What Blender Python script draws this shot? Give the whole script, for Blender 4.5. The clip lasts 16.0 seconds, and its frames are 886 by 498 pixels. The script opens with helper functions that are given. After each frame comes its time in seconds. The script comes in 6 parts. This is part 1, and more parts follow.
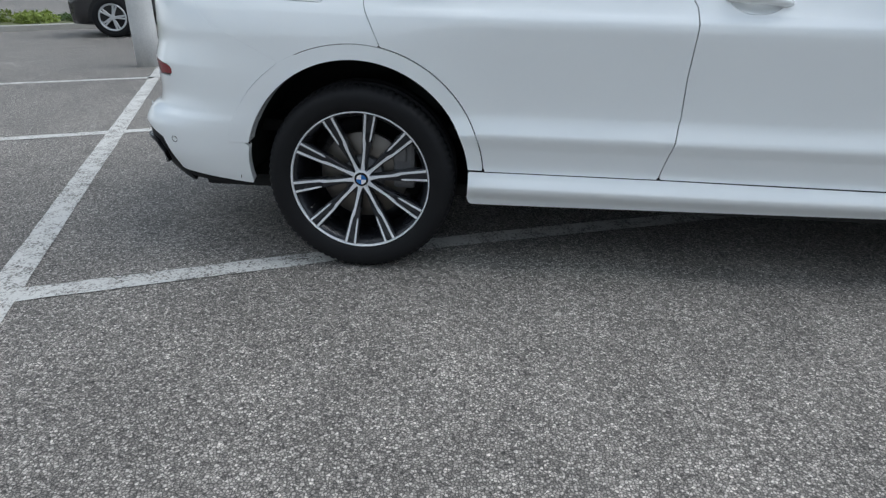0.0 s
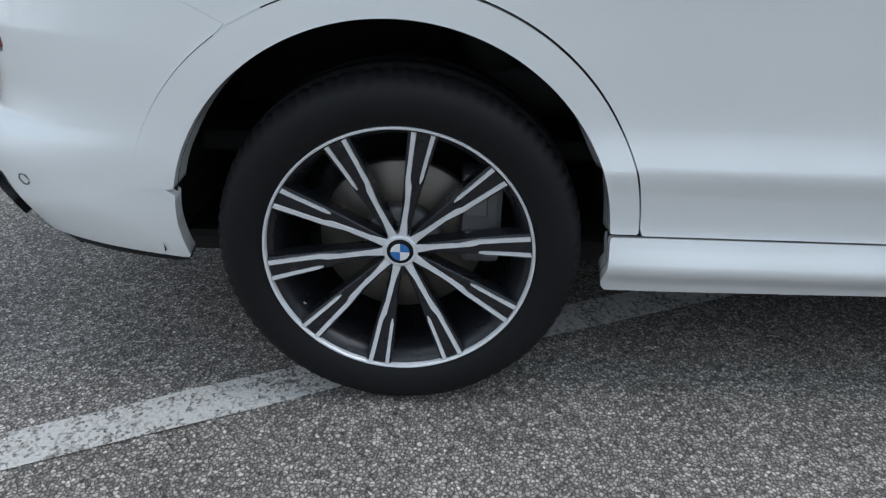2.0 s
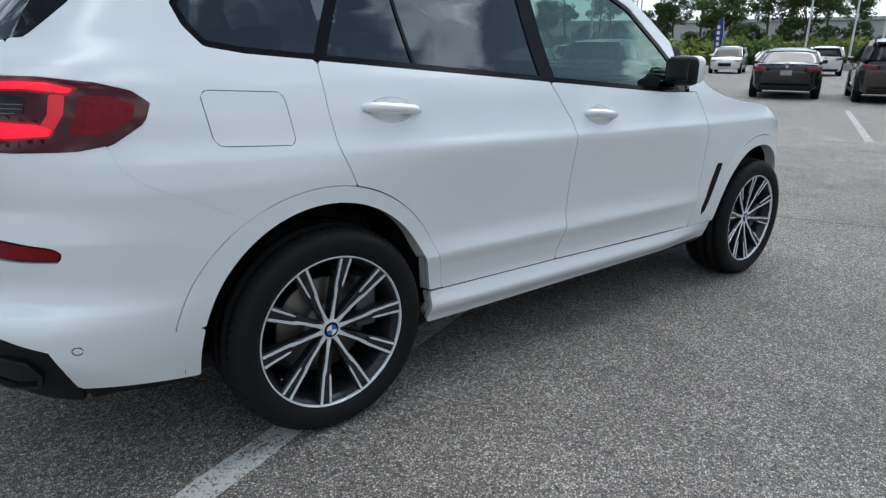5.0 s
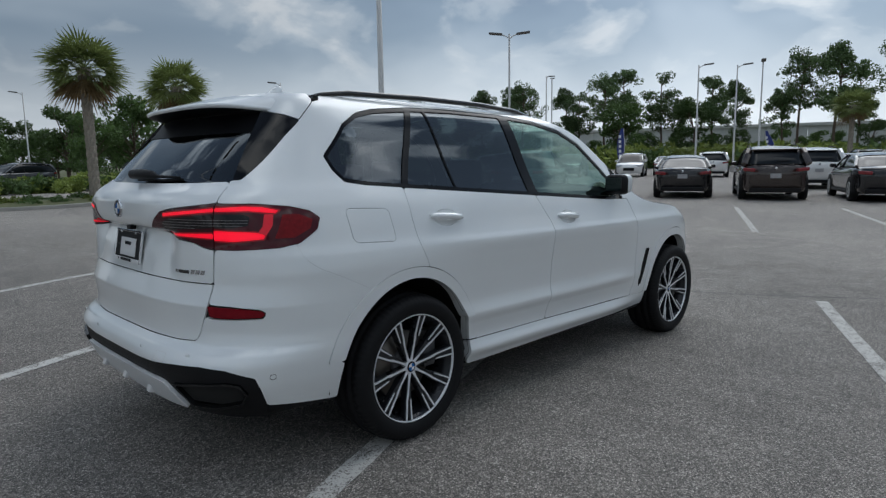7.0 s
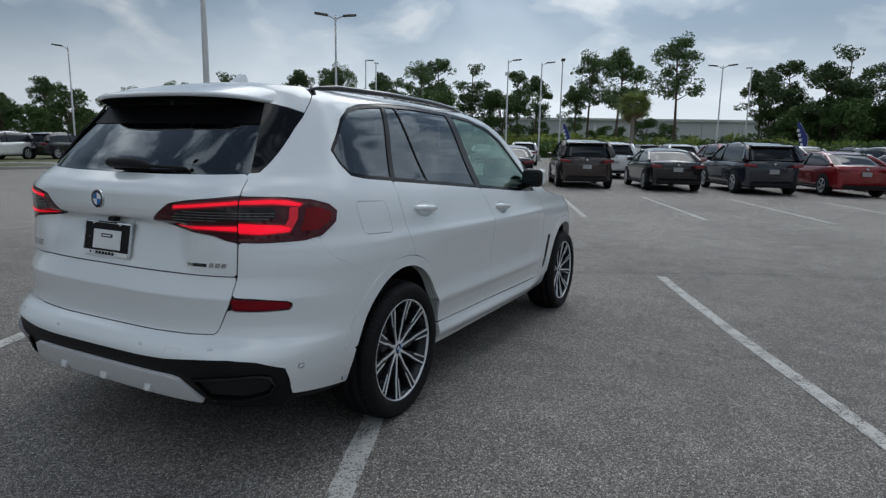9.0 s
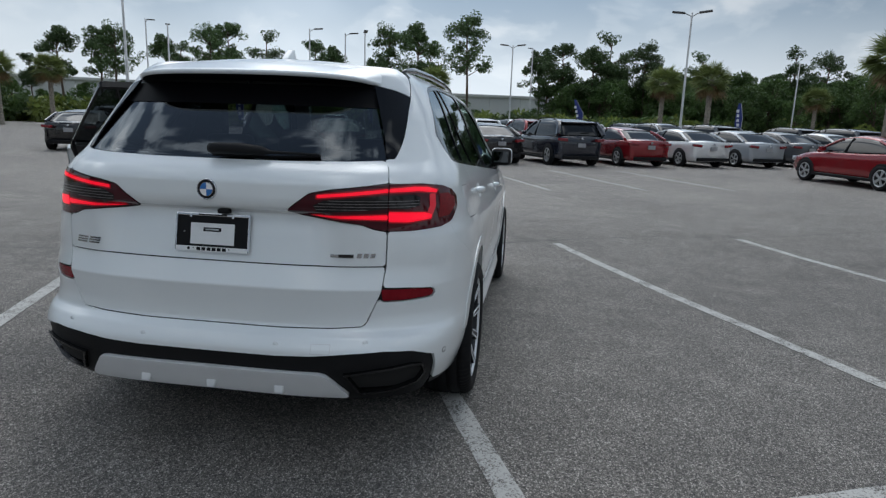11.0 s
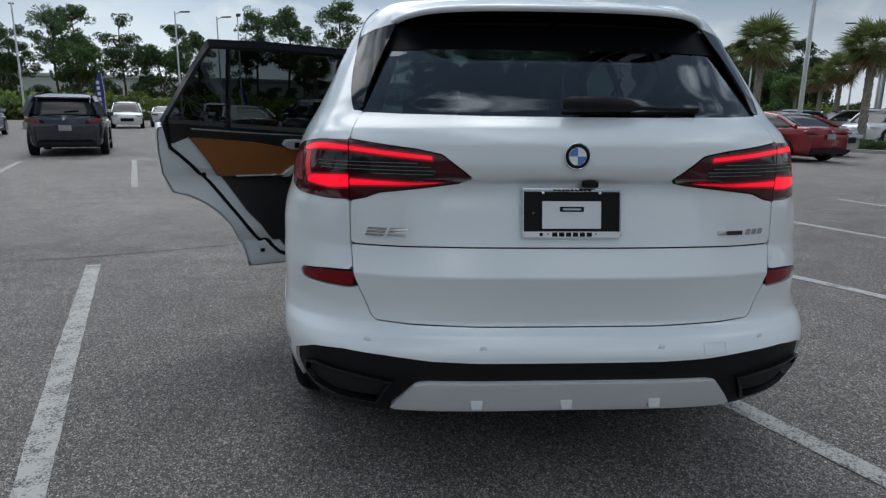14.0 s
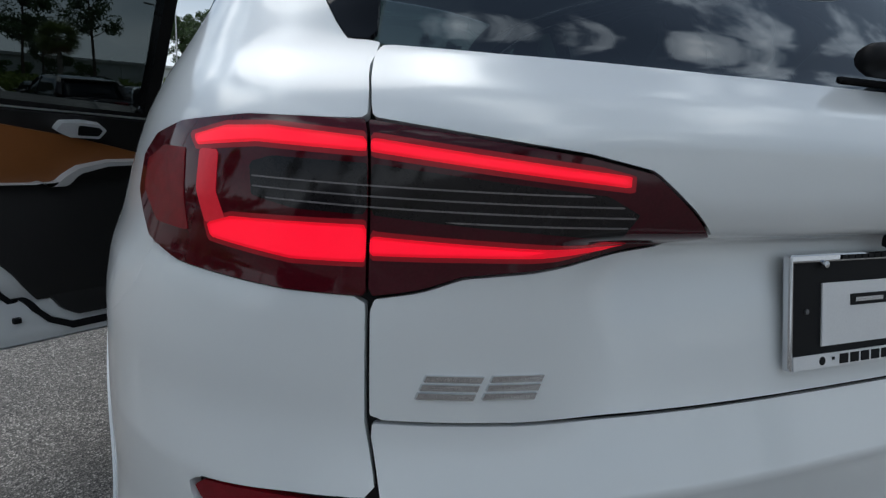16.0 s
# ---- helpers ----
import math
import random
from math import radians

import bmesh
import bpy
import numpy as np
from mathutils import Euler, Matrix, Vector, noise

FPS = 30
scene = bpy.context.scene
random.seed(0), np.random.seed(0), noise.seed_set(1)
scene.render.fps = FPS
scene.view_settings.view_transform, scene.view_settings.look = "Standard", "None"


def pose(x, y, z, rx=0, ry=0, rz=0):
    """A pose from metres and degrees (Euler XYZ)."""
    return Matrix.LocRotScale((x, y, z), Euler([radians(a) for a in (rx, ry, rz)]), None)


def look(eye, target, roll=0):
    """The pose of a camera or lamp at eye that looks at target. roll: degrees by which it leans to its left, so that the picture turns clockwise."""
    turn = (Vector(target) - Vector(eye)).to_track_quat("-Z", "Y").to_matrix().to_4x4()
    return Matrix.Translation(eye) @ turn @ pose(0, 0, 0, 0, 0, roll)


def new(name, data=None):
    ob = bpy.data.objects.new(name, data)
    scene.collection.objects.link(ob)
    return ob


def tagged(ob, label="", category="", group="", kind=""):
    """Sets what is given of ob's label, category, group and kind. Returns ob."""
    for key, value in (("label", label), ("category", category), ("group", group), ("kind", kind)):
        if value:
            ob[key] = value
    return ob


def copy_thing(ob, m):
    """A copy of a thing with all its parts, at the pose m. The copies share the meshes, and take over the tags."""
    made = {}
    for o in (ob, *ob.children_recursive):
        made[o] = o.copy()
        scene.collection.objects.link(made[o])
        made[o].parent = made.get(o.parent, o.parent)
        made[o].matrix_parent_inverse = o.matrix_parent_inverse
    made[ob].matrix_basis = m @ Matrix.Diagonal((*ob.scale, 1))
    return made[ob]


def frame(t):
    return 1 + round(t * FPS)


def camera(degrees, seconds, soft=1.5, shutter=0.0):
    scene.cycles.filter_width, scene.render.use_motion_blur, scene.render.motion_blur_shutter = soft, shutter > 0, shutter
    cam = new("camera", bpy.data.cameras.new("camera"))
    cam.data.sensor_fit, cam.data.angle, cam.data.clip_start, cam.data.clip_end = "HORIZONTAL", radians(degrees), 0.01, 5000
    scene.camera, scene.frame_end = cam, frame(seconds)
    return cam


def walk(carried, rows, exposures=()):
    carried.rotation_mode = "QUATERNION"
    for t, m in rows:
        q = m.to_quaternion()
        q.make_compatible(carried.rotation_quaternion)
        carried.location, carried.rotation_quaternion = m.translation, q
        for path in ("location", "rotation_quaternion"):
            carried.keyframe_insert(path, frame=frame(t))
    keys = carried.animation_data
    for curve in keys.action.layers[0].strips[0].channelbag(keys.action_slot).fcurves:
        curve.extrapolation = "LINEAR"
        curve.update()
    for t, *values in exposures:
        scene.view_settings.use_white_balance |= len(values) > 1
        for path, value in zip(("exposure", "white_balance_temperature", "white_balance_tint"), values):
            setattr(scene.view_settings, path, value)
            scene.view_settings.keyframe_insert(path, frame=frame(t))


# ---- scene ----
cam = camera(70.7, 16.0, 1.3)
PATH = [
    (0, (0.526, -3.315, 1.097), (0.373, -1.488, 0.298), -0.0),
    (0.5, (0.42, -2.922, 1.075), (0.208, -1.083, 0.319), 0.8),
    (1, (0.241, -2.566, 1.053), (0.144, -0.718, 0.293), 0.0),
    (1.5, (0.181, -2.275, 1.022), (0.074, -0.456, 0.197), -0.4),
    (2, (0.114, -2.112, 0.973), (0.086, -0.347, 0.032), 0.2),
    (2.5, (0.037, -2.078, 0.986), (0.336, -0.367, -0.004), 0.9),
    (3, (0.006, -2.218, 1.063), (0.612, -0.52, 0.196), 3.7),
    (3.2, (-0.016, -2.287, 1.108), (0.718, -0.61, 0.301), 5.1),
    (5.3, (-1.107, -2.834, 1.312), (0.114, -1.346, 0.767), -0.5),
    (5.5, (-1.215, -2.878, 1.329), (0.022, -1.385, 0.839), -0.8),
    (6, (-1.483, -3.066, 1.356), (-0.206, -1.57, 0.993), -0.9),
    (6.5, (-1.779, -3.133, 1.367), (-0.44, -1.677, 1.073), -0.9),
    (7, (-2.036, -3.223, 1.392), (-0.621, -1.838, 1.11), -0.9),
    (7.5, (-2.221, -3.346, 1.397), (-0.783, -1.997, 1.059), -0.9),
    (8, (-2.504, -3.239, 1.423), (-0.986, -1.985, 1.076), -0.3),
    (8.5, (-2.669, -3.004, 1.436), (-1.033, -1.906, 1.094), 0.5),
    (9, (-2.754, -2.664, 1.461), (-1.0, -1.762, 1.127), 1.1),
    (9.2, (-2.831, -2.551, 1.452), (-1.041, -1.723, 1.116), 1.2),
    (11.3, (-3.333, -1.073, 1.501), (-1.38, -0.913, 1.1), 2.0),
    (11.5, (-3.338, -0.913, 1.507), (-1.379, -0.845, 1.112), 2.1),
    (12, (-3.408, -0.549, 1.502), (-1.451, -0.673, 1.109), 2.9),
    (12.5, (-3.44, -0.237, 1.507), (-1.494, -0.488, 1.121), 3.3),
    (13, (-3.284, 0.017, 1.494), (-1.345, -0.274, 1.1), 2.8),
    (13.5, (-3.173, 0.303, 1.398), (-1.21, 0.187, 1.033), -0.5),
    (14, (-2.909, 0.528, 1.319), (-0.959, 0.412, 0.888), 0.7),
    (14.5, (-2.485, 0.661, 1.339), (-0.538, 0.435, 0.94), 3.0),
    (15, (-2.144, 0.821, 1.315), (-0.27, 0.272, 0.882), 3.4),
    (15.5, (-1.765, 0.837, 1.268), (0.095, 0.221, 0.868), 2.4),
    (16, (-1.496, 0.909, 1.237), (0.294, 0.124, 0.814), 3.5),
]
EXPOSURES = [(0, 0.92), (1.0, 0.97), (2.0, 1.08), (2.6, 1.3), (3.2, 1.12), (5.3, 0.75), (6.2, 0.42), (7, 0.14), (9, 0.10), (11.5, 0.24), (13.5, 0.25), (15, 0.18), (16, 0.26)]
walk(cam, [(t, look(eye, target, roll)) for t, eye, target, roll in PATH], EXPOSURES)

# ---- sky and sun ----
SUN_HIGH, SUN_TURN = radians(54), radians(76)
world = bpy.data.worlds.new("cloudy_sky")
scene.world = world
world.use_nodes = True


def sky():
    """A Nishita sky behind layers of rain cloud and pale heaps."""
    n, l = world.node_tree.nodes, world.node_tree.links
    bg = n["Background"]
    air = n.new("ShaderNodeTexSky")
    air.sky_type, air.sun_disc, air.sun_elevation, air.sun_rotation = "NISHITA", False, SUN_HIGH, SUN_TURN
    co, sep = n.new("ShaderNodeTexCoord"), n.new("ShaderNodeSeparateXYZ")
    l.new(co.outputs["Generated"], sep.inputs[0])

    # the deck of cloud is seen in perspective: wide overhead, drawn together towards the horizon
    lift, over, deck = n.new("ShaderNodeMath"), n.new("ShaderNodeMath"), n.new("ShaderNodeVectorMath")
    lift.operation, lift.inputs[1].default_value, over.operation, over.inputs[0].default_value = "ADD", 0.42, "DIVIDE", 1.0
    deck.operation = "SCALE"
    up0 = n.new("ShaderNodeMath")
    up0.operation, up0.inputs[1].default_value = "MAXIMUM", 0.0
    l.new(sep.outputs["Z"], up0.inputs[0]), l.new(up0.outputs[0], lift.inputs[0]), l.new(lift.outputs[0], over.inputs[1])
    l.new(co.outputs["Generated"], deck.inputs[0]), l.new(over.outputs[0], deck.inputs[3])

    def noise(scale, detail, rough, at, tall):
        m, x = n.new("ShaderNodeMapping"), n.new("ShaderNodeTexNoise")
        m.inputs["Scale"].default_value, m.inputs["Location"].default_value = (1.0, 1.0, tall), at
        x.inputs["Scale"].default_value, x.inputs["Detail"].default_value, x.inputs["Roughness"].default_value = scale, detail, rough
        x.inputs["Distortion"].default_value = 0.25
        l.new(deck.outputs[0], m.inputs["Vector"]), l.new(m.outputs[0], x.inputs["Vector"])
        return x.outputs["Fac"]

    def ramp(fac, stops):
        r = n.new("ShaderNodeValToRGB")
        r.color_ramp.interpolation = "EASE"
        e = r.color_ramp.elements
        e[0].position, e[0].color = stops[0][0], (*stops[0][1], 1)
        e[1].position, e[1].color = stops[-1][0], (*stops[-1][1], 1)
        for p, c in stops[1:-1]:
            e.new(p).color = (*c, 1)
        l.new(fac, r.inputs[0])
        return r.outputs[0]

    def blend(fac, a, b):
        m = n.new("ShaderNodeMix")
        m.data_type = "RGBA"
        for v, k in ((fac, 0), (a, 6), (b, 7)):
            if isinstance(v, (float, tuple)):
                m.inputs[k].default_value = v
            else:
                l.new(v, m.inputs[k])
        return m.outputs[2]

    layer = ramp(noise(1.25, 4, 0.45, (3.7, 1.3, 0.4), 1.0), ((0.36, (0.115, 0.158, 0.212)), (0.52, (0.165, 0.218, 0.275)), (0.64, (0.27, 0.325, 0.38)), (0.78, (0.44, 0.49, 0.54))))
    tint = n.new("ShaderNodeVectorMath")
    tint.operation, tint.inputs[3].default_value = "SCALE", 0.10
    l.new(air.outputs[0], tint.inputs[0])

    def height(a, b, c, d):
        m = n.new("ShaderNodeMapRange")
        m.interpolation_type = "SMOOTHSTEP"
        for k, v in zip(("From Min", "From Max", "To Min", "To Max"), (a, b, c, d)):
            m.inputs[k].default_value = v
        l.new(sep.outputs["Z"], m.inputs["Value"])
        return m.outputs[0]

    def scaled(colour, by):
        m = n.new("ShaderNodeVectorMath")
        m.operation = "SCALE"
        l.new(colour, m.inputs[0]), l.new(by, m.inputs[3])
        return m.outputs[0]

    # overhead the cover breaks up: deep blue gaps between sunlit heaps
    base = blend(height(0.35, 0.75, 0.10, 0.75), blend(0.9, tint.outputs[0], layer), (0.12, 0.165, 0.245, 1))
    heap = noise(4.2, 7, 0.50, (5.2, 0.7, 2.9), 0.8)
    white = scaled(ramp(heap, ((0.46, (0.40, 0.47, 0.54)), (0.57, (0.58, 0.64, 0.69)), (0.70, (0.80, 0.82, 0.83)))), height(0.22, 0.65, 0.74, 2.2))
    cover = n.new("ShaderNodeMath")
    cover.operation = "MULTIPLY"
    l.new(ramp(heap, ((0.48, (0, 0, 0)), (0.56, (0.50, 0.50, 0.50)), (0.66, (0.92, 0.92, 0.92)))), cover.inputs[0]), l.new(height(0.10, 0.42, 0.42, 1.0), cover.inputs[1])
    heaps = blend(cover.outputs[0], base, white)
    low = n.new("ShaderNodeMapRange")
    low.interpolation_type = "SMOOTHSTEP"
    low.inputs["From Min"].default_value, low.inputs["From Max"].default_value = 0.02, 0.19
    low.inputs["To Min"].default_value, low.inputs["To Max"].default_value = 0.80, 0.0
    l.new(sep.outputs["Z"], low.inputs["Value"])
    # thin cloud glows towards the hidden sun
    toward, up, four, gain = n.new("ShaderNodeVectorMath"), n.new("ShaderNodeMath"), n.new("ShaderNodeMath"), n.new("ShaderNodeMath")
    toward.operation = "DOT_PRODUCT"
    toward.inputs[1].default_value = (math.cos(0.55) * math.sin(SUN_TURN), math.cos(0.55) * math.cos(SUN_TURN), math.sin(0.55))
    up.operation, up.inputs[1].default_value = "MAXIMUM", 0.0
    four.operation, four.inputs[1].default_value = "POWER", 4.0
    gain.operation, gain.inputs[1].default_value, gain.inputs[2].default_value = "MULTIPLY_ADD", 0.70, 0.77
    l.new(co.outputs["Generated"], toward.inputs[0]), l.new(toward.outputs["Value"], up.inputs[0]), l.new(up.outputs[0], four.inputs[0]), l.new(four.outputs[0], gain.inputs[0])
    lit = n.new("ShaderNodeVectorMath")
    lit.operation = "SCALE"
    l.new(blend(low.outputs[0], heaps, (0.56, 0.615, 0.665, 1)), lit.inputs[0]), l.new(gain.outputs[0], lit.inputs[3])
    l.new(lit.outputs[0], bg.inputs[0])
    bg.inputs[1].default_value = SKY_POWER


SKY_POWER = 1.22
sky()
lamp = bpy.data.lights.new("sun", "SUN")
lamp.energy, lamp.angle, lamp.color = 0.75, radians(46), (1.0, 0.99, 0.97)
sun = new("sun", lamp)
sun.matrix_world = look((0, 0, 60), (60 * math.cos(SUN_HIGH) / math.sin(SUN_HIGH) * -math.sin(SUN_TURN), 60 * math.cos(SUN_HIGH) / math.sin(SUN_HIGH) * -math.cos(SUN_TURN), 0))


# ---- materials ----
def nodes_of(m):
    m.use_nodes = True
    t = m.node_tree
    return t, t.nodes, t.links, t.nodes["Principled BSDF"]


def mat(name, color, rough=0.5, metal=0.0, var=0.10, scale=6.0, fine=120.0, bump=0.0, coat=0.0, spec=0.5, spread=0.06, per_object=0.0):
    """A surface with stains at a large scale, grain at a fine one, and relief."""
    m = bpy.data.materials.new(name)
    t, n, l, b = nodes_of(m)
    co = n.new("ShaderNodeTexCoord")
    big, small = n.new("ShaderNodeTexNoise"), n.new("ShaderNodeTexNoise")
    big.inputs["Scale"].default_value, big.inputs["Detail"].default_value = scale, 5
    small.inputs["Scale"].default_value, small.inputs["Detail"].default_value = fine, 3
    l.new(co.outputs["Object"], big.inputs["Vector"]), l.new(co.outputs["Object"], small.inputs["Vector"])
    add = n.new("ShaderNodeMath")
    add.operation = "ADD"
    l.new(big.outputs["Fac"], add.inputs[0]), l.new(small.outputs["Fac"], add.inputs[1])
    mr = n.new("ShaderNodeMapRange")
    mr.inputs["From Min"].default_value, mr.inputs["From Max"].default_value = 0.6, 1.4
    mr.inputs["To Min"].default_value, mr.inputs["To Max"].default_value = 1 - var, 1 + var
    l.new(add.outputs[0], mr.inputs["Value"])
    last = mr.outputs["Result"]
    if per_object:
        info, k = n.new("ShaderNodeObjectInfo"), n.new("ShaderNodeMapRange")
        k.inputs["To Min"].default_value, k.inputs["To Max"].default_value = 1 - per_object, 1 + per_object
        mul = n.new("ShaderNodeMath")
        mul.operation = "MULTIPLY"
        l.new(info.outputs["Random"], k.inputs["Value"]), l.new(k.outputs["Result"], mul.inputs[0]), l.new(last, mul.inputs[1])
        last = mul.outputs[0]
    hue = n.new("ShaderNodeHueSaturation")
    hue.inputs["Color"].default_value = (*color, 1)
    l.new(last, hue.inputs["Value"]), l.new(hue.outputs["Color"], b.inputs["Base Color"])
    rr = n.new("ShaderNodeMapRange")
    rr.inputs["To Min"].default_value, rr.inputs["To Max"].default_value = max(0.0, rough - spread), min(1.0, rough + spread)
    l.new(big.outputs["Fac"], rr.inputs["Value"]), l.new(rr.outputs["Result"], b.inputs["Roughness"])
    b.inputs["Metallic"].default_value, b.inputs["Coat Weight"].default_value = metal, coat
    b.inputs["Coat Roughness"].default_value, b.inputs["Specular IOR Level"].default_value = 0.04, spec
    if bump:
        bp = n.new("ShaderNodeBump")
        bp.inputs["Strength"].default_value, bp.inputs["Distance"].default_value = bump, 0.002
        l.new(small.outputs["Fac"], bp.inputs["Height"]), l.new(bp.outputs["Normal"], b.inputs["Normal"])
    return m


def glow(name, color, power):
    m = mat(name, color, 0.2, 0, 0.1, 30)
    b = m.node_tree.nodes["Principled BSDF"]
    b.inputs["Emission Color"].default_value, b.inputs["Emission Strength"].default_value = (*color, 1), power
    return m


def pane(name, tint, gloss=1.5, shine=(0.86, 0.93, 1.0)):
    """Tinted window glass: it lets the tint through and mirrors by Fresnel."""
    m = bpy.data.materials.new(name)
    t, n, l, b = nodes_of(m)
    n.remove(b)
    tr, gl, mix, fr = n.new("ShaderNodeBsdfTransparent"), n.new("ShaderNodeBsdfGlossy"), n.new("ShaderNodeMixShader"), n.new("ShaderNodeFresnel")
    tr.inputs["Color"].default_value, gl.inputs["Color"].default_value, gl.inputs["Roughness"].default_value = (*tint, 1), (*shine, 1), 0.01
    fr.inputs["IOR"].default_value = gloss
    l.new(fr.outputs[0], mix.inputs[0]), l.new(tr.outputs[0], mix.inputs[1]), l.new(gl.outputs[0], mix.inputs[2])
    l.new(mix.outputs[0], n["Material Output"].inputs["Surface"])
    return m


def leafy(name, color, var, scale, fine, per_object):
    """Leaves that let some light through."""
    m = mat(name, color, 0.6, 0, var, scale, fine, per_object=per_object)
    t, n, l, b = nodes_of(m)
    tr, mix = n.new("ShaderNodeBsdfTranslucent"), n.new("ShaderNodeMixShader")
    mix.inputs[0].default_value = 0.30
    l.new(b.inputs["Base Color"].links[0].from_socket, tr.inputs["Color"])
    l.new(b.outputs[0], mix.inputs[1]), l.new(tr.outputs[0], mix.inputs[2]), l.new(mix.outputs[0], n["Material Output"].inputs["Surface"])
    return m


def asphalt(name):
    """Rolled asphalt with pale and dark stones, tyre wear and drip stains."""
    m = bpy.data.materials.new(name)
    t, n, l, b = nodes_of(m)
    co = n.new("ShaderNodeTexCoord")
    st, st2 = n.new("ShaderNodeTexVoronoi"), n.new("ShaderNodeTexVoronoi")
    st.inputs["Scale"].default_value, st2.inputs["Scale"].default_value = 115, 210
    ramp = n.new("ShaderNodeValToRGB")
    e = ramp.color_ramp.elements
    e[0].position, e[0].color = 0.0, (0.105, 0.096, 0.086, 1)
    e[1].position, e[1].color = 1.0, (0.90, 0.83, 0.755, 1)
    k = e.new(0.45)
    k.color = (0.288, 0.263, 0.237, 1)
    k = e.new(0.78)
    k.color = (0.545, 0.497, 0.448, 1)
    sep, sep2, mean = n.new("ShaderNodeSeparateColor"), n.new("ShaderNodeSeparateColor"), n.new("ShaderNodeMath")
    mean.operation = "MULTIPLY_ADD"
    mean.inputs[1].default_value = 0.65
    half = n.new("ShaderNodeMath")
    half.operation = "MULTIPLY"
    half.inputs[1].default_value = 0.35
    big, mid = n.new("ShaderNodeTexNoise"), n.new("ShaderNodeTexNoise")
    big.inputs["Scale"].default_value, mid.inputs["Scale"].default_value, big.inputs["Detail"].default_value, mid.inputs["Detail"].default_value = 0.35, 3.0, 6, 6
    for x in (st, st2, big, mid):
        l.new(co.outputs["Object"], x.inputs["Vector"])
    l.new(st.outputs["Color"], sep.inputs[0]), l.new(st2.outputs["Color"], sep2.inputs[0])
    l.new(sep2.outputs[0], half.inputs[0]), l.new(sep.outputs[0], mean.inputs[0]), l.new(half.outputs[0], mean.inputs[2])
    l.new(mean.outputs[0], ramp.inputs[0])
    wear, hue = n.new("ShaderNodeMapRange"), n.new("ShaderNodeHueSaturation")
    wear.inputs["From Min"].default_value, wear.inputs["From Max"].default_value = 0.7, 1.3
    wear.inputs["To Min"].default_value, wear.inputs["To Max"].default_value = 0.68, 1.05
    add = n.new("ShaderNodeMath")
    l.new(big.outputs["Fac"], add.inputs[0]), l.new(mid.outputs["Fac"], add.inputs[1]), l.new(add.outputs[0], wear.inputs["Value"])
    gap, low, mul = n.new("ShaderNodeTexVoronoi"), n.new("ShaderNodeMapRange"), n.new("ShaderNodeMath")
    gap.feature, gap.inputs["Scale"].default_value, mul.operation = "DISTANCE_TO_EDGE", 115, "MULTIPLY"
    low.inputs["From Max"].default_value, low.inputs["To Min"].default_value = 0.20, 0.12
    l.new(co.outputs["Object"], gap.inputs["Vector"]), l.new(gap.outputs["Distance"], low.inputs["Value"])
    l.new(low.outputs[0], mul.inputs[0]), l.new(wear.outputs[0], mul.inputs[1])
    l.new(ramp.outputs[0], hue.inputs["Color"]), l.new(mul.outputs[0], hue.inputs["Value"]), l.new(hue.outputs[0], b.inputs["Base Color"])
    bp = n.new("ShaderNodeBump")
    bp.inputs["Strength"].default_value, bp.inputs["Distance"].default_value = 0.55, 0.004
    l.new(st.outputs["Distance"], bp.inputs["Height"]), l.new(bp.outputs["Normal"], b.inputs["Normal"])
    b.inputs["Roughness"].default_value, b.inputs["Specular IOR Level"].default_value = 0.80, 0.5
    # sheen at grazing view put into the colour: paler far along the stalls
    along, ground_tone, far_sheen = n.new("ShaderNodeVectorMath"), n.new("ShaderNodeMapRange"), n.new("ShaderNodeMath")
    along.operation, along.inputs[1].default_value, far_sheen.operation = "DOT_PRODUCT", (0.924, 0.383, 0.0), "MULTIPLY"
    ground_tone.inputs["From Min"].default_value, ground_tone.inputs["From Max"].default_value = 2.0, 9.0
    ground_tone.inputs["To Min"].default_value, ground_tone.inputs["To Max"].default_value = 1.0, 1.55
    l.new(co.outputs["Object"], along.inputs[0]), l.new(along.outputs["Value"], ground_tone.inputs["Value"])
    l.new(mul.outputs[0], far_sheen.inputs[0]), l.new(ground_tone.outputs[0], far_sheen.inputs[1]), l.new(far_sheen.outputs[0], hue.inputs["Value"])
    return m


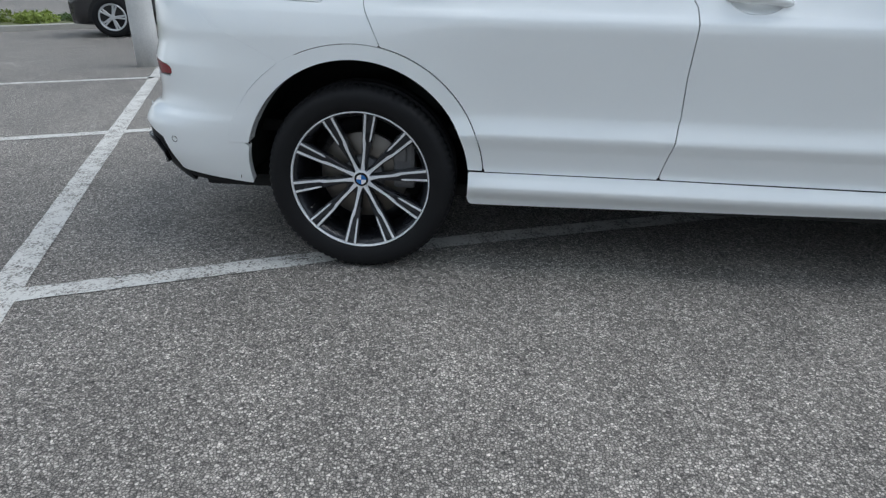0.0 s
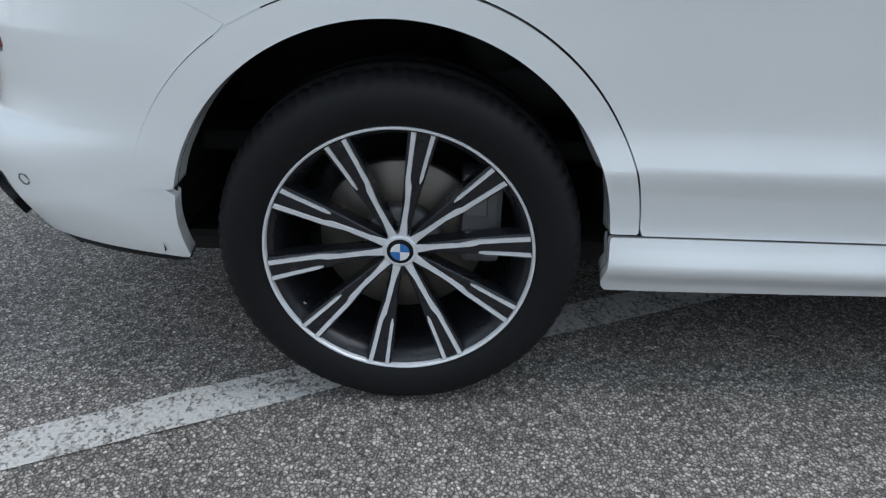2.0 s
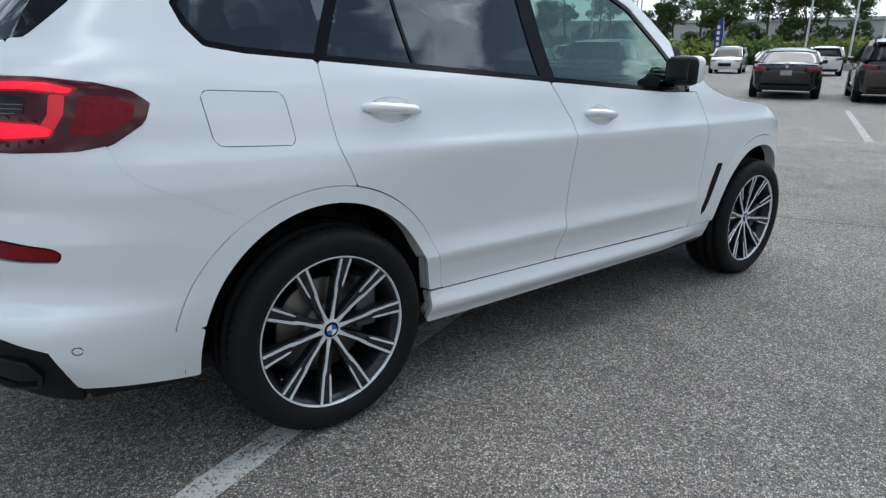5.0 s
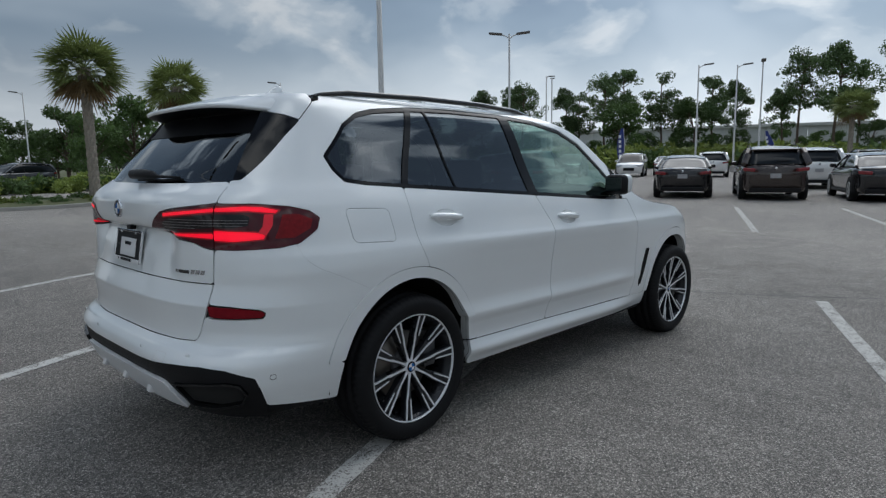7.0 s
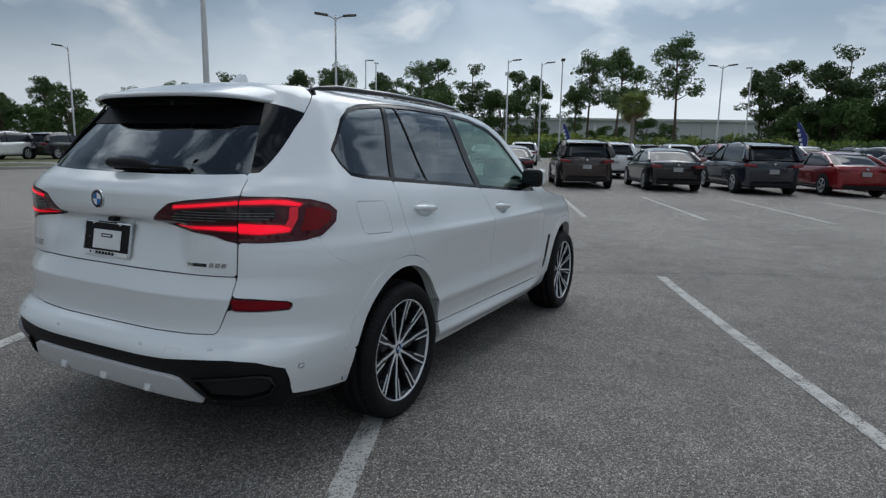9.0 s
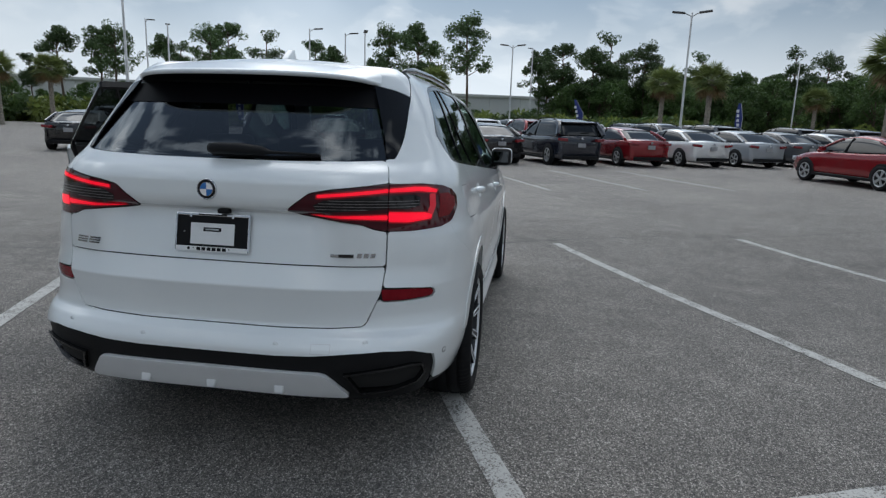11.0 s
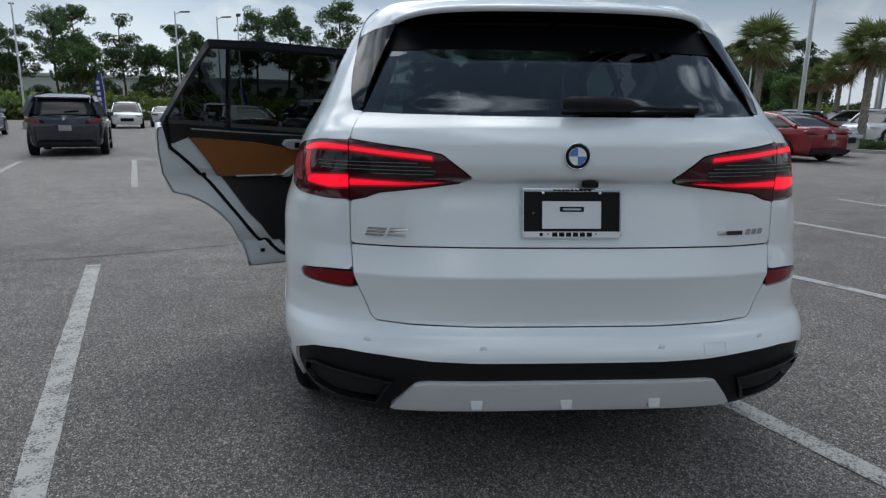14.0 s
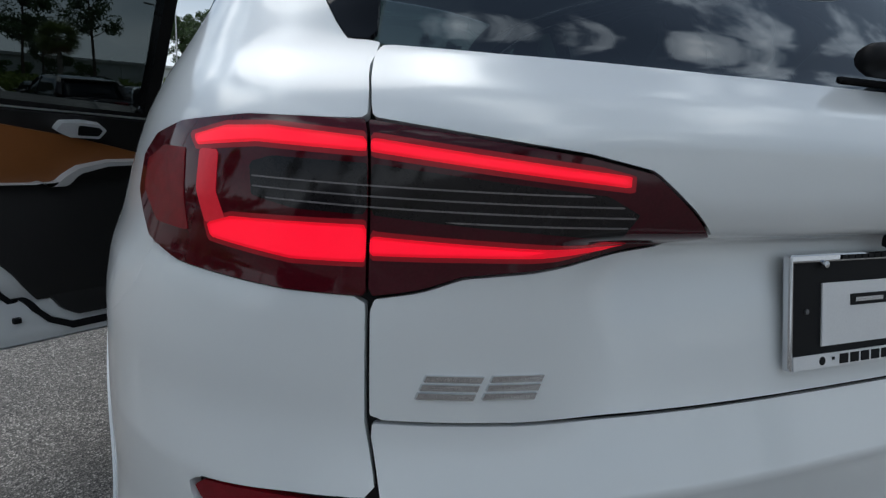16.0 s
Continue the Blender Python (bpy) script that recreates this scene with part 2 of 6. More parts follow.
def line_paint(name):
    """Worn white road paint, through which the stones show."""
    m = asphalt(name)
    t, n, l, b = nodes_of(m)
    co, ns, vo = n.new("ShaderNodeTexCoord"), n.new("ShaderNodeTexNoise"), n.new("ShaderNodeTexVoronoi")
    ns.inputs["Scale"].default_value, ns.inputs["Detail"].default_value, vo.inputs["Scale"].default_value = 9, 8, 130
    rg, add, sep = n.new("ShaderNodeMapRange"), n.new("ShaderNodeMath"), n.new("ShaderNodeSeparateColor")
    rg.inputs["From Min"].default_value, rg.inputs["From Max"].default_value = 0.50, 0.74
    rg.inputs["To Min"].default_value, rg.inputs["To Max"].default_value = 0.06, 0.94
    half = n.new("ShaderNodeMath")
    half.operation, half.inputs[1].default_value = "MULTIPLY", 0.42
    l.new(co.outputs["Object"], ns.inputs["Vector"]), l.new(co.outputs["Object"], vo.inputs["Vector"]), l.new(vo.outputs["Color"], sep.inputs[0])
    l.new(sep.outputs[1], half.inputs[0]), l.new(ns.outputs["Fac"], add.inputs[0]), l.new(half.outputs[0], add.inputs[1]), l.new(add.outputs[0], rg.inputs["Value"])
    mix = n.new("ShaderNodeMix")
    mix.data_type = "RGBA"
    ground_tone = b.inputs["Base Color"].links[0].from_socket
    l.new(rg.outputs[0], mix.inputs[0]), l.new(ground_tone, mix.inputs[6])
    mix.inputs[7].default_value = (0.60, 0.59, 0.56, 1)
    l.new(mix.outputs[2], b.inputs["Base Color"])
    return m


PAINT = mat("pearl_white_paint", (0.87, 0.895, 0.90), 0.32, 0.14, 0.012, 2.0, 900, 0.0, coat=1.0, spread=0.03)
PAINT.node_tree.nodes["Principled BSDF"].inputs["Coat Roughness"].default_value = 0.09
TRIM = mat("black_plastic", (0.010, 0.010, 0.011), 0.50, 0, 0.25, 5, 700, 0.15, spec=0.18)
SATIN = mat("pale_satin_plastic", (0.74, 0.74, 0.74), 0.35, 0.1, 0.05, 5, 500)
GLOSS_BLACK = mat("gloss_black", (0.008, 0.008, 0.009), 0.06, 0, 0.2, 3, 300, coat=1.0, spread=0.02)
REFLECTOR = mat("red_reflector", (0.21, 0.005, 0.012), 0.22, 0, 0.2, 40, 500, bump=0.3, spec=0.2)
DARK_CHROME = mat("dark_chrome", (0.05, 0.05, 0.052), 0.25, 0.9, 0.1, 10, 300)
BLACK_HOLE = mat("soot_black", (0.006, 0.006, 0.006), 0.8, 0, 0.3, 20, 200)
LENS = mat("dark_red_lens", (0.060, 0.004, 0.010), 0.06, 0, 0.25, 12, 300, coat=0.2, spec=0.35, spread=0.02)
LENS_RED = mat("clear_red_lens", (0.075, 0.003, 0.008), 0.06, 0, 0.25, 12, 300, coat=0.2, spec=0.4, spread=0.02)
LIT = glow("lit_red", (1.0, 0.004, 0.028), 0.62)
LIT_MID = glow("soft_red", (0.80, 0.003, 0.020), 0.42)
LIT_DIM = glow("dim_red", (0.42, 0.010, 0.022), 0.42)
HALO = glow("faint_red", (0.22, 0.004, 0.010), 0.30)
SIDE_RED = mat("side_marker_red", (0.22, 0.006, 0.010), 0.22, 0, 0.35, 60, 400, bump=0.4, spec=0.25)
SMOKE = mat("smoked_lens", (0.014, 0.012, 0.013), 0.10, 0, 0.3, 25, 300, coat=0.15, spec=0.35, spread=0.03)
RIB = mat("lens_rib", (0.22, 0.20, 0.20), 0.3, 0.3, 0.2, 30, 400)
INNER = mat("inner_black", (0.008, 0.008, 0.008), 0.8, 0, 0.3, 8, 200)
RUBBER = mat("tyre_rubber", (0.010, 0.010, 0.011), 0.62, 0, 0.30, 5, 350, 0.25, spec=0.18)
GUNMETAL = mat("gunmetal", (0.020, 0.021, 0.025), 0.28, 0.3, 0.15, 10, 400)
MACHINED = mat("machined_aluminium", (0.80, 0.81, 0.83), 0.34, 0.30, 0.06, 14, 900)
DISC = mat("brake_disc", (0.20, 0.18, 0.16), 0.42, 0.8, 0.2, 8, 300)
CASTING = mat("cast_grey", (0.16, 0.16, 0.165), 0.5, 0.6, 0.2, 20, 300, 0.2)
CHROME = mat("chrome", (0.66, 0.67, 0.69), 0.12, 1.0, 0.05, 12, 400)
TAN = mat("tan_leather", (0.30, 0.105, 0.028), 0.5, 0, 0.15, 6, 380, 0.3)
LEATHER = mat("black_leather", (0.018, 0.017, 0.017), 0.5, 0, 0.25, 6, 350, 0.3)
BLUE = mat("badge_blue", (0.02, 0.16, 0.48), 0.2, 0, 0.05, 20, 300, coat=1.0)
WHITE = mat("badge_white", (0.82, 0.82, 0.82), 0.3, 0, 0.04, 20, 300, coat=0.6)
INK = mat("black_print", (0.010, 0.010, 0.011), 0.55, 0, 0.2, 20, 300, spec=0.15)
MIRROR = mat("mirror_glass", (0.07, 0.075, 0.08), 0.02, 1.0, 0.02, 5, 100, spread=0.01)
GLASS_DARK, GLASS_LIGHT = pane("privacy_glass", (0.10, 0.115, 0.125), 1.85), pane("green_glass", (0.50, 0.64, 0.58), 2.2, (0.78, 1.0, 0.92))
FIN_BLACK = mat("fin_black", (0.004, 0.004, 0.005), 0.12, 0, 0.2, 5, 300, spec=0.20, spread=0.03)
FIN_GLASS = mat("fin_glass", (0.004, 0.004, 0.005), 0.05, 0, 0.2, 5, 300, spec=0.30, spread=0.02)
FLAT_BLACK = mat("flat_black", (0.004, 0.004, 0.005), 0.4, 0, 0.2, 5, 300, spec=0.06)
DOOR_GLASS = pane("door_glass", (0.075, 0.088, 0.09), 1.5)
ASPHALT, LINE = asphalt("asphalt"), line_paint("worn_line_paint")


# ---- helpers of this scene ----
def link(name, verts, faces, material, parent=None, label="", smooth=True, normals=None):
    me = bpy.data.meshes.new(name)
    me.from_pydata([tuple(map(float, v)) for v in verts], [], faces)
    me.materials.append(material)
    if smooth:
        me.polygons.foreach_set("use_smooth", [True] * len(me.polygons))
    if normals is not None:
        me.normals_split_custom_set_from_vertices([tuple(map(float, n)) for n in normals])
    me.update()
    ob = new(name, me)
    ob.parent = parent
    return tagged(ob, label) if label else ob


def part(name, bm, material, parent=None, label="", smooth=False):
    """One bmesh as one mesh object under a thing or a part."""
    me = bpy.data.meshes.new(name)
    bm.to_mesh(me)
    bm.free()
    me.materials.append(material)
    if smooth:
        me.polygons.foreach_set("use_smooth", [True] * len(me.polygons))
    ob = new(name, me)
    ob.parent = parent
    return tagged(ob, label) if label else ob


def again(ob, parent, m=None):
    """Another object on the same mesh."""
    o = new(ob.name.split(".")[0], ob.data)
    o.parent = parent
    for key in ob.keys():
        o[key] = ob[key]
    if m is not None:
        o.matrix_basis = m
    return o


def block(size, at=(0, 0, 0), bevel=0.0, seg=2, turn=None, bm=None):
    """A bevelled box of that size, centred at a place."""
    own = bmesh.new()
    bmesh.ops.create_cube(own, size=1.0)
    for v in own.verts:
        v.co = Vector((v.co.x * size[0], v.co.y * size[1], v.co.z * size[2]))
    if bevel:
        bmesh.ops.bevel(own, geom=own.edges[:], offset=bevel, segments=seg, profile=0.6, affect="EDGES")
    m = Matrix.Translation(at) @ (turn or Matrix())
    bmesh.ops.transform(own, matrix=m, verts=own.verts)
    return merge(own, bm)


def merge(own, bm):
    if bm is None:
        return own
    me = bpy.data.meshes.new("tmp")
    own.to_mesh(me)
    own.free()
    bm.from_mesh(me)
    bpy.data.meshes.remove(me)
    return bm


def lathe(profile, seg=48, axis="y", bm=None, wave=None):
    """Turns (radius, height) points round an axis."""
    own = bmesh.new()
    rings = []
    for j, (r, h) in enumerate(profile):
        ring = []
        for i in range(seg):
            a = 2 * math.pi * i / seg
            k = r + (wave(i, j) if wave else 0)
            c = (k * math.cos(a), k * math.sin(a))
            ring.append(own.verts.new((c[0], h, c[1]) if axis == "y" else (c[0], c[1], h)))
        rings.append(ring)
    for a, b in zip(rings, rings[1:]):
        for i in range(seg):
            j = (i + 1) % seg
            own.faces.new((a[i], a[j], b[j], b[i]))
    bmesh.ops.remove_doubles(own, verts=own.verts, dist=1e-6)
    bmesh.ops.recalc_face_normals(own, faces=own.faces)
    return merge(own, bm)


def prism(points, y0, y1, bm=None, bevel=0.0):
    """A flat outline in x and z, drawn out from y0 to y1."""
    own = bmesh.new()
    a = [own.verts.new((x, y0, z)) for x, z in points]
    b = [own.verts.new((x, y1, z)) for x, z in points]
    n = len(points)
    own.faces.new(a), own.faces.new(b[::-1])
    for i in range(n):
        own.faces.new((a[i], b[i], b[(i + 1) % n], a[(i + 1) % n]))
    bmesh.ops.recalc_face_normals(own, faces=own.faces)
    if bevel:
        bmesh.ops.bevel(own, geom=own.edges[:], offset=bevel, segments=2, profile=0.6, affect="EDGES")
    return merge(own, bm)


def tube(path, radius, seg=8, bm=None, flat=1.0):
    """A bar along a path, with closed ends; radius may be one for each point."""
    own = bmesh.new()
    pts = [Vector(p) for p in path]
    rad = radius if isinstance(radius, (list, tuple)) else [radius] * len(pts)
    rings, up = [], Vector((0, 0, 1))
    for i, p in enumerate(pts):
        d = (pts[min(i + 1, len(pts) - 1)] - pts[max(i - 1, 0)]).normalized()
        s = d.cross(up if abs(d.z) < 0.95 else Vector((1, 0, 0))).normalized()
        t = s.cross(d)
        rings.append([own.verts.new(p + rad[i] * (s * math.cos(2 * math.pi * k / seg) + t * flat * math.sin(2 * math.pi * k / seg))) for k in range(seg)])
    for a, b in zip(rings, rings[1:]):
        for k in range(seg):
            own.faces.new((a[k], a[(k + 1) % seg], b[(k + 1) % seg], b[k]))
    own.faces.new(rings[0][::-1]), own.faces.new(rings[-1])
    bmesh.ops.recalc_face_normals(own, faces=own.faces)
    return merge(own, bm)

# ---- the white car: its skin ----
X0, XF, RS = -0.10, 2.90, 0.95

def curve(xs, ys):
    """Monotone cubic through the given knots."""
    xs, ys = np.array(xs, float), np.array(ys, float)
    h, d = np.diff(xs), np.diff(ys) / np.diff(xs)
    m = np.zeros(len(xs)); m[0], m[-1] = d[0], d[-1]
    for i in range(1, len(xs) - 1):
        if d[i - 1] * d[i] > 0:
            a, b = 2 * h[i] + h[i - 1], h[i] + 2 * h[i - 1]
            m[i] = (a + b) / (a / d[i - 1] + b / d[i])
    def f(x):
        x = np.clip(np.asarray(x, float), xs[0], xs[-1])
        i = np.clip(np.searchsorted(xs, x, side="right") - 1, 0, len(xs) - 2)
        t = (x - xs[i]) / h[i]
        return (ys[i] * (1 + 2 * t) * (1 - t) ** 2 + m[i] * h[i] * t * (1 - t) ** 2
                + ys[i + 1] * t * t * (3 - 2 * t) + m[i + 1] * h[i] * t * t * (t - 1))
    return f

def step(a, b, x):
    t = np.clip((np.asarray(x, float) - a) / (b - a), 0, 1)
    return t * t * (3 - 2 * t)

side_w = curve([0.2, 0.25, 0.30, 0.342, 0.350, 0.358, 0.40, 0.43, 0.50, 0.553, 0.558, 0.563, 0.64, 0.76, 0.88, 0.945, 0.965, 1.0, 1.06, 1.14, 1.20, 1.245, 1.30, 1.40, 1.50, 1.60, 1.66, 1.70, 1.72],
               [0.93, 0.962, 0.986, 1.016, 1.019, 1.017, 1.0, 0.993, 1.004, 1.0225, 1.023, 1.0212, 1.003, 1.012, 1.027, 1.034, 1.032, 1.016, 0.995, 0.972, 0.95, 0.925, 0.895, 0.845, 0.80, 0.75, 0.71, 0.655, 0.60])
end_w = curve([0.2, 0.28, 0.36, 0.45, 0.60, 0.75, 0.88, 0.96, 1.02, 1.10, 1.18, 1.245, 1.30, 1.40, 1.50, 1.60, 1.66, 1.70, 1.72],
              [0.93, 0.955, 0.985, 1.01, 1.025, 1.03, 1.03, 1.02, 1.0, 0.98, 0.955, 0.925, 0.893, 0.842, 0.795, 0.74, 0.695, 0.64, 0.58])
rear_edge = curve([0.2, 0.30, 0.36, 0.44, 0.50, 0.56, 0.60, 0.748, 0.757, 0.766, 0.86, 1.0, 1.10, 1.17, 1.22, 1.28, 1.34, 1.45, 1.55, 1.62, 1.66, 1.70],
                  [-0.86, -0.97, -1.0, -1.03, -1.035, -1.01, -0.965, -0.988, -0.990, -0.987, -0.965, -0.97, -0.985, -0.99, -0.965, -0.885, -0.835, -0.73, -0.63, -0.58, -0.55, -0.50])
rear_mid = curve([0.2, 0.30, 0.36, 0.44, 0.50, 0.56, 0.60, 0.748, 0.757, 0.766, 0.86, 0.96, 1.06, 1.08, 1.13, 1.18, 1.22, 1.28, 1.34, 1.45, 1.55, 1.62, 1.66, 1.70],
                 [-0.86, -0.97, -1.0, -1.03, -1.035, -1.01, -0.965, -0.988, -0.990, -0.987, -0.955, -0.935, -0.915, -0.965, -0.98, -0.98, -0.96, -0.885, -0.835, -0.73, -0.63, -0.58, -0.55, -0.50])
front_a = curve([0.2, 0.35, 0.5, 0.7, 0.85, 0.95, 1.02, 1.1, 1.2, 1.7], [0.80, 0.90, 0.94, 0.93, 0.88, 0.80, 0.62, 0.35, 0.2, 0.1])
taper = curve([-0.1, 0.6, 1.6, 2.4, 2.9, 3.4], [1.0, 1.0, 0.998, 0.985, 0.97, 0.96])

def width(x, z):
    e = np.maximum(1 - step(0.0, 0.75, np.asarray(x) - X0), step(2.0, 2.5, x))
    return (side_w(z) * (1 - e) + end_w(z) * e) * taper(x)

square = curve([0.2, 0.40, 0.52, 0.66, 0.9, 1.10, 1.25, 1.7], [3.6, 4.0, 3.9, 3.3, 3.1, 3.05, 3.05, 3.4])

def reach(p, z):
    """Distance of the rear skin from the pole of its plan, at plan angle -p / RS."""
    f = -p / RS
    c, s = np.abs(np.cos(f)), np.abs(np.sin(f))
    w = width(np.full_like(np.asarray(z, float), X0), z)
    n = square(z)
    def r(a): return ((c / w) ** n + (s / a) ** n) ** (-1 / n)
    re = r(X0 - rear_edge(z)); rm = r(X0 - rear_mid(z))
    k = 1 - step(0.43, 0.56, re * c)
    return re * (1 - k) + rm * k

def skin(p, z):
    """The car's outer skin on its right: p runs forwards along the flank from X0, and below zero round the tail."""
    p, z = np.broadcast_arrays(np.asarray(p, float), np.asarray(z, float))
    x, y = X0 + p, -width(X0 + p, z)
    r, f = reach(np.minimum(p, 0), z), -np.minimum(p, 0) / RS
    back = p < 0
    x, y = np.where(back, X0 - r * np.sin(f), x), np.where(back, -r * np.cos(f), y)
    L = XF - X0
    g = np.maximum(p - L, 0) / RS
    w, a = width(np.full_like(z, XF), z), front_a(z)
    c, s = np.abs(np.cos(g)), np.abs(np.sin(g))
    q = ((c / w) ** 2.6 + (s / a) ** 2.6) ** (-1 / 2.6)
    fore = p > L
    x, y = np.where(fore, XF + q * np.sin(g), x), np.where(fore, -q * np.cos(g), y)
    return np.stack([x, y, z], -1)
def X(x, z):
    if x >= X0: return (x - X0, z)
    lo, hi = -math.pi / 2 * RS, 0.0
    for _ in range(40):
        m = (lo + hi) / 2
        if skin(m, z)[0] > x: hi = m
        else: lo = m
    return ((lo + hi) / 2, z)
def Y(y, z):
    lo, hi = -math.pi * RS, 0.0
    for _ in range(40):
        m = (lo + hi) / 2
        if skin(m, z)[1] < y: hi = m
        else: lo = m
    return ((lo + hi) / 2, z)


def poly(points):
    """Signed distance to a closed outline in the skin's own coordinates, negative inside."""
    v = np.array(points, float)
    w = np.roll(v, -1, 0)
    def f(p, z):
        d, inside = np.full(np.shape(p), 1e9), np.zeros(np.shape(p), bool)
        for (ax, az), (bx, bz) in zip(v, w):
            ex, ez = bx - ax, bz - az
            t = np.clip(((p - ax) * ex + (z - az) * ez) / max(ex * ex + ez * ez, 1e-12), 0, 1)
            d = np.minimum(d, (p - ax - t * ex) ** 2 + (z - az - t * ez) ** 2)
            if az != bz:
                inside ^= ((az > z) != (bz > z)) & (p < (bx - ax) * (z - az) / (bz - az) + ax)
        return np.where(inside, -1, 1) * np.sqrt(d)
    return f


def xs(points): return poly([X(x, z) for x, z in points])
def ys(points): return poly([Y(y, z) for y, z in points])


def oval(cx, cz, rx, rz):
    def f(p, z):
        x = skin(p, z)[..., 0]
        return (np.sqrt(((x - cx) / rx) ** 2 + ((z - cz) / rz) ** 2) - 1) * min(rx, rz)
    return f


def trace(points, half):
    """A band of that half width along an open line on the flank."""
    v = [X(x, z) for x, z in points]
    def f(p, z):
        d = np.full(np.shape(p), 1e9)
        for (ax, az), (bx, bz) in zip(v, v[1:]):
            t = np.clip(((p - ax) * (bx - ax) + (z - az) * (bz - az)) / ((bx - ax) ** 2 + (bz - az) ** 2), 0, 1)
            d = np.minimum(d, np.hypot(p - ax - t * (bx - ax), z - az - t * (bz - az)))
        return d - half
    return f


def both(*fs): return lambda p, z: np.max([f(p, z) for f in fs], 0)
def either(*fs): return lambda p, z: np.min([f(p, z) for f in fs], 0)
def less(f, *gs): return lambda p, z: np.max([f(p, z)] + [-g(p, z) for g in gs], 0)
def grow(f, d): return lambda p, z: f(p, z) - d
def fold(f): return lambda p, z: f(np.maximum(p, -math.pi * RS - p), z)
def bar(a, b, half):
    (ax, az), (bx, bz) = a, b
    n = math.hypot(bx - ax, bz - az)
    return lambda p, z: np.abs(((p - ax) * (bz - az) - (z - az) * (bx - ax)) / n) - half


def panel(name, f, p0, p1, z0, z1, h, material, parent, off=0.0, depth=0.012, gap=0.002, flip=False, label="", rise=None, bend=None):
    """The piece of the skin where f is negative, with a returned edge all round; off lifts it along the normal."""
    ps, zs = np.arange(p0, p1 + h, h), np.arange(z0, z1 + h, h)
    P, Z = np.meshgrid(ps, zs, indexing="ij")
    F = f(P, Z) + gap
    ins = F < 0
    nz = len(zs)
    par, ids, faces, rim, cut = [], {}, [], [], {}
    def corner(i, j):
        k = i * nz + j
        if k not in ids:
            ids[k] = len(par)
            par.append((ps[i], zs[j]))
        return ids[k]
    def cross(i, j, k, l):
        key = (min((i, j), (k, l)), max((i, j), (k, l)))
        if key not in cut:
            a, b = F[i, j], F[k, l]
            t = min(max(a / (a - b), 0.03), 0.97)
            cut[key] = len(par)
            par.append((ps[i] + t * (ps[k] - ps[i]), zs[j] + t * (zs[l] - zs[j])))
        return cut[key]
    n = ins[:-1, :-1].astype(int) + ins[1:, :-1] + ins[1:, 1:] + ins[:-1, 1:]
    for i, j in zip(*np.nonzero(n)):
        ring = ((i, j), (i + 1, j), (i + 1, j + 1), (i, j + 1))
        if n[i, j] == 4:
            faces.append(tuple(corner(*c) for c in ring))
            continue
        out, mark = [], []
        for c, d in zip(ring, ring[1:] + ring[:1]):
            if ins[c]:
                out.append(corner(*c)), mark.append(0)
            if ins[c] != ins[d]:
                out.append(cross(*c, *d)), mark.append(1 if ins[c] else 2)
        if len(out) > 2:
            faces.append(tuple(out))
            for k in range(len(out)):
                if mark[k] == 1 and mark[(k + 1) % len(out)] == 2:
                    rim.append((out[k], out[(k + 1) % len(out)]))
    if not par:
        return None
    q = np.array(par)
    S = skin(q[:, 0], q[:, 1])
    e = 0.003
    N = np.cross(skin(q[:, 0] + e, q[:, 1]) - skin(q[:, 0] - e, q[:, 1]), skin(q[:, 0], q[:, 1] + e) - skin(q[:, 0], q[:, 1] - e))
    N /= np.linalg.norm(N, axis=1)[:, None] + 1e-12
    V = S + N * (off + (rise(q[:, 0], q[:, 1])[:, None] if rise else 0))
    V = bend(V) if bend else V
    verts, norms = list(V), list(N)
    edge = {}
    def lip(k, d):
        if (k, d) not in edge:
            edge[k, d] = len(verts)
            verts.append(V[k] - N[k] * d)
            norms.append((0, 0, 0))
        return edge[k, d]
    for a, b in (rim if depth else ()):
        faces.append((lip(b, 0), lip(a, 0), lip(a, depth), lip(b, depth)))
    if flip:
        verts = [(v[0], -v[1], v[2]) for v in verts]
        norms = [(m[0], -m[1], m[2]) for m in norms]
        faces = [g[::-1] for g in faces]
    return link(name, verts, faces, material, parent, label, True, None if rise or bend else norms)

# outlines on the skin
MID = -math.pi / 2 * RS
def belt(x): return 1.2505 - 0.059 * (x - 0.03)
def flare(p, z):
    """The outer edge of the rear arch trim, wider behind the wheel."""
    x = skin(p, z)[..., 0]
    return (np.sqrt(((x - 0.011) / np.where(x < 0.011, 0.522, 0.488)) ** 2 + ((z - 0.365) / 0.503) ** 2) - 1) * 0.488


ARCH_IN, ARCH_OUT = oval(0.008, 0.365, 0.431, 0.446), flare
FARCH_IN, FARCH_OUT = oval(2.975, 0.365, 0.432, 0.450), oval(2.975, 0.365, 0.495, 0.512)
WINDOWS = xs([(-0.375, 1.40), (-0.355, 1.335), (-0.31, 1.28), (-0.2, 1.264), (0.03, 1.2505), (1.07, 1.188), (1.94, 1.137), (2.12, 1.135), (2.16, 1.165), (1.98, 1.37),
              (1.80, 1.53), (1.62, 1.61), (1.35, 1.66), (1.05, 1.68), (0.6, 1.682), (0.26, 1.67), (0.0, 1.642), (-0.12, 1.612), (-0.22, 1.555)])
LAMP = poly([Y(-0.325, 1.078), Y(-0.36, 1.105), Y(-0.42, 1.150), Y(-0.50, 1.166), Y(-0.715, 1.194), X(-0.72, 1.194), X(-0.60, 1.182), X(-0.52, 1.162), X(-0.48, 1.13),
             X(-0.50, 1.08), X(-0.58, 1.025), X(-0.66, 1.007), Y(-0.80, 0.998), Y(-0.715, 0.999), Y(-0.665, 1.010), Y(-0.622, 1.028), Y(-0.54, 1.038), Y(-0.43, 1.049), Y(-0.36, 1.059)])
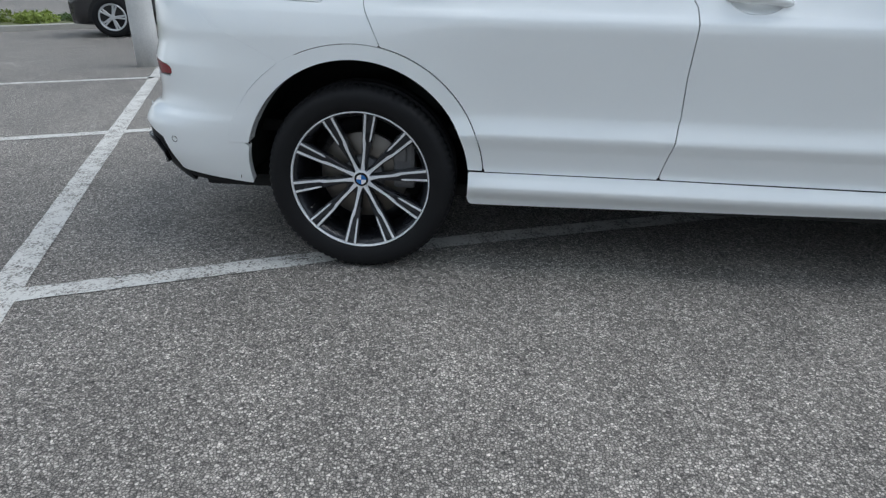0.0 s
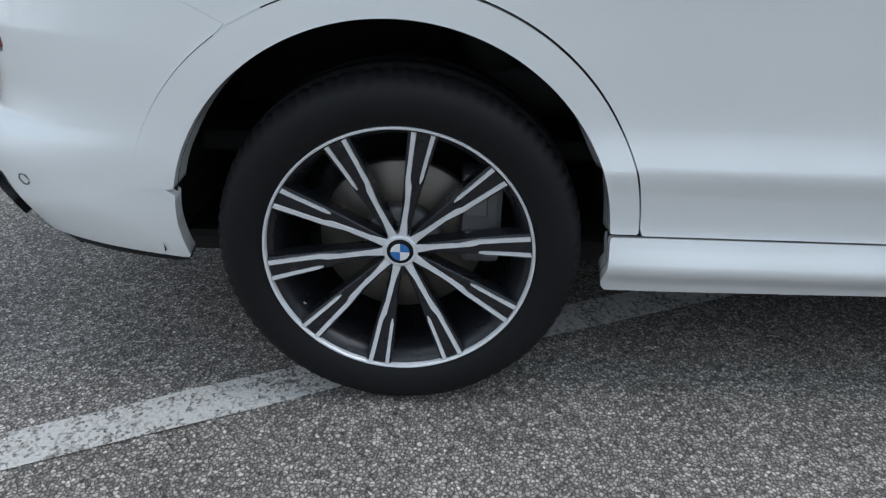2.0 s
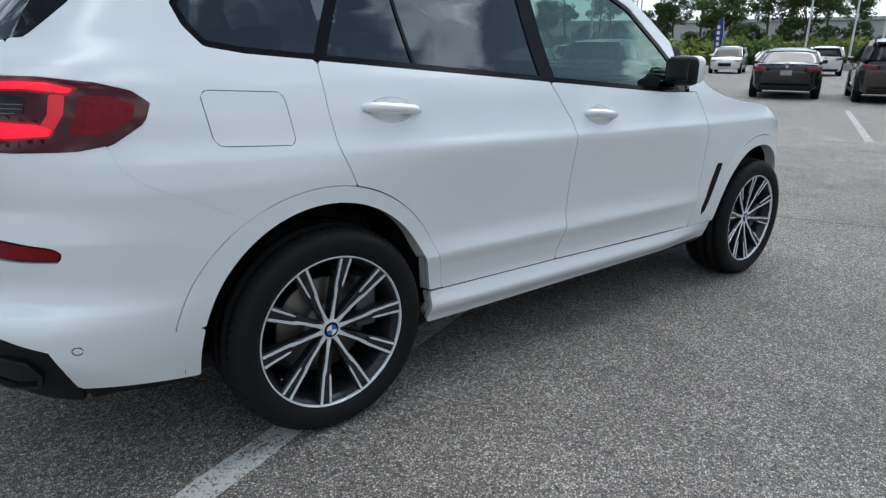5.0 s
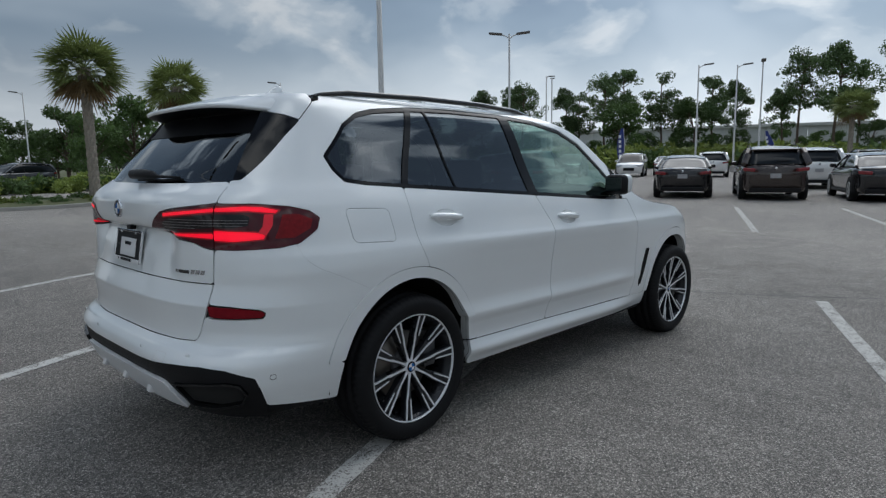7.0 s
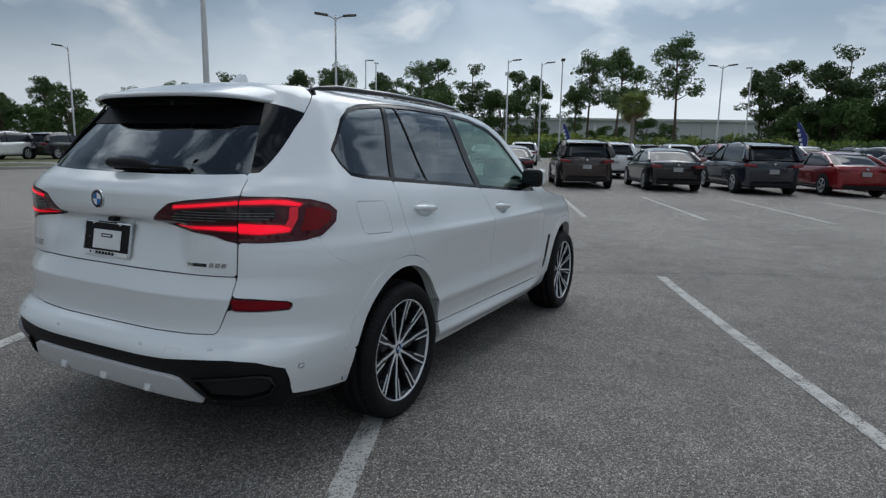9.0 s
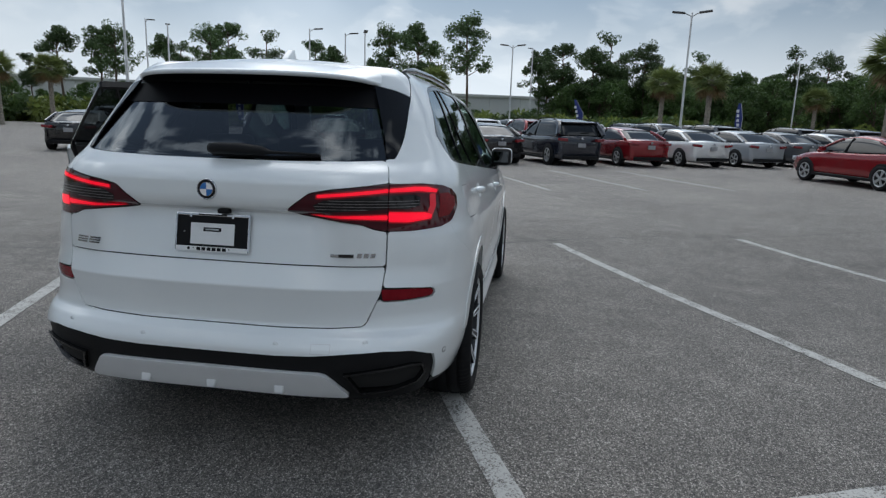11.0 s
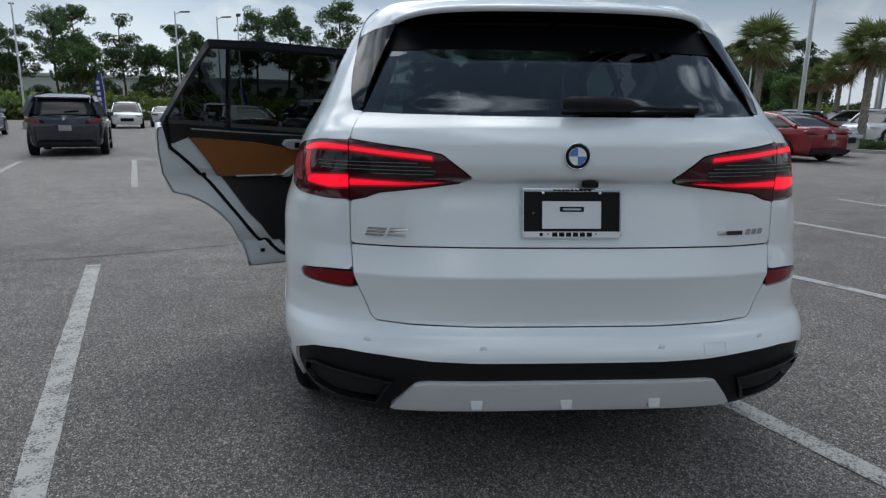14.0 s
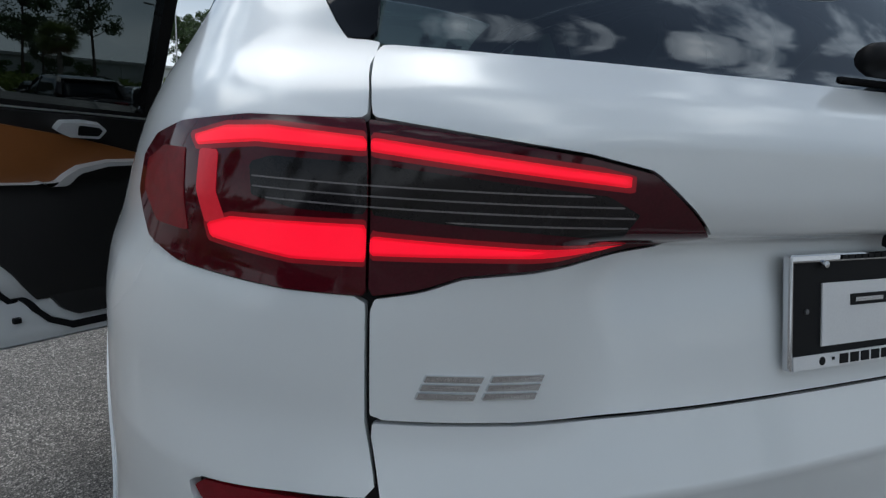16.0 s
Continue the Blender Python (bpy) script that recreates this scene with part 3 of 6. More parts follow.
GATE_OUT = ys([(0.3, 0.592), (-0.3, 0.592), (-0.52, 0.597), (-0.635, 0.605), (-0.652, 0.625), (-0.700, 0.735), (-0.717, 0.85), (-0.717, 1.0), (-0.717, 1.10), (-0.717, 1.16), (-0.717, 1.19), (-0.711, 1.22), (-0.702, 1.25), (-0.692, 1.27), (-0.679, 1.288), (-0.675, 1.31), (-0.66, 1.40), (-0.62, 1.50), (-0.56, 1.64), (0.3, 1.64)])
GLASS = ys([(0.3, 1.272), (-0.3, 1.275), (-0.55, 1.280), (-0.690, 1.287), (-0.690, 1.36), (-0.660, 1.47), (-0.605, 1.60), (0.3, 1.60)])
FIN = poly([Y(-0.683, 1.289), Y(-0.712, 1.290), X(-0.69, 1.315), X(-0.62, 1.375), X(-0.50, 1.49), X(-0.418, 1.563), X(-0.47, 1.585), X(-0.52, 1.606), Y(-0.55, 1.63), Y(-0.612, 1.47), Y(-0.66, 1.355)])
BUMPER_TOP = [X(-0.255, 0.790), X(-0.40, 0.862), X(-0.52, 0.915), X(-0.575, 0.96), X(-0.60, 1.03), Y(-0.70, 1.05)]
BUMPER = poly(BUMPER_TOP + [Y(0.4, 1.05), Y(0.4, 0.27), Y(-0.60, 0.27), X(-0.76, 0.343), X(-0.70, 0.337), X(-0.44, 0.312), X(-0.30, 0.30), X(-0.20, 0.60)])
BLACK = poly([Y(0.4, 0.489), Y(-0.30, 0.491), Y(-0.45, 0.497), Y(-0.60, 0.512), Y(-0.74, 0.520), Y(-0.84, 0.512), X(-0.80, 0.475), X(-0.775, 0.42), X(-0.735, 0.335), X(-0.72, 0.26), Y(0.4, 0.24)])
DIFFUSER = ys([(0.3, 0.418), (-0.47, 0.418), (-0.505, 0.410), (-0.592, 0.302), (-0.587, 0.296), (0.3, 0.302)])
EXHAUST = poly([Y(-0.575, 0.420), Y(-0.70, 0.440), Y(-0.84, 0.456), Y(-0.880, 0.446), Y(-0.888, 0.40), Y(-0.855, 0.352), Y(-0.75, 0.322), Y(-0.628, 0.316)])
UNDER = poly([X(-0.745, 0.345), X(-0.70, 0.338), X(-0.44, 0.313), X(-0.424, 0.312), X(-0.430, 0.294), X(-0.46, 0.288), X(-0.72, 0.300)])
REFLECT = poly([Y(-0.703, 0.764), Y(-0.80, 0.760), X(-0.75, 0.748), X(-0.735, 0.735), X(-0.745, 0.718), Y(-0.80, 0.712), Y(-0.712, 0.712)])
REAR_SEAM = [(0.028, 1.2505), (0.028, 1.20), (0.034, 1.10), (0.055, 0.98), (0.113, 0.85)]
MID_SEAM = [(1.080, 1.187), (1.138, 1.10), (1.189, 1.02), (1.197, 0.97), (1.192, 0.80), (1.197, 0.65), (1.188, 0.56), (1.155, 0.412)]
FRONT_SEAM = [(2.215, 1.135), (2.285, 1.02), (2.306, 0.94), (2.303, 0.70), (2.298, 0.50), (2.265, 0.40)]
CUPS = [oval(0.2725, 1.095, 0.088, 0.040), oval(1.3825, 1.045, 0.085, 0.040)]
REAR_DOOR = less(xs(REAR_SEAM + [(0.113, 0.412)] + MID_SEAM[::-1]), ARCH_OUT)
FRONT_DOOR = xs(MID_SEAM + [(2.20, 0.405)] + FRONT_SEAM[::-1] + [(1.94, 1.137)])
FUEL = xs([(-0.353, 1.150), (-0.335, 1.164), (-0.12, 1.157), (-0.105, 1.14), (-0.088, 1.02), (-0.10, 1.000), (-0.315, 1.008), (-0.335, 1.025)])
SILL = less(xs([(0.40, 0.412), (1.16, 0.412), (2.24, 0.403), (2.52, 0.40), (2.52, 0.302), (1.8, 0.294), (0.70, 0.276), (0.446, 0.272)]), ARCH_IN, grow(FARCH_IN, 0.01))
SPOIL_CUT = xs([(-0.315, 1.80), (-0.322, 1.68), (-0.345, 1.64), (-0.425, 1.562), (-0.9, 1.562), (-0.9, 1.80)])
SPOIL_SIDE = xs([(-0.318, 1.70), (-0.324, 1.66), (-0.345, 1.637), (-0.419, 1.566), (-0.47, 1.588), (-0.525, 1.612), (-0.525, 1.70)])
top_side = curve([-0.5, -0.3, 0.2, 0.8, 1.25, 1.6, 1.8, 2.0, 2.2, 2.36, 2.6, 3.0, 3.4, 3.84], [1.66, 1.685, 1.705, 1.712, 1.705, 1.655, 1.59, 1.455, 1.29, 1.165, 1.10, 1.055, 0.99, 0.90])
UNDER_TOP = lambda p, z: z - top_side(skin(p, z)[..., 0])
seam_y = curve([0.2, 1.19, 1.22, 1.25, 1.288, 1.72], [0.717, 0.717, 0.711, 0.702, 0.679, 0.679])
PART_LINE = lambda p, z: skin(p, z)[..., 1] + seam_y(z)
PILLAR_LINE = lambda p, z: np.where(p > -0.25, -1.0, PART_LINE(p, z))


fin_front, fin_back = curve([1.28, 1.315, 1.375, 1.49, 1.563, 1.63], [-0.76, -0.69, -0.62, -0.50, -0.418, -0.40]), curve([1.28, 1.355, 1.47, 1.63], [-0.86, -0.81, -0.71, -0.56])


def blade(v):
    """The fin stands off the skin towards its trailing edge, like a blade."""
    z = v[:, 2]
    w = step(0.0, 1.0, (fin_front(z) - v[:, 0]) / (fin_front(z) - fin_back(z))) * step(1.29, 1.37, z) * (1 - 0.55 * step(1.50, 1.63, z))
    return v + w[:, None] * np.array([-0.026, -0.022, 0.0])


def car_skin(car, glass_dark, glass_light):
    panel("rear_bumper", fold(less(BUMPER, grow(GATE_OUT, 0.002), BLACK, grow(REFLECT, 0.006), ARCH_IN, both(ARCH_OUT, lambda p, z: 0.487 - z), LAMP)), -math.pi * RS, 0.02, 0.25, 1.06, 0.014, PAINT, car, 0, 0.03, gap=0.0)
    panel("tailgate", fold(less(both(GATE_OUT, lambda p, z: 0.8535 - z), LAMP, GLASS)), -math.pi * RS, 0, 0.84, 1.30, 0.012, PAINT, car, gap=0.003)
    panel("tailgate_panel", fold(both(GATE_OUT, lambda p, z: z - 0.8535)), -math.pi * RS, 0, 0.57, 0.87, 0.014, PAINT, car, label="lower white tailgate panel")
    panel("rear_glass", fold(GLASS), -math.pi * RS, 0, 1.26, 1.62, 0.014, glass_dark, car, -0.006, 0.004, label="dark tinted rear window")
    # the spoiler's shadow is put into this black band along with the frit
    panel("glass_band", fold(both(grow(GLASS, -0.004), lambda p, z: 1.503 - z)), -math.pi * RS, 0, 1.46, 1.62, 0.012, FLAT_BLACK, car, -0.003, 0.002, label="black band across the top of the rear window")
    panel("lower_trim", fold(less(BLACK, grow(EXHAUST, -0.004), DIFFUSER)), -math.pi * RS, 0, 0.26, 0.54, 0.012, TRIM, car, -0.012, 0.03, label="black plastic lower bumper trim")
    panel("diffuser", fold(DIFFUSER), -math.pi * RS, 0, 0.27, 0.43, 0.012, SATIN, car, 0.004, 0.04, label="pale grey diffuser plate")
    for flip in (False, True):
        k = dict(parent=car, flip=flip)
        flank = xs([(0.028, 1.2515)] + REAR_SEAM[1:] + [(0.113, 0.30), (2.6, 0.30), (2.6, 1.10), (2.12, 1.135), (1.94, 1.138), (1.07, 1.189)])
        panel("quarter_panel", less(both(PILLAR_LINE, UNDER_TOP, lambda p, z: p + X0 - 2.10), WINDOWS, FIN, GLASS, SPOIL_CUT, BUMPER, LAMP, FUEL, ARCH_OUT, flank), -1.2, 2.35, 0.78, 1.72, 0.014, material=PAINT, gap=0.0004, **k)
        if not flip:
            panel("rear_door", less(REAR_DOOR, CUPS[0]), 0.1, 1.35, 0.40, 1.27, 0.014, material=PAINT, **k)
        panel("front_door", less(FRONT_DOOR, CUPS[1]), 1.1, 2.45, 0.39, 1.22, 0.014, material=PAINT, **k)
        panel("fender", less(both(UNDER_TOP, lambda p, z: 0.40 - z, lambda p, z: p - 3.35), FRONT_DOOR, WINDOWS, FARCH_OUT, VENT, lambda p, z: p + X0 - 2.10), 2.25, 3.36, 0.39, 1.2, 0.014, material=PAINT, **k)
        panel("arch_trim", both(less(ARCH_OUT, ARCH_IN), lambda p, z: 0.415 - z, lambda p, z: np.where(p < 0.08, 0.487 - z, -1)), -0.5, 0.75, 0.40, 0.90, 0.010, material=PAINT, off=0.004, depth=0.06, **k)
        panel("arch_trim", both(less(FARCH_OUT, FARCH_IN), lambda p, z: 0.40 - z), 2.4, 3.75, 0.39, 0.90, 0.012, material=PAINT, off=0.004, depth=0.06, **k)
        panel("sill", SILL, 0.4, 2.7, 0.24, 0.43, 0.012, material=PAINT, off=0.003, depth=0.05, **k)
        panel("fuel_flap", FUEL, -0.3, 0.1, 0.98, 1.18, 0.008, material=PAINT, gap=0.0022, **k) if not flip else panel("quarter_patch", FUEL, -0.3, 0.1, 0.98, 1.18, 0.012, material=PAINT, gap=0.0, **k)
        panel("joint_filler", oval(-0.262, 0.812, 0.06, 0.04), -0.5, 0.1, 0.76, 0.87, 0.008, material=PAINT, off=-0.004, depth=0.003, gap=0.0, **k)
        panel("bumper_lip", UNDER, -0.9, -0.15, 0.27, 0.36, 0.006, material=TRIM, off=-0.008, depth=0.03, label="black lip under the bumper", **k)
        panel("side_vent", VENT, 2.3, 2.8, 0.4, 0.8, 0.006, material=FLAT_BLACK, off=0.001, label="slanted black side vent", **k)
        panel("glass_fin", FIN, -1.1, -0.2, 1.26, 1.63, 0.010, material=FIN_GLASS, off=0.001, depth=0.008, gap=0.001, bend=blade, label="black fin beside the rear window", **k)
        surround = less(both(WINDOWS, lambda p, z: p - 2.16), PANES)
        for area in ((surround,) if not flip else (both(surround, behind(DIV_C, 0.0)), both(surround, ahead(DIV_B, 0.0)))):
            panel("window_trim", area, -0.5, 2.4, 1.10, 1.70, 0.008, material=FIN_BLACK, off=-0.003, label="gloss black window surround", **k)
        for n, f in PANE_LIST:
            if not (flip and n == "rear_door_glass"):
                panel(n, f, -0.5, 2.4, 1.10, 1.70, 0.014, material=glass_light if n == "front_door_glass" else glass_dark, off=-0.008, depth=0.003, gap=-0.002, **k)
        panel("reflector", REFLECT, -1.1, -0.3, 0.68, 0.80, 0.006, material=REFLECTOR, gap=0.001, off=-0.004, label="dark red reflector strip", **k)
        panel("exhaust_tip", less(EXHAUST, grow(EXHAUST, -0.009)), -1.2, -0.4, 0.28, 0.46, 0.005, material=DARK_CHROME, gap=0.0, off=0.004, depth=0.08, label="dark chrome exhaust trim", **k)
        # flat black sheet stands in for the dark inside of the exhaust
        panel("exhaust_pipe", grow(EXHAUST, -0.006), -1.2, -0.4, 0.28, 0.46, 0.008, material=BLACK_HOLE, gap=0.0, off=-0.06, label="black exhaust opening", **k)
        # tail lamp: housing, the lit bars and the smoked middle, in two halves at the tailgate's edge
        for tone, half in ((LENS_RED, PART_LINE), (LENS, lambda p, z: -PART_LINE(p, z))):
            lamp = panel("tail_lamp", both(LAMP, half), -1.4, -0.25, 0.96, 1.22, 0.007, material=tone, gap=0.0015, off=0.003, depth=0.03, label="dark red lit tail lamp", **k)
            for area in (BAR_UP, BAR_LOW):
                panel("light_halo", both(grow(area, 0.0055), LAMP_IN, half), -1.4, -0.25, 0.96, 1.22, 0.005, material=HALO, gap=0.002, off=0.0036, depth=0.001, parent=lamp, flip=flip, label="faint red glow behind the light bar")
            panel("light_bar", both(BAR_UP, half), -1.4, -0.25, 0.96, 1.22, 0.005, material=LIT_MID, gap=0.002, off=0.0042, depth=0.002, parent=lamp, flip=flip, label="glowing red light bar")
            panel("light_core", both(grow(BAR_UP, -0.0035), half), -1.4, -0.25, 0.96, 1.22, 0.004, material=LIT, gap=0.002, off=0.0052, depth=0.002, parent=lamp, flip=flip, label="bright red light core")
            panel("light_bar", both(BAR_LOW, half), -1.4, -0.25, 0.96, 1.22, 0.005, material=LIT_MID, gap=0.002, off=0.0042, depth=0.002, parent=lamp, flip=flip, label="glowing red light bar")
            panel("light_core", both(grow(BAR_LOW, -0.0035), half), -1.4, -0.25, 0.96, 1.22, 0.004, material=LIT, gap=0.002, off=0.0052, depth=0.002, parent=lamp, flip=flip, label="bright red light core")
            panel("light_hook", both(HOOK, half), -1.4, -0.25, 0.96, 1.22, 0.005, material=LIT_DIM, gap=0.001, off=0.0040, depth=0.001, parent=lamp, flip=flip, label="dim red light guide")
            panel("side_marker", both(MARKER, half), -1.4, -0.25, 0.96, 1.22, 0.005, material=SIDE_RED, gap=0.001, off=0.0042, depth=0.001, parent=lamp, flip=flip, label="plain red side marker")
            panel("smoked_lens", both(SMOKED, half), -1.4, -0.25, 0.96, 1.22, 0.006, material=SMOKE, gap=0.002, off=0.0040, depth=0.001, parent=lamp, flip=flip, label="smoked grey lens with fine ribs")
            for r in range(6):
                zz = 1.066 + 0.0115 * r
                panel("rib", both(grow(SMOKED, -0.004), half, lambda p, z, zz=zz: np.abs(z - zz) - 0.0009), -1.4, -0.25, zz - 0.006, zz + 0.006, 0.0015, material=RIB, gap=0.0, off=0.0048, depth=0.001, parent=lamp, flip=flip)
    # dark inner shell behind the joints
    hole = either(WINDOWS, ARCH_IN, FARCH_IN)
    for flip in (False, True):
        cuts = [hole, GLASS] + ([REAR_APERTURE, REAR_DOOR] if flip else [])
        panel("inner_shell", less(both(UNDER_TOP, lambda p, z: np.where(p < 0.3, 0.335, 0.26) - z, lambda p, z: p - 4.4, lambda p, z: MID - p), *cuts), MID, 4.42, 0.25, 1.72, 0.03, INNER, car, -0.016, 0.002, flip=flip, label="black inner shell")
    panel("front_bumper", less(both(UNDER_TOP, lambda p, z: 0.28 - z, lambda p, z: 3.35 - p, lambda p, z: p - 4.40), FARCH_OUT), 3.3, 4.42, 0.26, 1.08, 0.03, PAINT, car)
    panel("front_bumper", less(both(UNDER_TOP, lambda p, z: 0.28 - z, lambda p, z: 3.35 - p, lambda p, z: p - 4.40), FARCH_OUT), 3.3, 4.42, 0.26, 1.08, 0.03, PAINT, car, flip=True)
    # the lid: roof, windscreen, bonnet between the flanks
    q = np.concatenate([np.linspace(X(-0.34, 1.66)[0], 0, 6), np.linspace(0.05, 2.95, 59), np.linspace(3.0, 4.48, 24)])
    rows = []
    for p in q:
        z = 1.5
        for _ in range(30):
            z = 0.5 * z + 0.5 * float(top_side(skin(p, z)[0]))
        e = skin(p, z)
        crown = float(curve([-0.4, 0.3, 1.2, 1.7, 2.3, 3.0, 3.8], [0.045, 0.05, 0.05, 0.10, 0.07, 0.06, 0.03])(e[0]))
        rows.append([(e[0] - (0.10 * (1 - t * t) * float(step(1.2, 1.7, e[0])) if e[0] < 2.4 else 0) + (0.16 * (1 - t * t) * float(step(1.25, 1.9, e[0]) * (1 - step(2.6, 3.0, e[0])))), e[1] * t, z + crown * (1 - abs(t) ** 2.4)) for t in np.linspace(1, -1, 25)])
    def lid(name, x0, x1, material, t0, t1, lift, label=""):
        vs, fs, keep = [], [], [r for r in rows if x0 - 0.03 <= r[0][0] <= x1 + 0.03]
        for r in keep:
            vs += [(a, b, c + lift) for a, b, c in r[t0:t1]]
        n = t1 - t0
        for i in range(len(keep) - 1):
            fs += [(i * n + j, i * n + j + 1, (i + 1) * n + j + 1, (i + 1) * n + j) for j in range(n - 1)]
        return link(name, vs, fs, material, car, label)
    lid("roof", -0.36, 1.45, PAINT, 0, 25, 0.0)
    lid("windscreen", 1.45, 2.34, glass_light, 2, 23, -0.004)
    lid("windscreen_pillar", 1.45, 2.34, PAINT, 0, 3, 0.0), lid("windscreen_pillar", 1.45, 2.34, PAINT, 22, 25, 0.0)
    lid("bonnet", 2.34, 4.0, PAINT, 0, 25, 0.0)

VENT = xs([(2.455, 0.745), (2.515, 0.745), (2.470, 0.62), (2.415, 0.475), (2.385, 0.455), (2.375, 0.50), (2.415, 0.64)])


def line(a, b):
    """Negative behind the line from a (low) to b (high)."""
    (ax, az), (bx, bz) = a, b
    n = math.hypot(bx - ax, bz - az)
    return lambda p, z: ((p - ax) * (bz - az) - (z - az) * (bx - ax)) / n


DIV_C, DIV_V, DIV_B = (X(0.045, 1.25), X(0.262, 1.665)), (X(0.410, 1.23), X(0.370, 1.665)), (X(1.080, 1.185), X(1.060, 1.68))
INSET = grow(WINDOWS, -0.022)
def behind(d, half): return grow(line(*d), -half)
def ahead(d, half): return lambda p, z: half - line(*d)(p, z)
PANE_LIST = [("quarter_glass", both(INSET, behind(DIV_C, 0.022))), ("vent_glass", both(INSET, ahead(DIV_C, 0.018), behind(DIV_V, 0.008))),
             ("rear_door_glass", both(INSET, ahead(DIV_V, 0.008), behind(DIV_B, 0.048))), ("front_door_glass", both(INSET, ahead(DIV_B, 0.042), lambda p, z: p - 2.14))]
PANES = either(*[f for _, f in PANE_LIST])
REAR_APERTURE = both(WINDOWS, ahead(DIV_C, 0.0), behind(DIV_B, 0.0))
BAR_UP = poly([Y(-0.448, 1.148), Y(-0.715, 1.176), X(-0.76, 1.183), X(-0.70, 1.180), X(-0.64, 1.165), X(-0.66, 1.150), X(-0.75, 1.160), Y(-0.715, 1.157), Y(-0.448, 1.131)])
BAR_LOW = poly([Y(-0.405, 1.062), Y(-0.62, 1.068), Y(-0.714, 1.071), Y(-0.72, 1.083), Y(-0.80, 1.079), X(-0.735, 1.076), X(-0.70, 1.063), X(-0.71, 1.044), Y(-0.79, 1.033), Y(-0.72, 1.037), Y(-0.714, 1.045), Y(-0.62, 1.049), Y(-0.405, 1.054)])
HOOK = poly([X(-0.70, 1.150), X(-0.665, 1.150), X(-0.675, 1.10), X(-0.70, 1.060), X(-0.73, 1.068), X(-0.71, 1.10)])
LAMP_IN = grow(LAMP, -0.006)
MARKER = poly([X(-0.635, 1.148), X(-0.57, 1.148), X(-0.515, 1.125), X(-0.53, 1.085), X(-0.60, 1.048), X(-0.675, 1.046), X(-0.655, 1.09)])
SMOKED = poly([Y(-0.43, 1.105), Y(-0.475, 1.126), Y(-0.715, 1.149), X(-0.77, 1.150), X(-0.745, 1.14), X(-0.755, 1.10), X(-0.80, 1.09), Y(-0.715, 1.090), Y(-0.60, 1.082), Y(-0.44, 1.074)])


def on_skin(x, z, lift=0.0):
    p = X(x, z)
    s = skin(*p)
    e = 0.004
    n = np.cross(skin(p[0] + e, z) - skin(p[0] - e, z), skin(p[0], z + e) - skin(p[0], z - e))
    return Vector(s + n / np.linalg.norm(n) * lift)


def wheel_parts():
    """The meshes of one wheel, axle along y, its face towards -y."""
    w = new("wheel")
    prof = [(0.268, -0.108), (0.278, -0.122), (0.295, -0.130), (0.325, -0.134), (0.345, -0.128), (0.358, -0.114), (0.3655, -0.098), (0.370, -0.075),
            (0.361, -0.071), (0.361, -0.061), (0.3715, -0.058), (0.3725, -0.02), (0.362, -0.016), (0.362, -0.004), (0.3725, 0), (0.3715, 0.05), (0.361, 0.053), (0.361, 0.063), (0.370, 0.07), (0.358, 0.12), (0.33, 0.135), (0.268, 0.112)]
    tread = {5, 6, 7}
    part("tyre", lathe(prof, 240, wave=lambda i, j: -0.0055 if j in tread and i % 3 == 0 else 0), RUBBER, w, "black low-profile tyre", True)
    part("rim_barrel", lathe([(0.268, -0.108), (0.256, -0.100), (0.243, -0.06), (0.235, 0.02), (0.24, 0.10), (0.20, 0.11), (0.05, 0.10)], 96), GUNMETAL, w, "dark grey rim barrel", True)
    part("rim_flange", lathe([(0.2725, -0.108), (0.2730, -0.119), (0.2715, -0.1212), (0.2675, -0.1192), (0.2665, -0.108)], 128), MACHINED, w, "bright machined rim edge", True)
    def y_at(r): return -0.078 - 0.040 * (r / 0.27) ** 1.5
    def ribbon(mid, wid, lift, thick, a0, s):
        """A bar that follows (radius, offset) points outwards from the hub."""
        b = bmesh.new()
        rows = []
        for (r, o), half in zip(mid, wid):
            row = []
            for k, dy in ((-1, 0), (-0.8, 0.003), (0.8, 0.003), (1, 0), (1, -thick), (-1, -thick)):
                q = s * (o + half * k)
                ca, sa = math.cos(a0), math.sin(a0)
                row.append(b.verts.new((r * ca - q * sa, y_at(r) - lift - dy, r * sa + q * ca)))
            rows.append(row)
        for u, v in zip(rows, rows[1:]):
            for k in range(6):
                b.faces.new((u[k], u[(k + 1) % 6], v[(k + 1) % 6], v[k]))
        b.faces.new(rows[0]), b.faces.new(rows[-1][::-1])
        bmesh.ops.recalc_face_normals(b, faces=b.faces)
        return b
    for c in range(5):
        for s in (1, -1):
            a0 = math.radians(98 + 72 * c + s * 18)
            part("spoke", ribbon([(0.026, 0.0), (0.10, 0.0), (0.17, 0.0), (0.22, 0.0), (0.264, 0.0)], [0.010, 0.0135, 0.020, 0.025, 0.028], -0.004, 0.035, a0, s), GUNMETAL, w, "dark grey spoke")
            part("machined_face", ribbon([(0.027, 0.0), (0.045, -0.001), (0.07, -0.003), (0.12, -0.005), (0.15, -0.0085), (0.165, -0.012), (0.21, -0.0145), (0.264, -0.0175)], [0.0098, 0.0082, 0.0058, 0.0050, 0.0066, 0.0050, 0.0046, 0.0050], 0.0, 0.003, a0, s), MACHINED, w, "bright machined spoke face")
            part("machined_strip", ribbon([(0.160, 0.012), (0.172, 0.013), (0.22, 0.0155), (0.264, 0.0185)], [0.0010, 0.0036, 0.0038, 0.0045], 0.0, 0.003, a0, s), MACHINED, w, "bright machined spoke face")
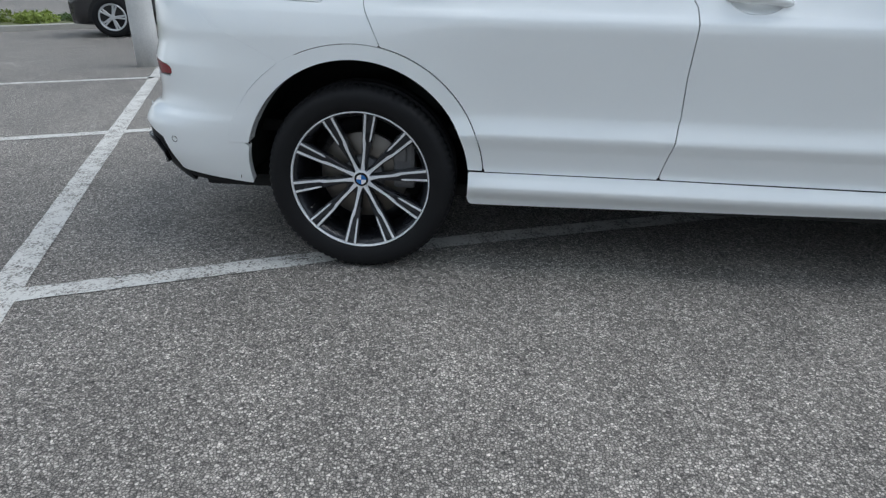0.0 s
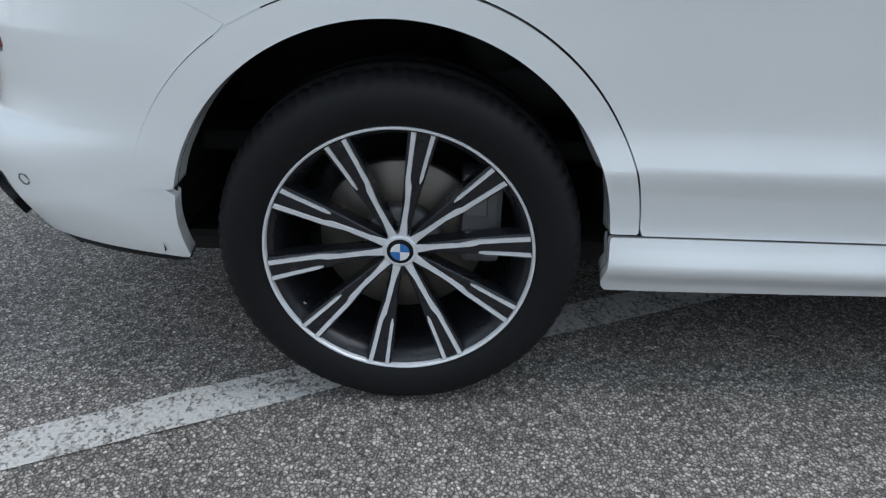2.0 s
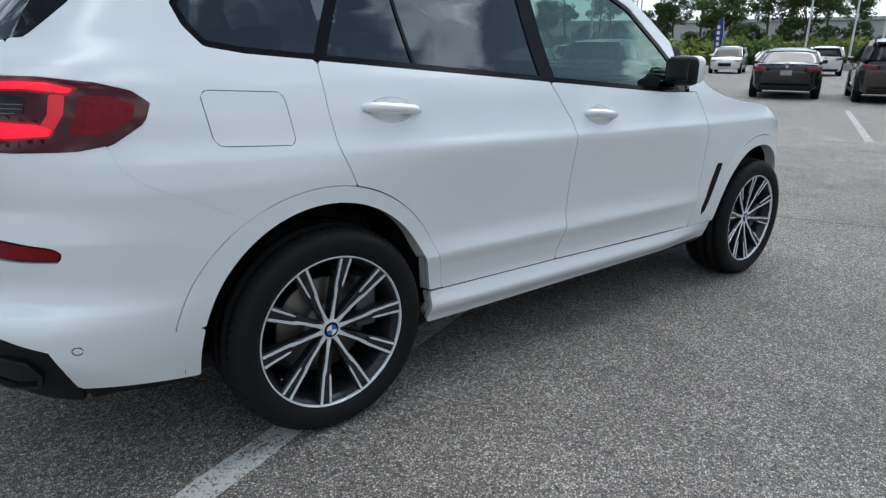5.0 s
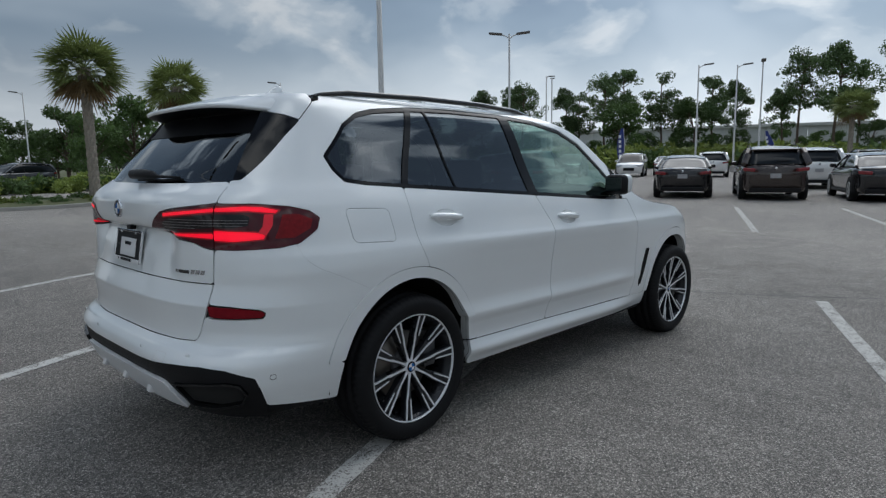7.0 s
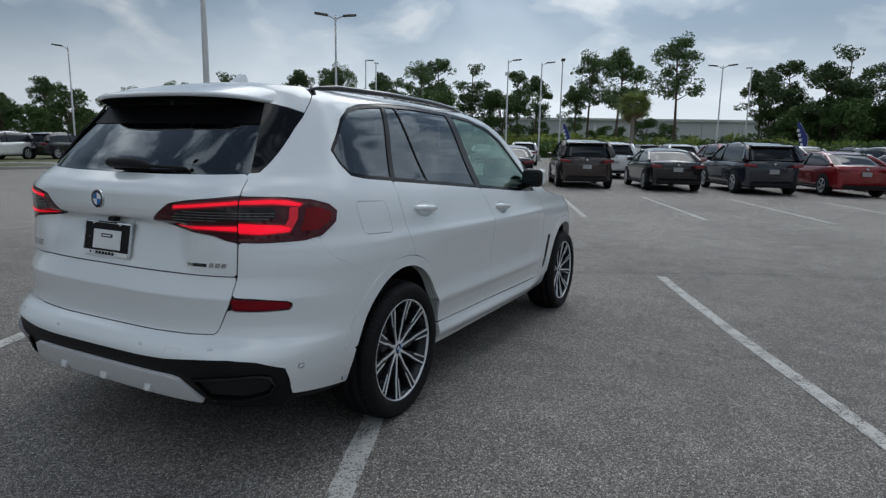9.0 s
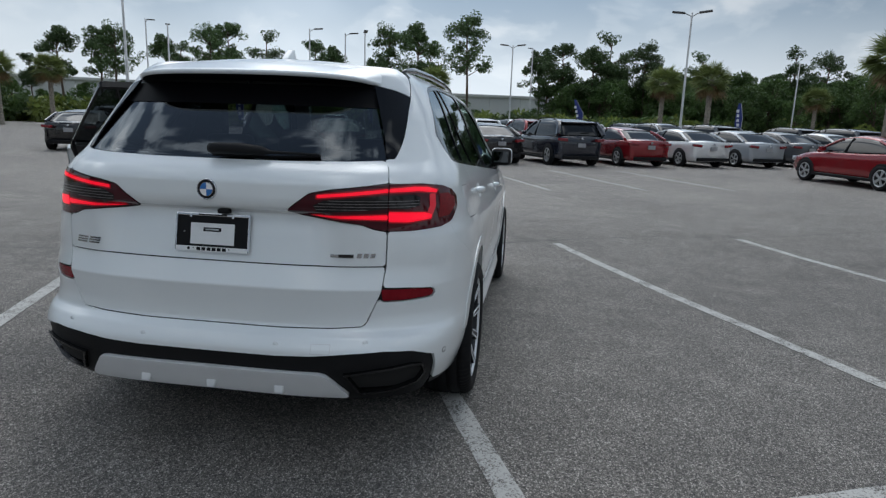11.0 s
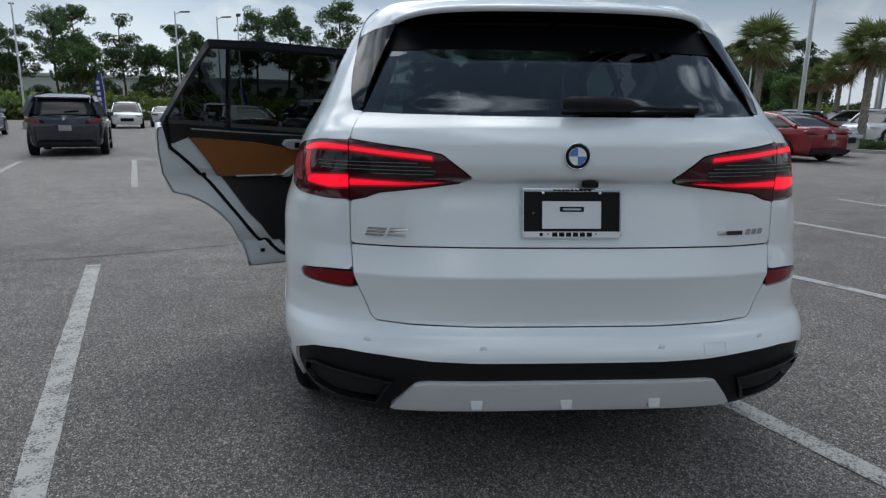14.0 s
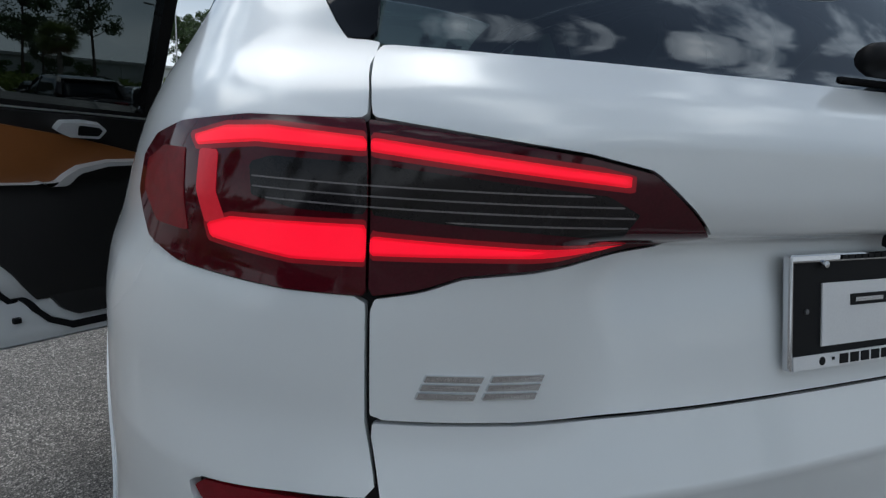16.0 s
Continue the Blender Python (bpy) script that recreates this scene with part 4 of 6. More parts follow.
    part("hub_face", lathe([(0.026, -0.0845), (0.031, -0.086), (0.035, -0.084), (0.0375, -0.076), (0.038, -0.05)], 40), MACHINED, w, "bright hub ring", True)
    part("hub_cap", lathe([(0.0, -0.087), (0.024, -0.087), (0.0275, -0.0855), (0.0285, -0.080)], 40), INK, w, "black cap ring", True)
    for k in range(4):
        b = bmesh.new()
        c = b.verts.new((0, -0.0882, 0))
        arc = [b.verts.new((0.0195 * math.cos(math.pi / 2 * (k + i / 8)), -0.0882, 0.0195 * math.sin(math.pi / 2 * (k + i / 8)))) for i in range(9)]
        for u, v in zip(arc, arc[1:]):
            b.faces.new((c, u, v))
        part("cap_field", b, WHITE if k % 2 else BLUE, w)
    part("brake_disc", lathe([(0.085, -0.02), (0.172, -0.02), (0.175, -0.016), (0.175, 0.004), (0.172, 0.008), (0.085, 0.008)], 64), DISC, w, "worn grey brake disc", True)
    part("hub_bell", lathe([(0.0, -0.045), (0.075, -0.045), (0.082, -0.04), (0.085, -0.01), (0.085, 0.02)], 40), CASTING, w, smooth=True)
    b = block((0.085, 0.075, 0.20), (0.165, -0.012, 0.06), 0.014)
    block((0.05, 0.03, 0.06), (0.15, -0.05, 0.10), 0.008, bm=b), block((0.05, 0.03, 0.06), (0.155, -0.05, 0.01), 0.008, bm=b)
    part("brake_caliper", b, CASTING, w, "grey brake caliper")
    b = tube([(-0.195, -0.085, -0.115), (-0.20, -0.105, -0.12)], 0.004, 8)
    part("valve", b, CHROME, w)
    return w


def badge(car):
    """The round badge on the tailgate."""
    z, r = 1.150, 0.041
    n = Vector((-1, 0, 0.02)).normalized()
    m = Matrix.Translation((float(rear_mid(z)) - 0.004, 0, z)) @ n.to_track_quat("-Y", "Z").to_matrix().to_4x4()
    b = lathe([(0, -0.004), (0.028, -0.004), (r - 0.003, -0.003), (r - 0.002, 0.006)], 48)
    ring = part("badge", b, INK, car, "round black badge with blue and white fields", True)
    ring.matrix_basis = m
    part("badge_rim", lathe([(r - 0.003, -0.004), (r - 0.001, -0.006), (r + 0.001, -0.004), (r + 0.001, 0.006)], 48), CHROME, ring, smooth=True)
    part("badge_rim", lathe([(0.0265, -0.004), (0.0275, -0.0055), (0.0285, -0.004)], 48), CHROME, ring, smooth=True)
    for k in range(4):
        b = bmesh.new()
        c = b.verts.new((0, -0.0052, 0))
        arc = [b.verts.new((0.0265 * math.cos(math.pi / 2 * (k + i / 8)), -0.0052, 0.0265 * math.sin(math.pi / 2 * (k + i / 8)))) for i in range(9)]
        for u, v in zip(arc, arc[1:]):
            b.faces.new((c, u, v))
        part("badge_field", b, BLUE if k % 2 else WHITE, ring)


def number_plate(car):
    """Dealer's frame with a paper plate; its writing stands as bars."""
    m = Matrix.Translation((-0.945, 0.0, 0.967)) @ Matrix.Rotation(radians(-90), 4, "Z") @ Matrix.Rotation(radians(-9), 4, "X")
    base = part("number_plate", block((0.316, 0.006, 0.150), (0, 0, 0), 0.003), INK, car, "black plate panel in a chrome dealer frame")
    base.matrix_basis = m
    b = bmesh.new()
    for size, at in (((0.322, 0.012, 0.020), (0, -0.002, -0.069)), ((0.322, 0.012, 0.012), (0, -0.002, 0.073)), ((0.007, 0.012, 0.155), (-0.159, -0.002, 0)), ((0.007, 0.012, 0.155), (0.159, -0.002, 0))):
        block(size, at, 0.003, bm=b)
    part("plate_frame", b, CHROME, base, "chrome plate frame")
    part("plate_lip", block((0.312, 0.002, 0.0195), (0, -0.0085, -0.069)), WHITE, base, "white lettering strip")
    part("paper_plate", block((0.192, 0.003, 0.088), (0, -0.0045, -0.006), 0.001), WHITE, base, "blank white paper plate")
    part("print_bar", block((0.078, 0.002, 0.016), (0, -0.0062, 0.012)), INK, base)
    part("print_bar", block((0.060, 0.002, 0.006), (0, -0.0074, 0.012)), CHROME, base)
    for i in range(6):
        part("print_bar", block((0.017, 0.002, 0.0135), (-0.056 + 0.0225 * i, -0.0098, -0.069)), INK, base)
    for x in (-0.078, 0.078):
        part("print_dot", block((0.004, 0.002, 0.004), (x, -0.0098, -0.067)), INK, base)
    part("print_dot", lathe([(0, -0.0102), (0.006, -0.010), (0.0065, -0.008)], 16), INK, base).location = (-0.10, 0, -0.069)
    for i in range(9):
        part("print_bar", block((0.011, 0.002, 0.006), (-0.056 + 0.014 * i, -0.0088, 0.073)), INK, base)
    for x in (-0.095, 0.09):
        part("plate_screw", lathe([(0, -0.012), (0.005, -0.011), (0.006, -0.006)], 12), CHROME, base).location = (x, 0, 0.064)
    part("plate_screw", lathe([(0, -0.006), (0.0035, -0.0055), (0.004, -0.002)], 12), CASTING, base).location = (-0.125, 0, 0.0)


def lettering(car):
    """Model badges as plain chrome shapes of their size."""
    def piece(y0, y1, z0, z1, lean, material, name):
        vs, fs = [], []
        for lift in (0.0, 0.004):
            for y, z in ((y0, z0), (y1, z0), (y1 + lean, z1), (y0 + lean, z1)):
                p = Y(y, z)
                s = skin(*p)
                vs.append((s[0] - lift, s[1], s[2]))
        fs = [(4, 5, 6, 7), (0, 1, 5, 4), (1, 2, 6, 5), (2, 3, 7, 6), (3, 0, 4, 7)]
        link(name, vs, fs, material, car, "", False)
    for k in range(3):
        lo, lean = 0.885 + 0.0105 * k, -0.003
        piece(0.668 - 0.004 * k, 0.606 - 0.004 * k, lo, lo + 0.0075, lean, CHROME, "model_badge")
        piece(0.596 - 0.004 * k, 0.536 - 0.004 * k, lo + 0.001, lo + 0.0085, lean, CHROME, "model_badge")
    piece(-0.500, -0.530, 0.893, 0.905, 0.0, CHROME, "model_badge")
    piece(-0.532, -0.592, 0.892, 0.906, 0.0, GLOSS_BLACK, "model_badge")
    for k in range(3):
        piece(-0.604 - 0.026 * k, -0.622 - 0.026 * k, 0.892, 0.910, -0.004, CHROME, "model_badge")


def spoiler(car):
    """The roof's overhanging tail: white on top, black below."""
    ns, nt = 15, 41
    zc = curve([0, 0.5, 1], [1.736, 1.702, 1.648])
    def top(s, t):
        a = abs(t)
        lip = -0.690 + 0.20 * a ** 6
        return (-0.312 + s * (lip + 0.312), t * (0.648 * (1 - s) + 0.588 * s), float(zc(s)) - (0.050 * (1 - s) + 0.016 * s) * a ** 2.2 - 0.012 * a ** 12)
    vs = [top(i / (ns - 1), -1 + 2 * j / (nt - 1)) for i in range(ns) for j in range(nt)]
    fs = [(i * nt + j, (i + 1) * nt + j, (i + 1) * nt + j + 1, i * nt + j + 1) for i in range(ns - 1) for j in range(nt - 1)]
    rim = [i * nt for i in range(ns)] + [(ns - 1) * nt + j for j in range(1, nt)] + [i * nt + nt - 1 for i in range(ns - 2, -1, -1)]
    rows = [rim]
    for out, dz in ((0.005, -0.005), (0.004, -0.014), (-0.006, -0.020)):
        n0 = len(vs)
        for e in rim:
            x, y, z = vs[e]
            d = Vector((min(0.0, (x + 0.45) * 2.2), y, 0)).normalized()
            vs.append((x + d.x * out, y + d.y * out, z + dz))
        rows.append(list(range(n0, n0 + len(rim))))
    for a, b in zip(rows, rows[1:]):
        fs += [(a[k], b[k], b[k + 1], a[k + 1]) for k in range(len(rim) - 1)]
    sp = link("roof_spoiler", vs, fs, PAINT, car, "white roof spoiler with a black underside")
    low = [vs[k] for k in rows[-1]]
    uv = list(low)
    for fwd, inn, dz in ((0.03, 0.985, -0.006), (0.12, 0.955, -0.020), (0.24, 0.93, -0.024)):
        uv += [(x + fwd * min(1, max(0.0, -(x + 0.36) * 6)), y * inn, z + dz) for x, y, z in low]
    m = len(low)
    uf = [(k * m + q, k * m + q + 1, (k + 1) * m + q + 1, (k + 1) * m + q) for k in range(3) for q in range(m - 1)]
    link("spoiler_underside", uv, uf, FLAT_BLACK, sp, "black spoiler underside")
    for flip in (False, True):
        panel("spoiler_side", SPOIL_SIDE, -0.9, 0.0, 1.54, 1.72, 0.008, PAINT, sp, 0.0, 0.012, flip=flip)
        seam = [on_skin(x, z, 0.0004) for x, z in ((-0.316, 1.685), (-0.322, 1.665), (-0.333, 1.650), (-0.36, 1.624), (-0.40, 1.585), (-0.419, 1.566))]
        part("spoiler_joint", tube([(v.x, -v.y if flip else v.y, v.z) for v in seam], 0.0022, 6), INK, sp, "dark joint between roof and spoiler")


def hardware(car):
    for flip in (1, -1):
        b = tube([(-0.345, -0.636 * flip, 1.674), (-0.25, -0.646 * flip, 1.698), (-0.1, -0.655 * flip, 1.714), (0.4, -0.660 * flip, 1.730), (0.9, -0.656 * flip, 1.732), (1.25, -0.648 * flip, 1.720), (1.42, -0.640 * flip, 1.692), (1.48, -0.636 * flip, 1.675)],
                 [0.002, 0.008, 0.012, 0.012, 0.012, 0.012, 0.010, 0.006], 10, flat=1.3)
        part("roof_rail", b, GLOSS_BLACK, car, "gloss black roof rail", True)
        # mirror
        m = part("door_mirror", block((0.10, 0.165, 0.140), (1.990, -1.005 * flip, 1.240), 0.048, 5), TRIM, car, "black door mirror with a white cap", True)
        part("mirror_cap", block((0.085, 0.174, 0.132), (2.022, -1.007 * flip, 1.246), 0.042, 5), PAINT, m, "white mirror cap", True)
        part("mirror_glass", block((0.006, 0.122, 0.092), (1.939, -1.005 * flip, 1.241), 0.002), MIRROR, m)
        part("mirror_foot", block((0.07, 0.11, 0.03), (2.01, -0.935 * flip, 1.175), 0.012), GLOSS_BLACK, m)
        # handles
        for x0, x1, z0, z1 in ((0.160, 0.385, 1.104, 1.090), (1.275, 1.490, 1.055, 1.040)):
            if flip < 0 and x0 < 1:
                continue
            pts = []
            for t, up in ((0, 0.0), (0.12, 0.010), (0.3, 0.018), (0.7, 0.018), (0.88, 0.012), (1, 0.0)):
                v = on_skin(x0 + t * (x1 - x0), z0 + t * (z1 - z0), up)
                pts.append((v.x, v.y * flip, v.z))
            part("door_handle", tube(pts, [0.012, 0.021, 0.022, 0.022, 0.021, 0.012], 14, flat=0.8), PAINT, car, "white pull handle", True)
            cup = CUPS[0 if x0 < 1 else 1]
            panel("handle_cup", cup, X((x0 + x1) / 2 - 0.15, 1)[0], X((x0 + x1) / 2 + 0.15, 1)[0], z1 - 0.06, z0 + 0.06, 0.006, PAINT, car, 0.0, 0.002, gap=-0.001, flip=flip < 0, rise=lambda p, z, f=cup: -0.0145 * np.sqrt(np.clip(-f(p, z) / 0.03, 0, 1)))
    fin = prism([(-0.20, 1.735), (-0.17, 1.762), (-0.105, 1.808), (-0.085, 1.809), (-0.07, 1.780), (-0.045, 1.728)], -0.018, 0.018, bevel=0.007)
    part("roof_antenna", fin, PAINT, car, "white fin antenna", True)
    # wiper
    b = tube([(-0.905, 0.030, 1.312), (-0.905, 0.01, 1.312), (-0.897, -0.10, 1.313), (-0.888, -0.19, 1.308), (-0.880, -0.23, 1.303), (-0.862, -0.43, 1.300)], [0.016, 0.024, 0.025, 0.020, 0.007, 0.005], 10)
    part("rear_wiper", b, TRIM, car, "black rear wiper arm", True)
    part("wiper_blade", tube([(-0.872, 0.03, 1.284), (-0.873, -0.2, 1.284), (-0.850, -0.43, 1.292)], 0.006, 6), INK, car)
    # reversing camera under the ledge, parking sensors, tow cover
    part("camera_pod", block((0.03, 0.05, 0.02), (-0.948, -0.055, 1.060), 0.006), INK, car, "small black camera pod")
    for y, z in ((0.285, 0.535), (-0.30, 0.535), (0.66, 0.552), (-0.66, 0.552)):
        s = skin(*Y(y, z))
        o = part("parking_sensor", lathe([(0.0, -0.0015), (0.0095, -0.0015), (0.0105, 0.0)], 20), PAINT, car, smooth=True)
        o.matrix_basis = Matrix.Translation(s) @ Matrix.Rotation(radians(-90 + 45 * (abs(y) > 0.5) * (1 if y < 0 else -1) * 0.5), 4, "Z")
        r = part("sensor_ring", lathe([(0.0105, -0.001), (0.0112, -0.0018), (0.0120, -0.001)], 20), SATIN, o, smooth=True)
    for flip in (False, True):
        panel("parking_sensor", less(oval(-0.735, 0.475, 0.014, 0.013), oval(-0.735, 0.475, 0.011, 0.010)), X(-0.80, 0.47)[0], X(-0.68, 0.47)[0], 0.44, 0.51, 0.003, CASTING, car, 0.0015, 0.002, gap=0.0, flip=flip)
    f = ys([(-0.445, 0.545), (-0.525, 0.547), (-0.525, 0.508), (-0.445, 0.506)])
    panel("tow_cover", less(f, grow(f, -0.0025)), -1.3, -0.8, 0.49, 0.56, 0.0025, SATIN, car, 0.001, 0.001, gap=0.0)
    for y in (-0.30, 0.0, 0.30):
        s = skin(*Y(y, 0.34))
        b = prism([(-0.030, 0.045), (0.030, 0.045), (0.018, -0.035), (-0.018, -0.035)], -0.014, 0.012, bevel=0.006)
        o = part("diffuser_fin", b, SATIN, car, "pale fin on the diffuser", True)
        o.matrix_basis = Matrix.Translation((s[0] + 0.006, y, 0.345)) @ Matrix.Rotation(radians(-90), 4, "Z") @ Matrix.Rotation(radians(-18), 4, "X")


def open_door(car):
    """The far rear door, swung wide open, with its trim."""
    hinge = Matrix.Translation((1.15, 0.92, 0)) @ Matrix.Rotation(radians(DOOR_SWING), 4, "Z") @ Matrix.Translation((-1.15, -0.92, 0))
    door = panel("rear_door", REAR_DOOR, 0.1, 1.35, 0.40, 1.27, 0.014, PAINT, car, 0, 0.055, flip=True, label="open white rear door with black and tan trim")
    door.matrix_basis = hinge
    k = dict(flip=True, parent=door)
    panel("inner_skin", less(grow(REAR_DOOR, -0.006), lambda p, z: 9 + 0 * p), 0.1, 1.35, 0.40, 1.27, 0.02, material=PAINT, off=-0.055, depth=0.002, **k)
    seal = [(0.075, 1.30), (0.095, 1.13), (0.25, 0.99), (0.504, 0.645), (0.69, 0.463), (0.76, 0.438), (1.08, 0.438)]
    panel("door_seal", trace(seal, 0.009), 0.1, 1.35, 0.40, 1.32, 0.007, material=INK, off=-0.062, depth=-0.006, gap=0, label="black rubber seal", **k)
    foot = xs([(0.052, 1.27), (0.20, 1.27), (0.192, 1.19), (0.12, 1.155), (0.082, 1.15)])
    panel("frame_foot", foot, 0.1, 0.4, 1.12, 1.30, 0.010, material=LEATHER, off=-0.060, depth=-0.006, gap=0, label="black foot of the window frame", **k)
    lining = xs([(0.165, 1.262), (0.188, 1.192), (0.36, 0.960), (0.515, 0.722), (0.735, 0.485), (0.78, 0.462), (1.09, 0.462), (1.12, 0.60), (1.125, 1.0), (1.06, 1.20), (1.02, 1.262)])
    panel("door_trim", both(grow(REAR_DOOR, -0.004), lining), 0.1, 1.35, 0.40, 1.27, 0.014, material=LEATHER, off=-0.072, depth=-0.018, label="black leather door trim", **k)
    tan = xs([(0.10, 1.208), (0.19, 1.198), (0.55, 1.165), (0.75, 1.128), (1.05, 1.060), (1.05, 1.035), (0.90, 1.035), (0.813, 1.022), (0.72, 0.962), (0.672, 0.945), (0.24, 0.952)])
    panel("door_insert", both(tan, grow(lining, -0.003)), 0.1, 1.35, 0.9, 1.23, 0.012, material=TAN, off=-0.080, depth=-0.010, label="tan leather insert", **k)
    strip = xs([(0.44, 0.966), (0.66, 0.957), (0.71, 0.975), (0.80, 1.030), (0.90, 1.048), (1.05, 1.050), (1.05, 1.035), (0.90, 1.030), (0.813, 1.010), (0.72, 0.948), (0.672, 0.930), (0.46, 0.944)])
    panel("armrest", strip, 0.3, 1.3, 0.9, 1.1, 0.006, material=SATIN, off=-0.108, depth=-0.03, label="pale armrest edge", **k)
    pull = xs([(0.735, 1.182), (0.80, 1.186), (0.862, 1.178), (0.885, 1.155), (0.862, 1.120), (0.765, 1.124), (0.715, 1.150)])
    panel("inner_handle", pull, 0.7, 1.1, 1.0, 1.2, 0.006, material=MACHINED, off=-0.104, depth=-0.03, label="bright metal inner handle", **k)
    # flat black patch on the handle, painting its hollow dark
    panel("handle_recess", both(grow(pull, -0.011), lambda p, z: 0.885 - p), 0.7, 1.1, 1.0, 1.2, 0.005, material=INK, off=-0.106, depth=0, **k)
    fr = less(REAR_APERTURE, either(PANE_LIST[1][1], PANE_LIST[2][1]))
    panel("window_frame", fr, 0.05, 1.3, 1.14, 1.70, 0.010, material=FIN_BLACK, off=-0.002, depth=0.05, label="black window frame", **k)
    panel("window_frame", fr, 0.05, 1.3, 1.14, 1.70, 0.010, material=LEATHER, off=-0.052, depth=0.0, label="black inner window frame", **k)
    for i in (1, 2):
        panel("door_glass", PANE_LIST[i][1], 0.05, 1.3, 1.14, 1.70, 0.014, material=DOOR_GLASS, off=-0.02, depth=0.003, gap=-0.003, label="dark tinted door glass", **k)
    pts = [on_skin(0.16 + 0.225 * t, 1.104 - 0.014 * t, up) for t, up in ((0, 0.004), (0.12, 0.026), (0.3, 0.036), (0.7, 0.037), (0.88, 0.028), (1, 0.004))]
    part("door_handle", tube([(v.x, -v.y, v.z) for v in pts], [0.010, 0.017, 0.017, 0.017, 0.017, 0.010], 12), PAINT, door, smooth=True)
    for x, z in ((0.275, 0.985), (0.59, 0.478)):
        v = on_skin(x, z, -0.062)
        part("buffer", block((0.025, 0.02, 0.02), (v.x, -v.y, v.z), 0.005), INK, door)


def cabin(car):
    b = bmesh.new()
    block((4.3, 1.60, 0.06), (1.45, 0, 0.27), 0.02, bm=b), block((2.7, 1.5, 0.05), (0.9, 0, 0.50), 0.01, bm=b)
    part("underbody", b, INNER, car, "black underbody")
    for x, y in ((1.15, -0.40), (1.15, 0.40), (0.15, -0.42), (0.15, 0.0), (0.15, 0.42)):
        b = block((0.16, 0.50 if x > 1 else 0.40, 0.60), (x, y, 0.90), 0.05, 3, Matrix.Rotation(radians(-14), 4, "Y"))
        block((0.50, 0.50 if x > 1 else 0.40, 0.16), (x + 0.24, y, 0.60), 0.05, 3, bm=b)
        block((0.10, 0.26, 0.19), (x - 0.10, y, 1.31 if x > 1 else 1.27), 0.04, 3, bm=b)
        part("seat", b, LEATHER, car, "black leather seat", True)
    part("dashboard", block((0.5, 1.5, 0.28), (2.15, 0, 0.98), 0.08, 3), LEATHER, car, smooth=True)
    part("steering_wheel", lathe([(0.17, -0.012), (0.182, 0.0), (0.17, 0.012), (0.158, 0.0), (0.17, -0.012)], 32, axis="z"), LEATHER, car, smooth=True).matrix_basis = pose(1.83, 0.40, 1.0, 0, 65, 0)
    part("parcel_blind", block((0.45, 1.15, 0.02), (-0.42, 0, 1.14), 0.005), LEATHER, car)
    for x in (0.0, 2.975):
        for flip in (1, -1):
            b = bmesh.new()
            for i in range(25):
                a = radians(-4 + 188 * i / 24)
                for y in (-0.975 if x < 1 else -0.90, -0.50):
                    b.verts.new((x + 0.470 * math.cos(a), y * flip, 0.365 + 0.480 * math.sin(a)))
            b.verts.ensure_lookup_table()
            for i in range(24):
                b.faces.new((b.verts[2 * i], b.verts[2 * i + 1], b.verts[2 * i + 3], b.verts[2 * i + 2]))
            b.faces.new([b.verts[2 * i + 1] for i in range(25)])
            part("wheel_well", b, INNER, car, "black wheel well liner")


def white_car():
    car = new("sport_utility_vehicle")
    tagged(car, "white sport utility vehicle with its far rear door open", "car")
    car_skin(car, GLASS_DARK, GLASS_LIGHT)
    open_door(car)
    spoiler(car), hardware(car), badge(car), number_plate(car), lettering(car), cabin(car)
    w = wheel_parts()
    w.parent = car
    w.matrix_basis = pose(0.021, -0.899, 0.3545)
    for x, y, turn in ((2.989, -0.885, 0), (0.021, 0.899, 180), (2.989, 0.885, 180)):
        o = copy_thing(w, pose(x, y, 0.3545, 0, 0 if x < 1 else 20, turn))
        o.parent = car
    return car


# ---- the lot: its ground, lines, kerbs ----
DOOR_SWING = -58
LOT, RUN, ROW = Vector((-1.2, -1.36, 0)), Vector((0.924, 0.383, 0)), Vector((-0.383, 0.924, 0))
fall = curve([-900, -2, 0, 1.5, 3.0, 4.6, 7.0, 12.0, 900], [0.0, 0.0, 0.001, -0.032, -0.073, -0.090, -0.06, 0.0, 0.0])


def spot(s, o, z=0.0):
    """A place of the lot: s along the stalls, o across them to the left."""
    v = LOT + RUN * s + ROW * o
    return Vector((v.x, v.y, z + float(fall(v.x))))


def sheet():
    xs_ = [-900, -60, -20, -6, -3] + [-2 + 0.5 * i for i in range(33)] + [16, 20, 40, 100, 900]
    ys_ = [-900, -60, -20, -10, -5, 0, 5, 10, 20, 60, 900]
    vs = [(x, y, float(fall(x))) for x in xs_ for y in ys_]
    n = len(ys_)
    fs = [(i * n + j, (i + 1) * n + j, (i + 1) * n + j + 1, i * n + j + 1) for i in range(len(xs_) - 1) for j in range(n - 1)]
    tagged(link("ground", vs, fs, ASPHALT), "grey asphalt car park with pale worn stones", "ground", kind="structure")


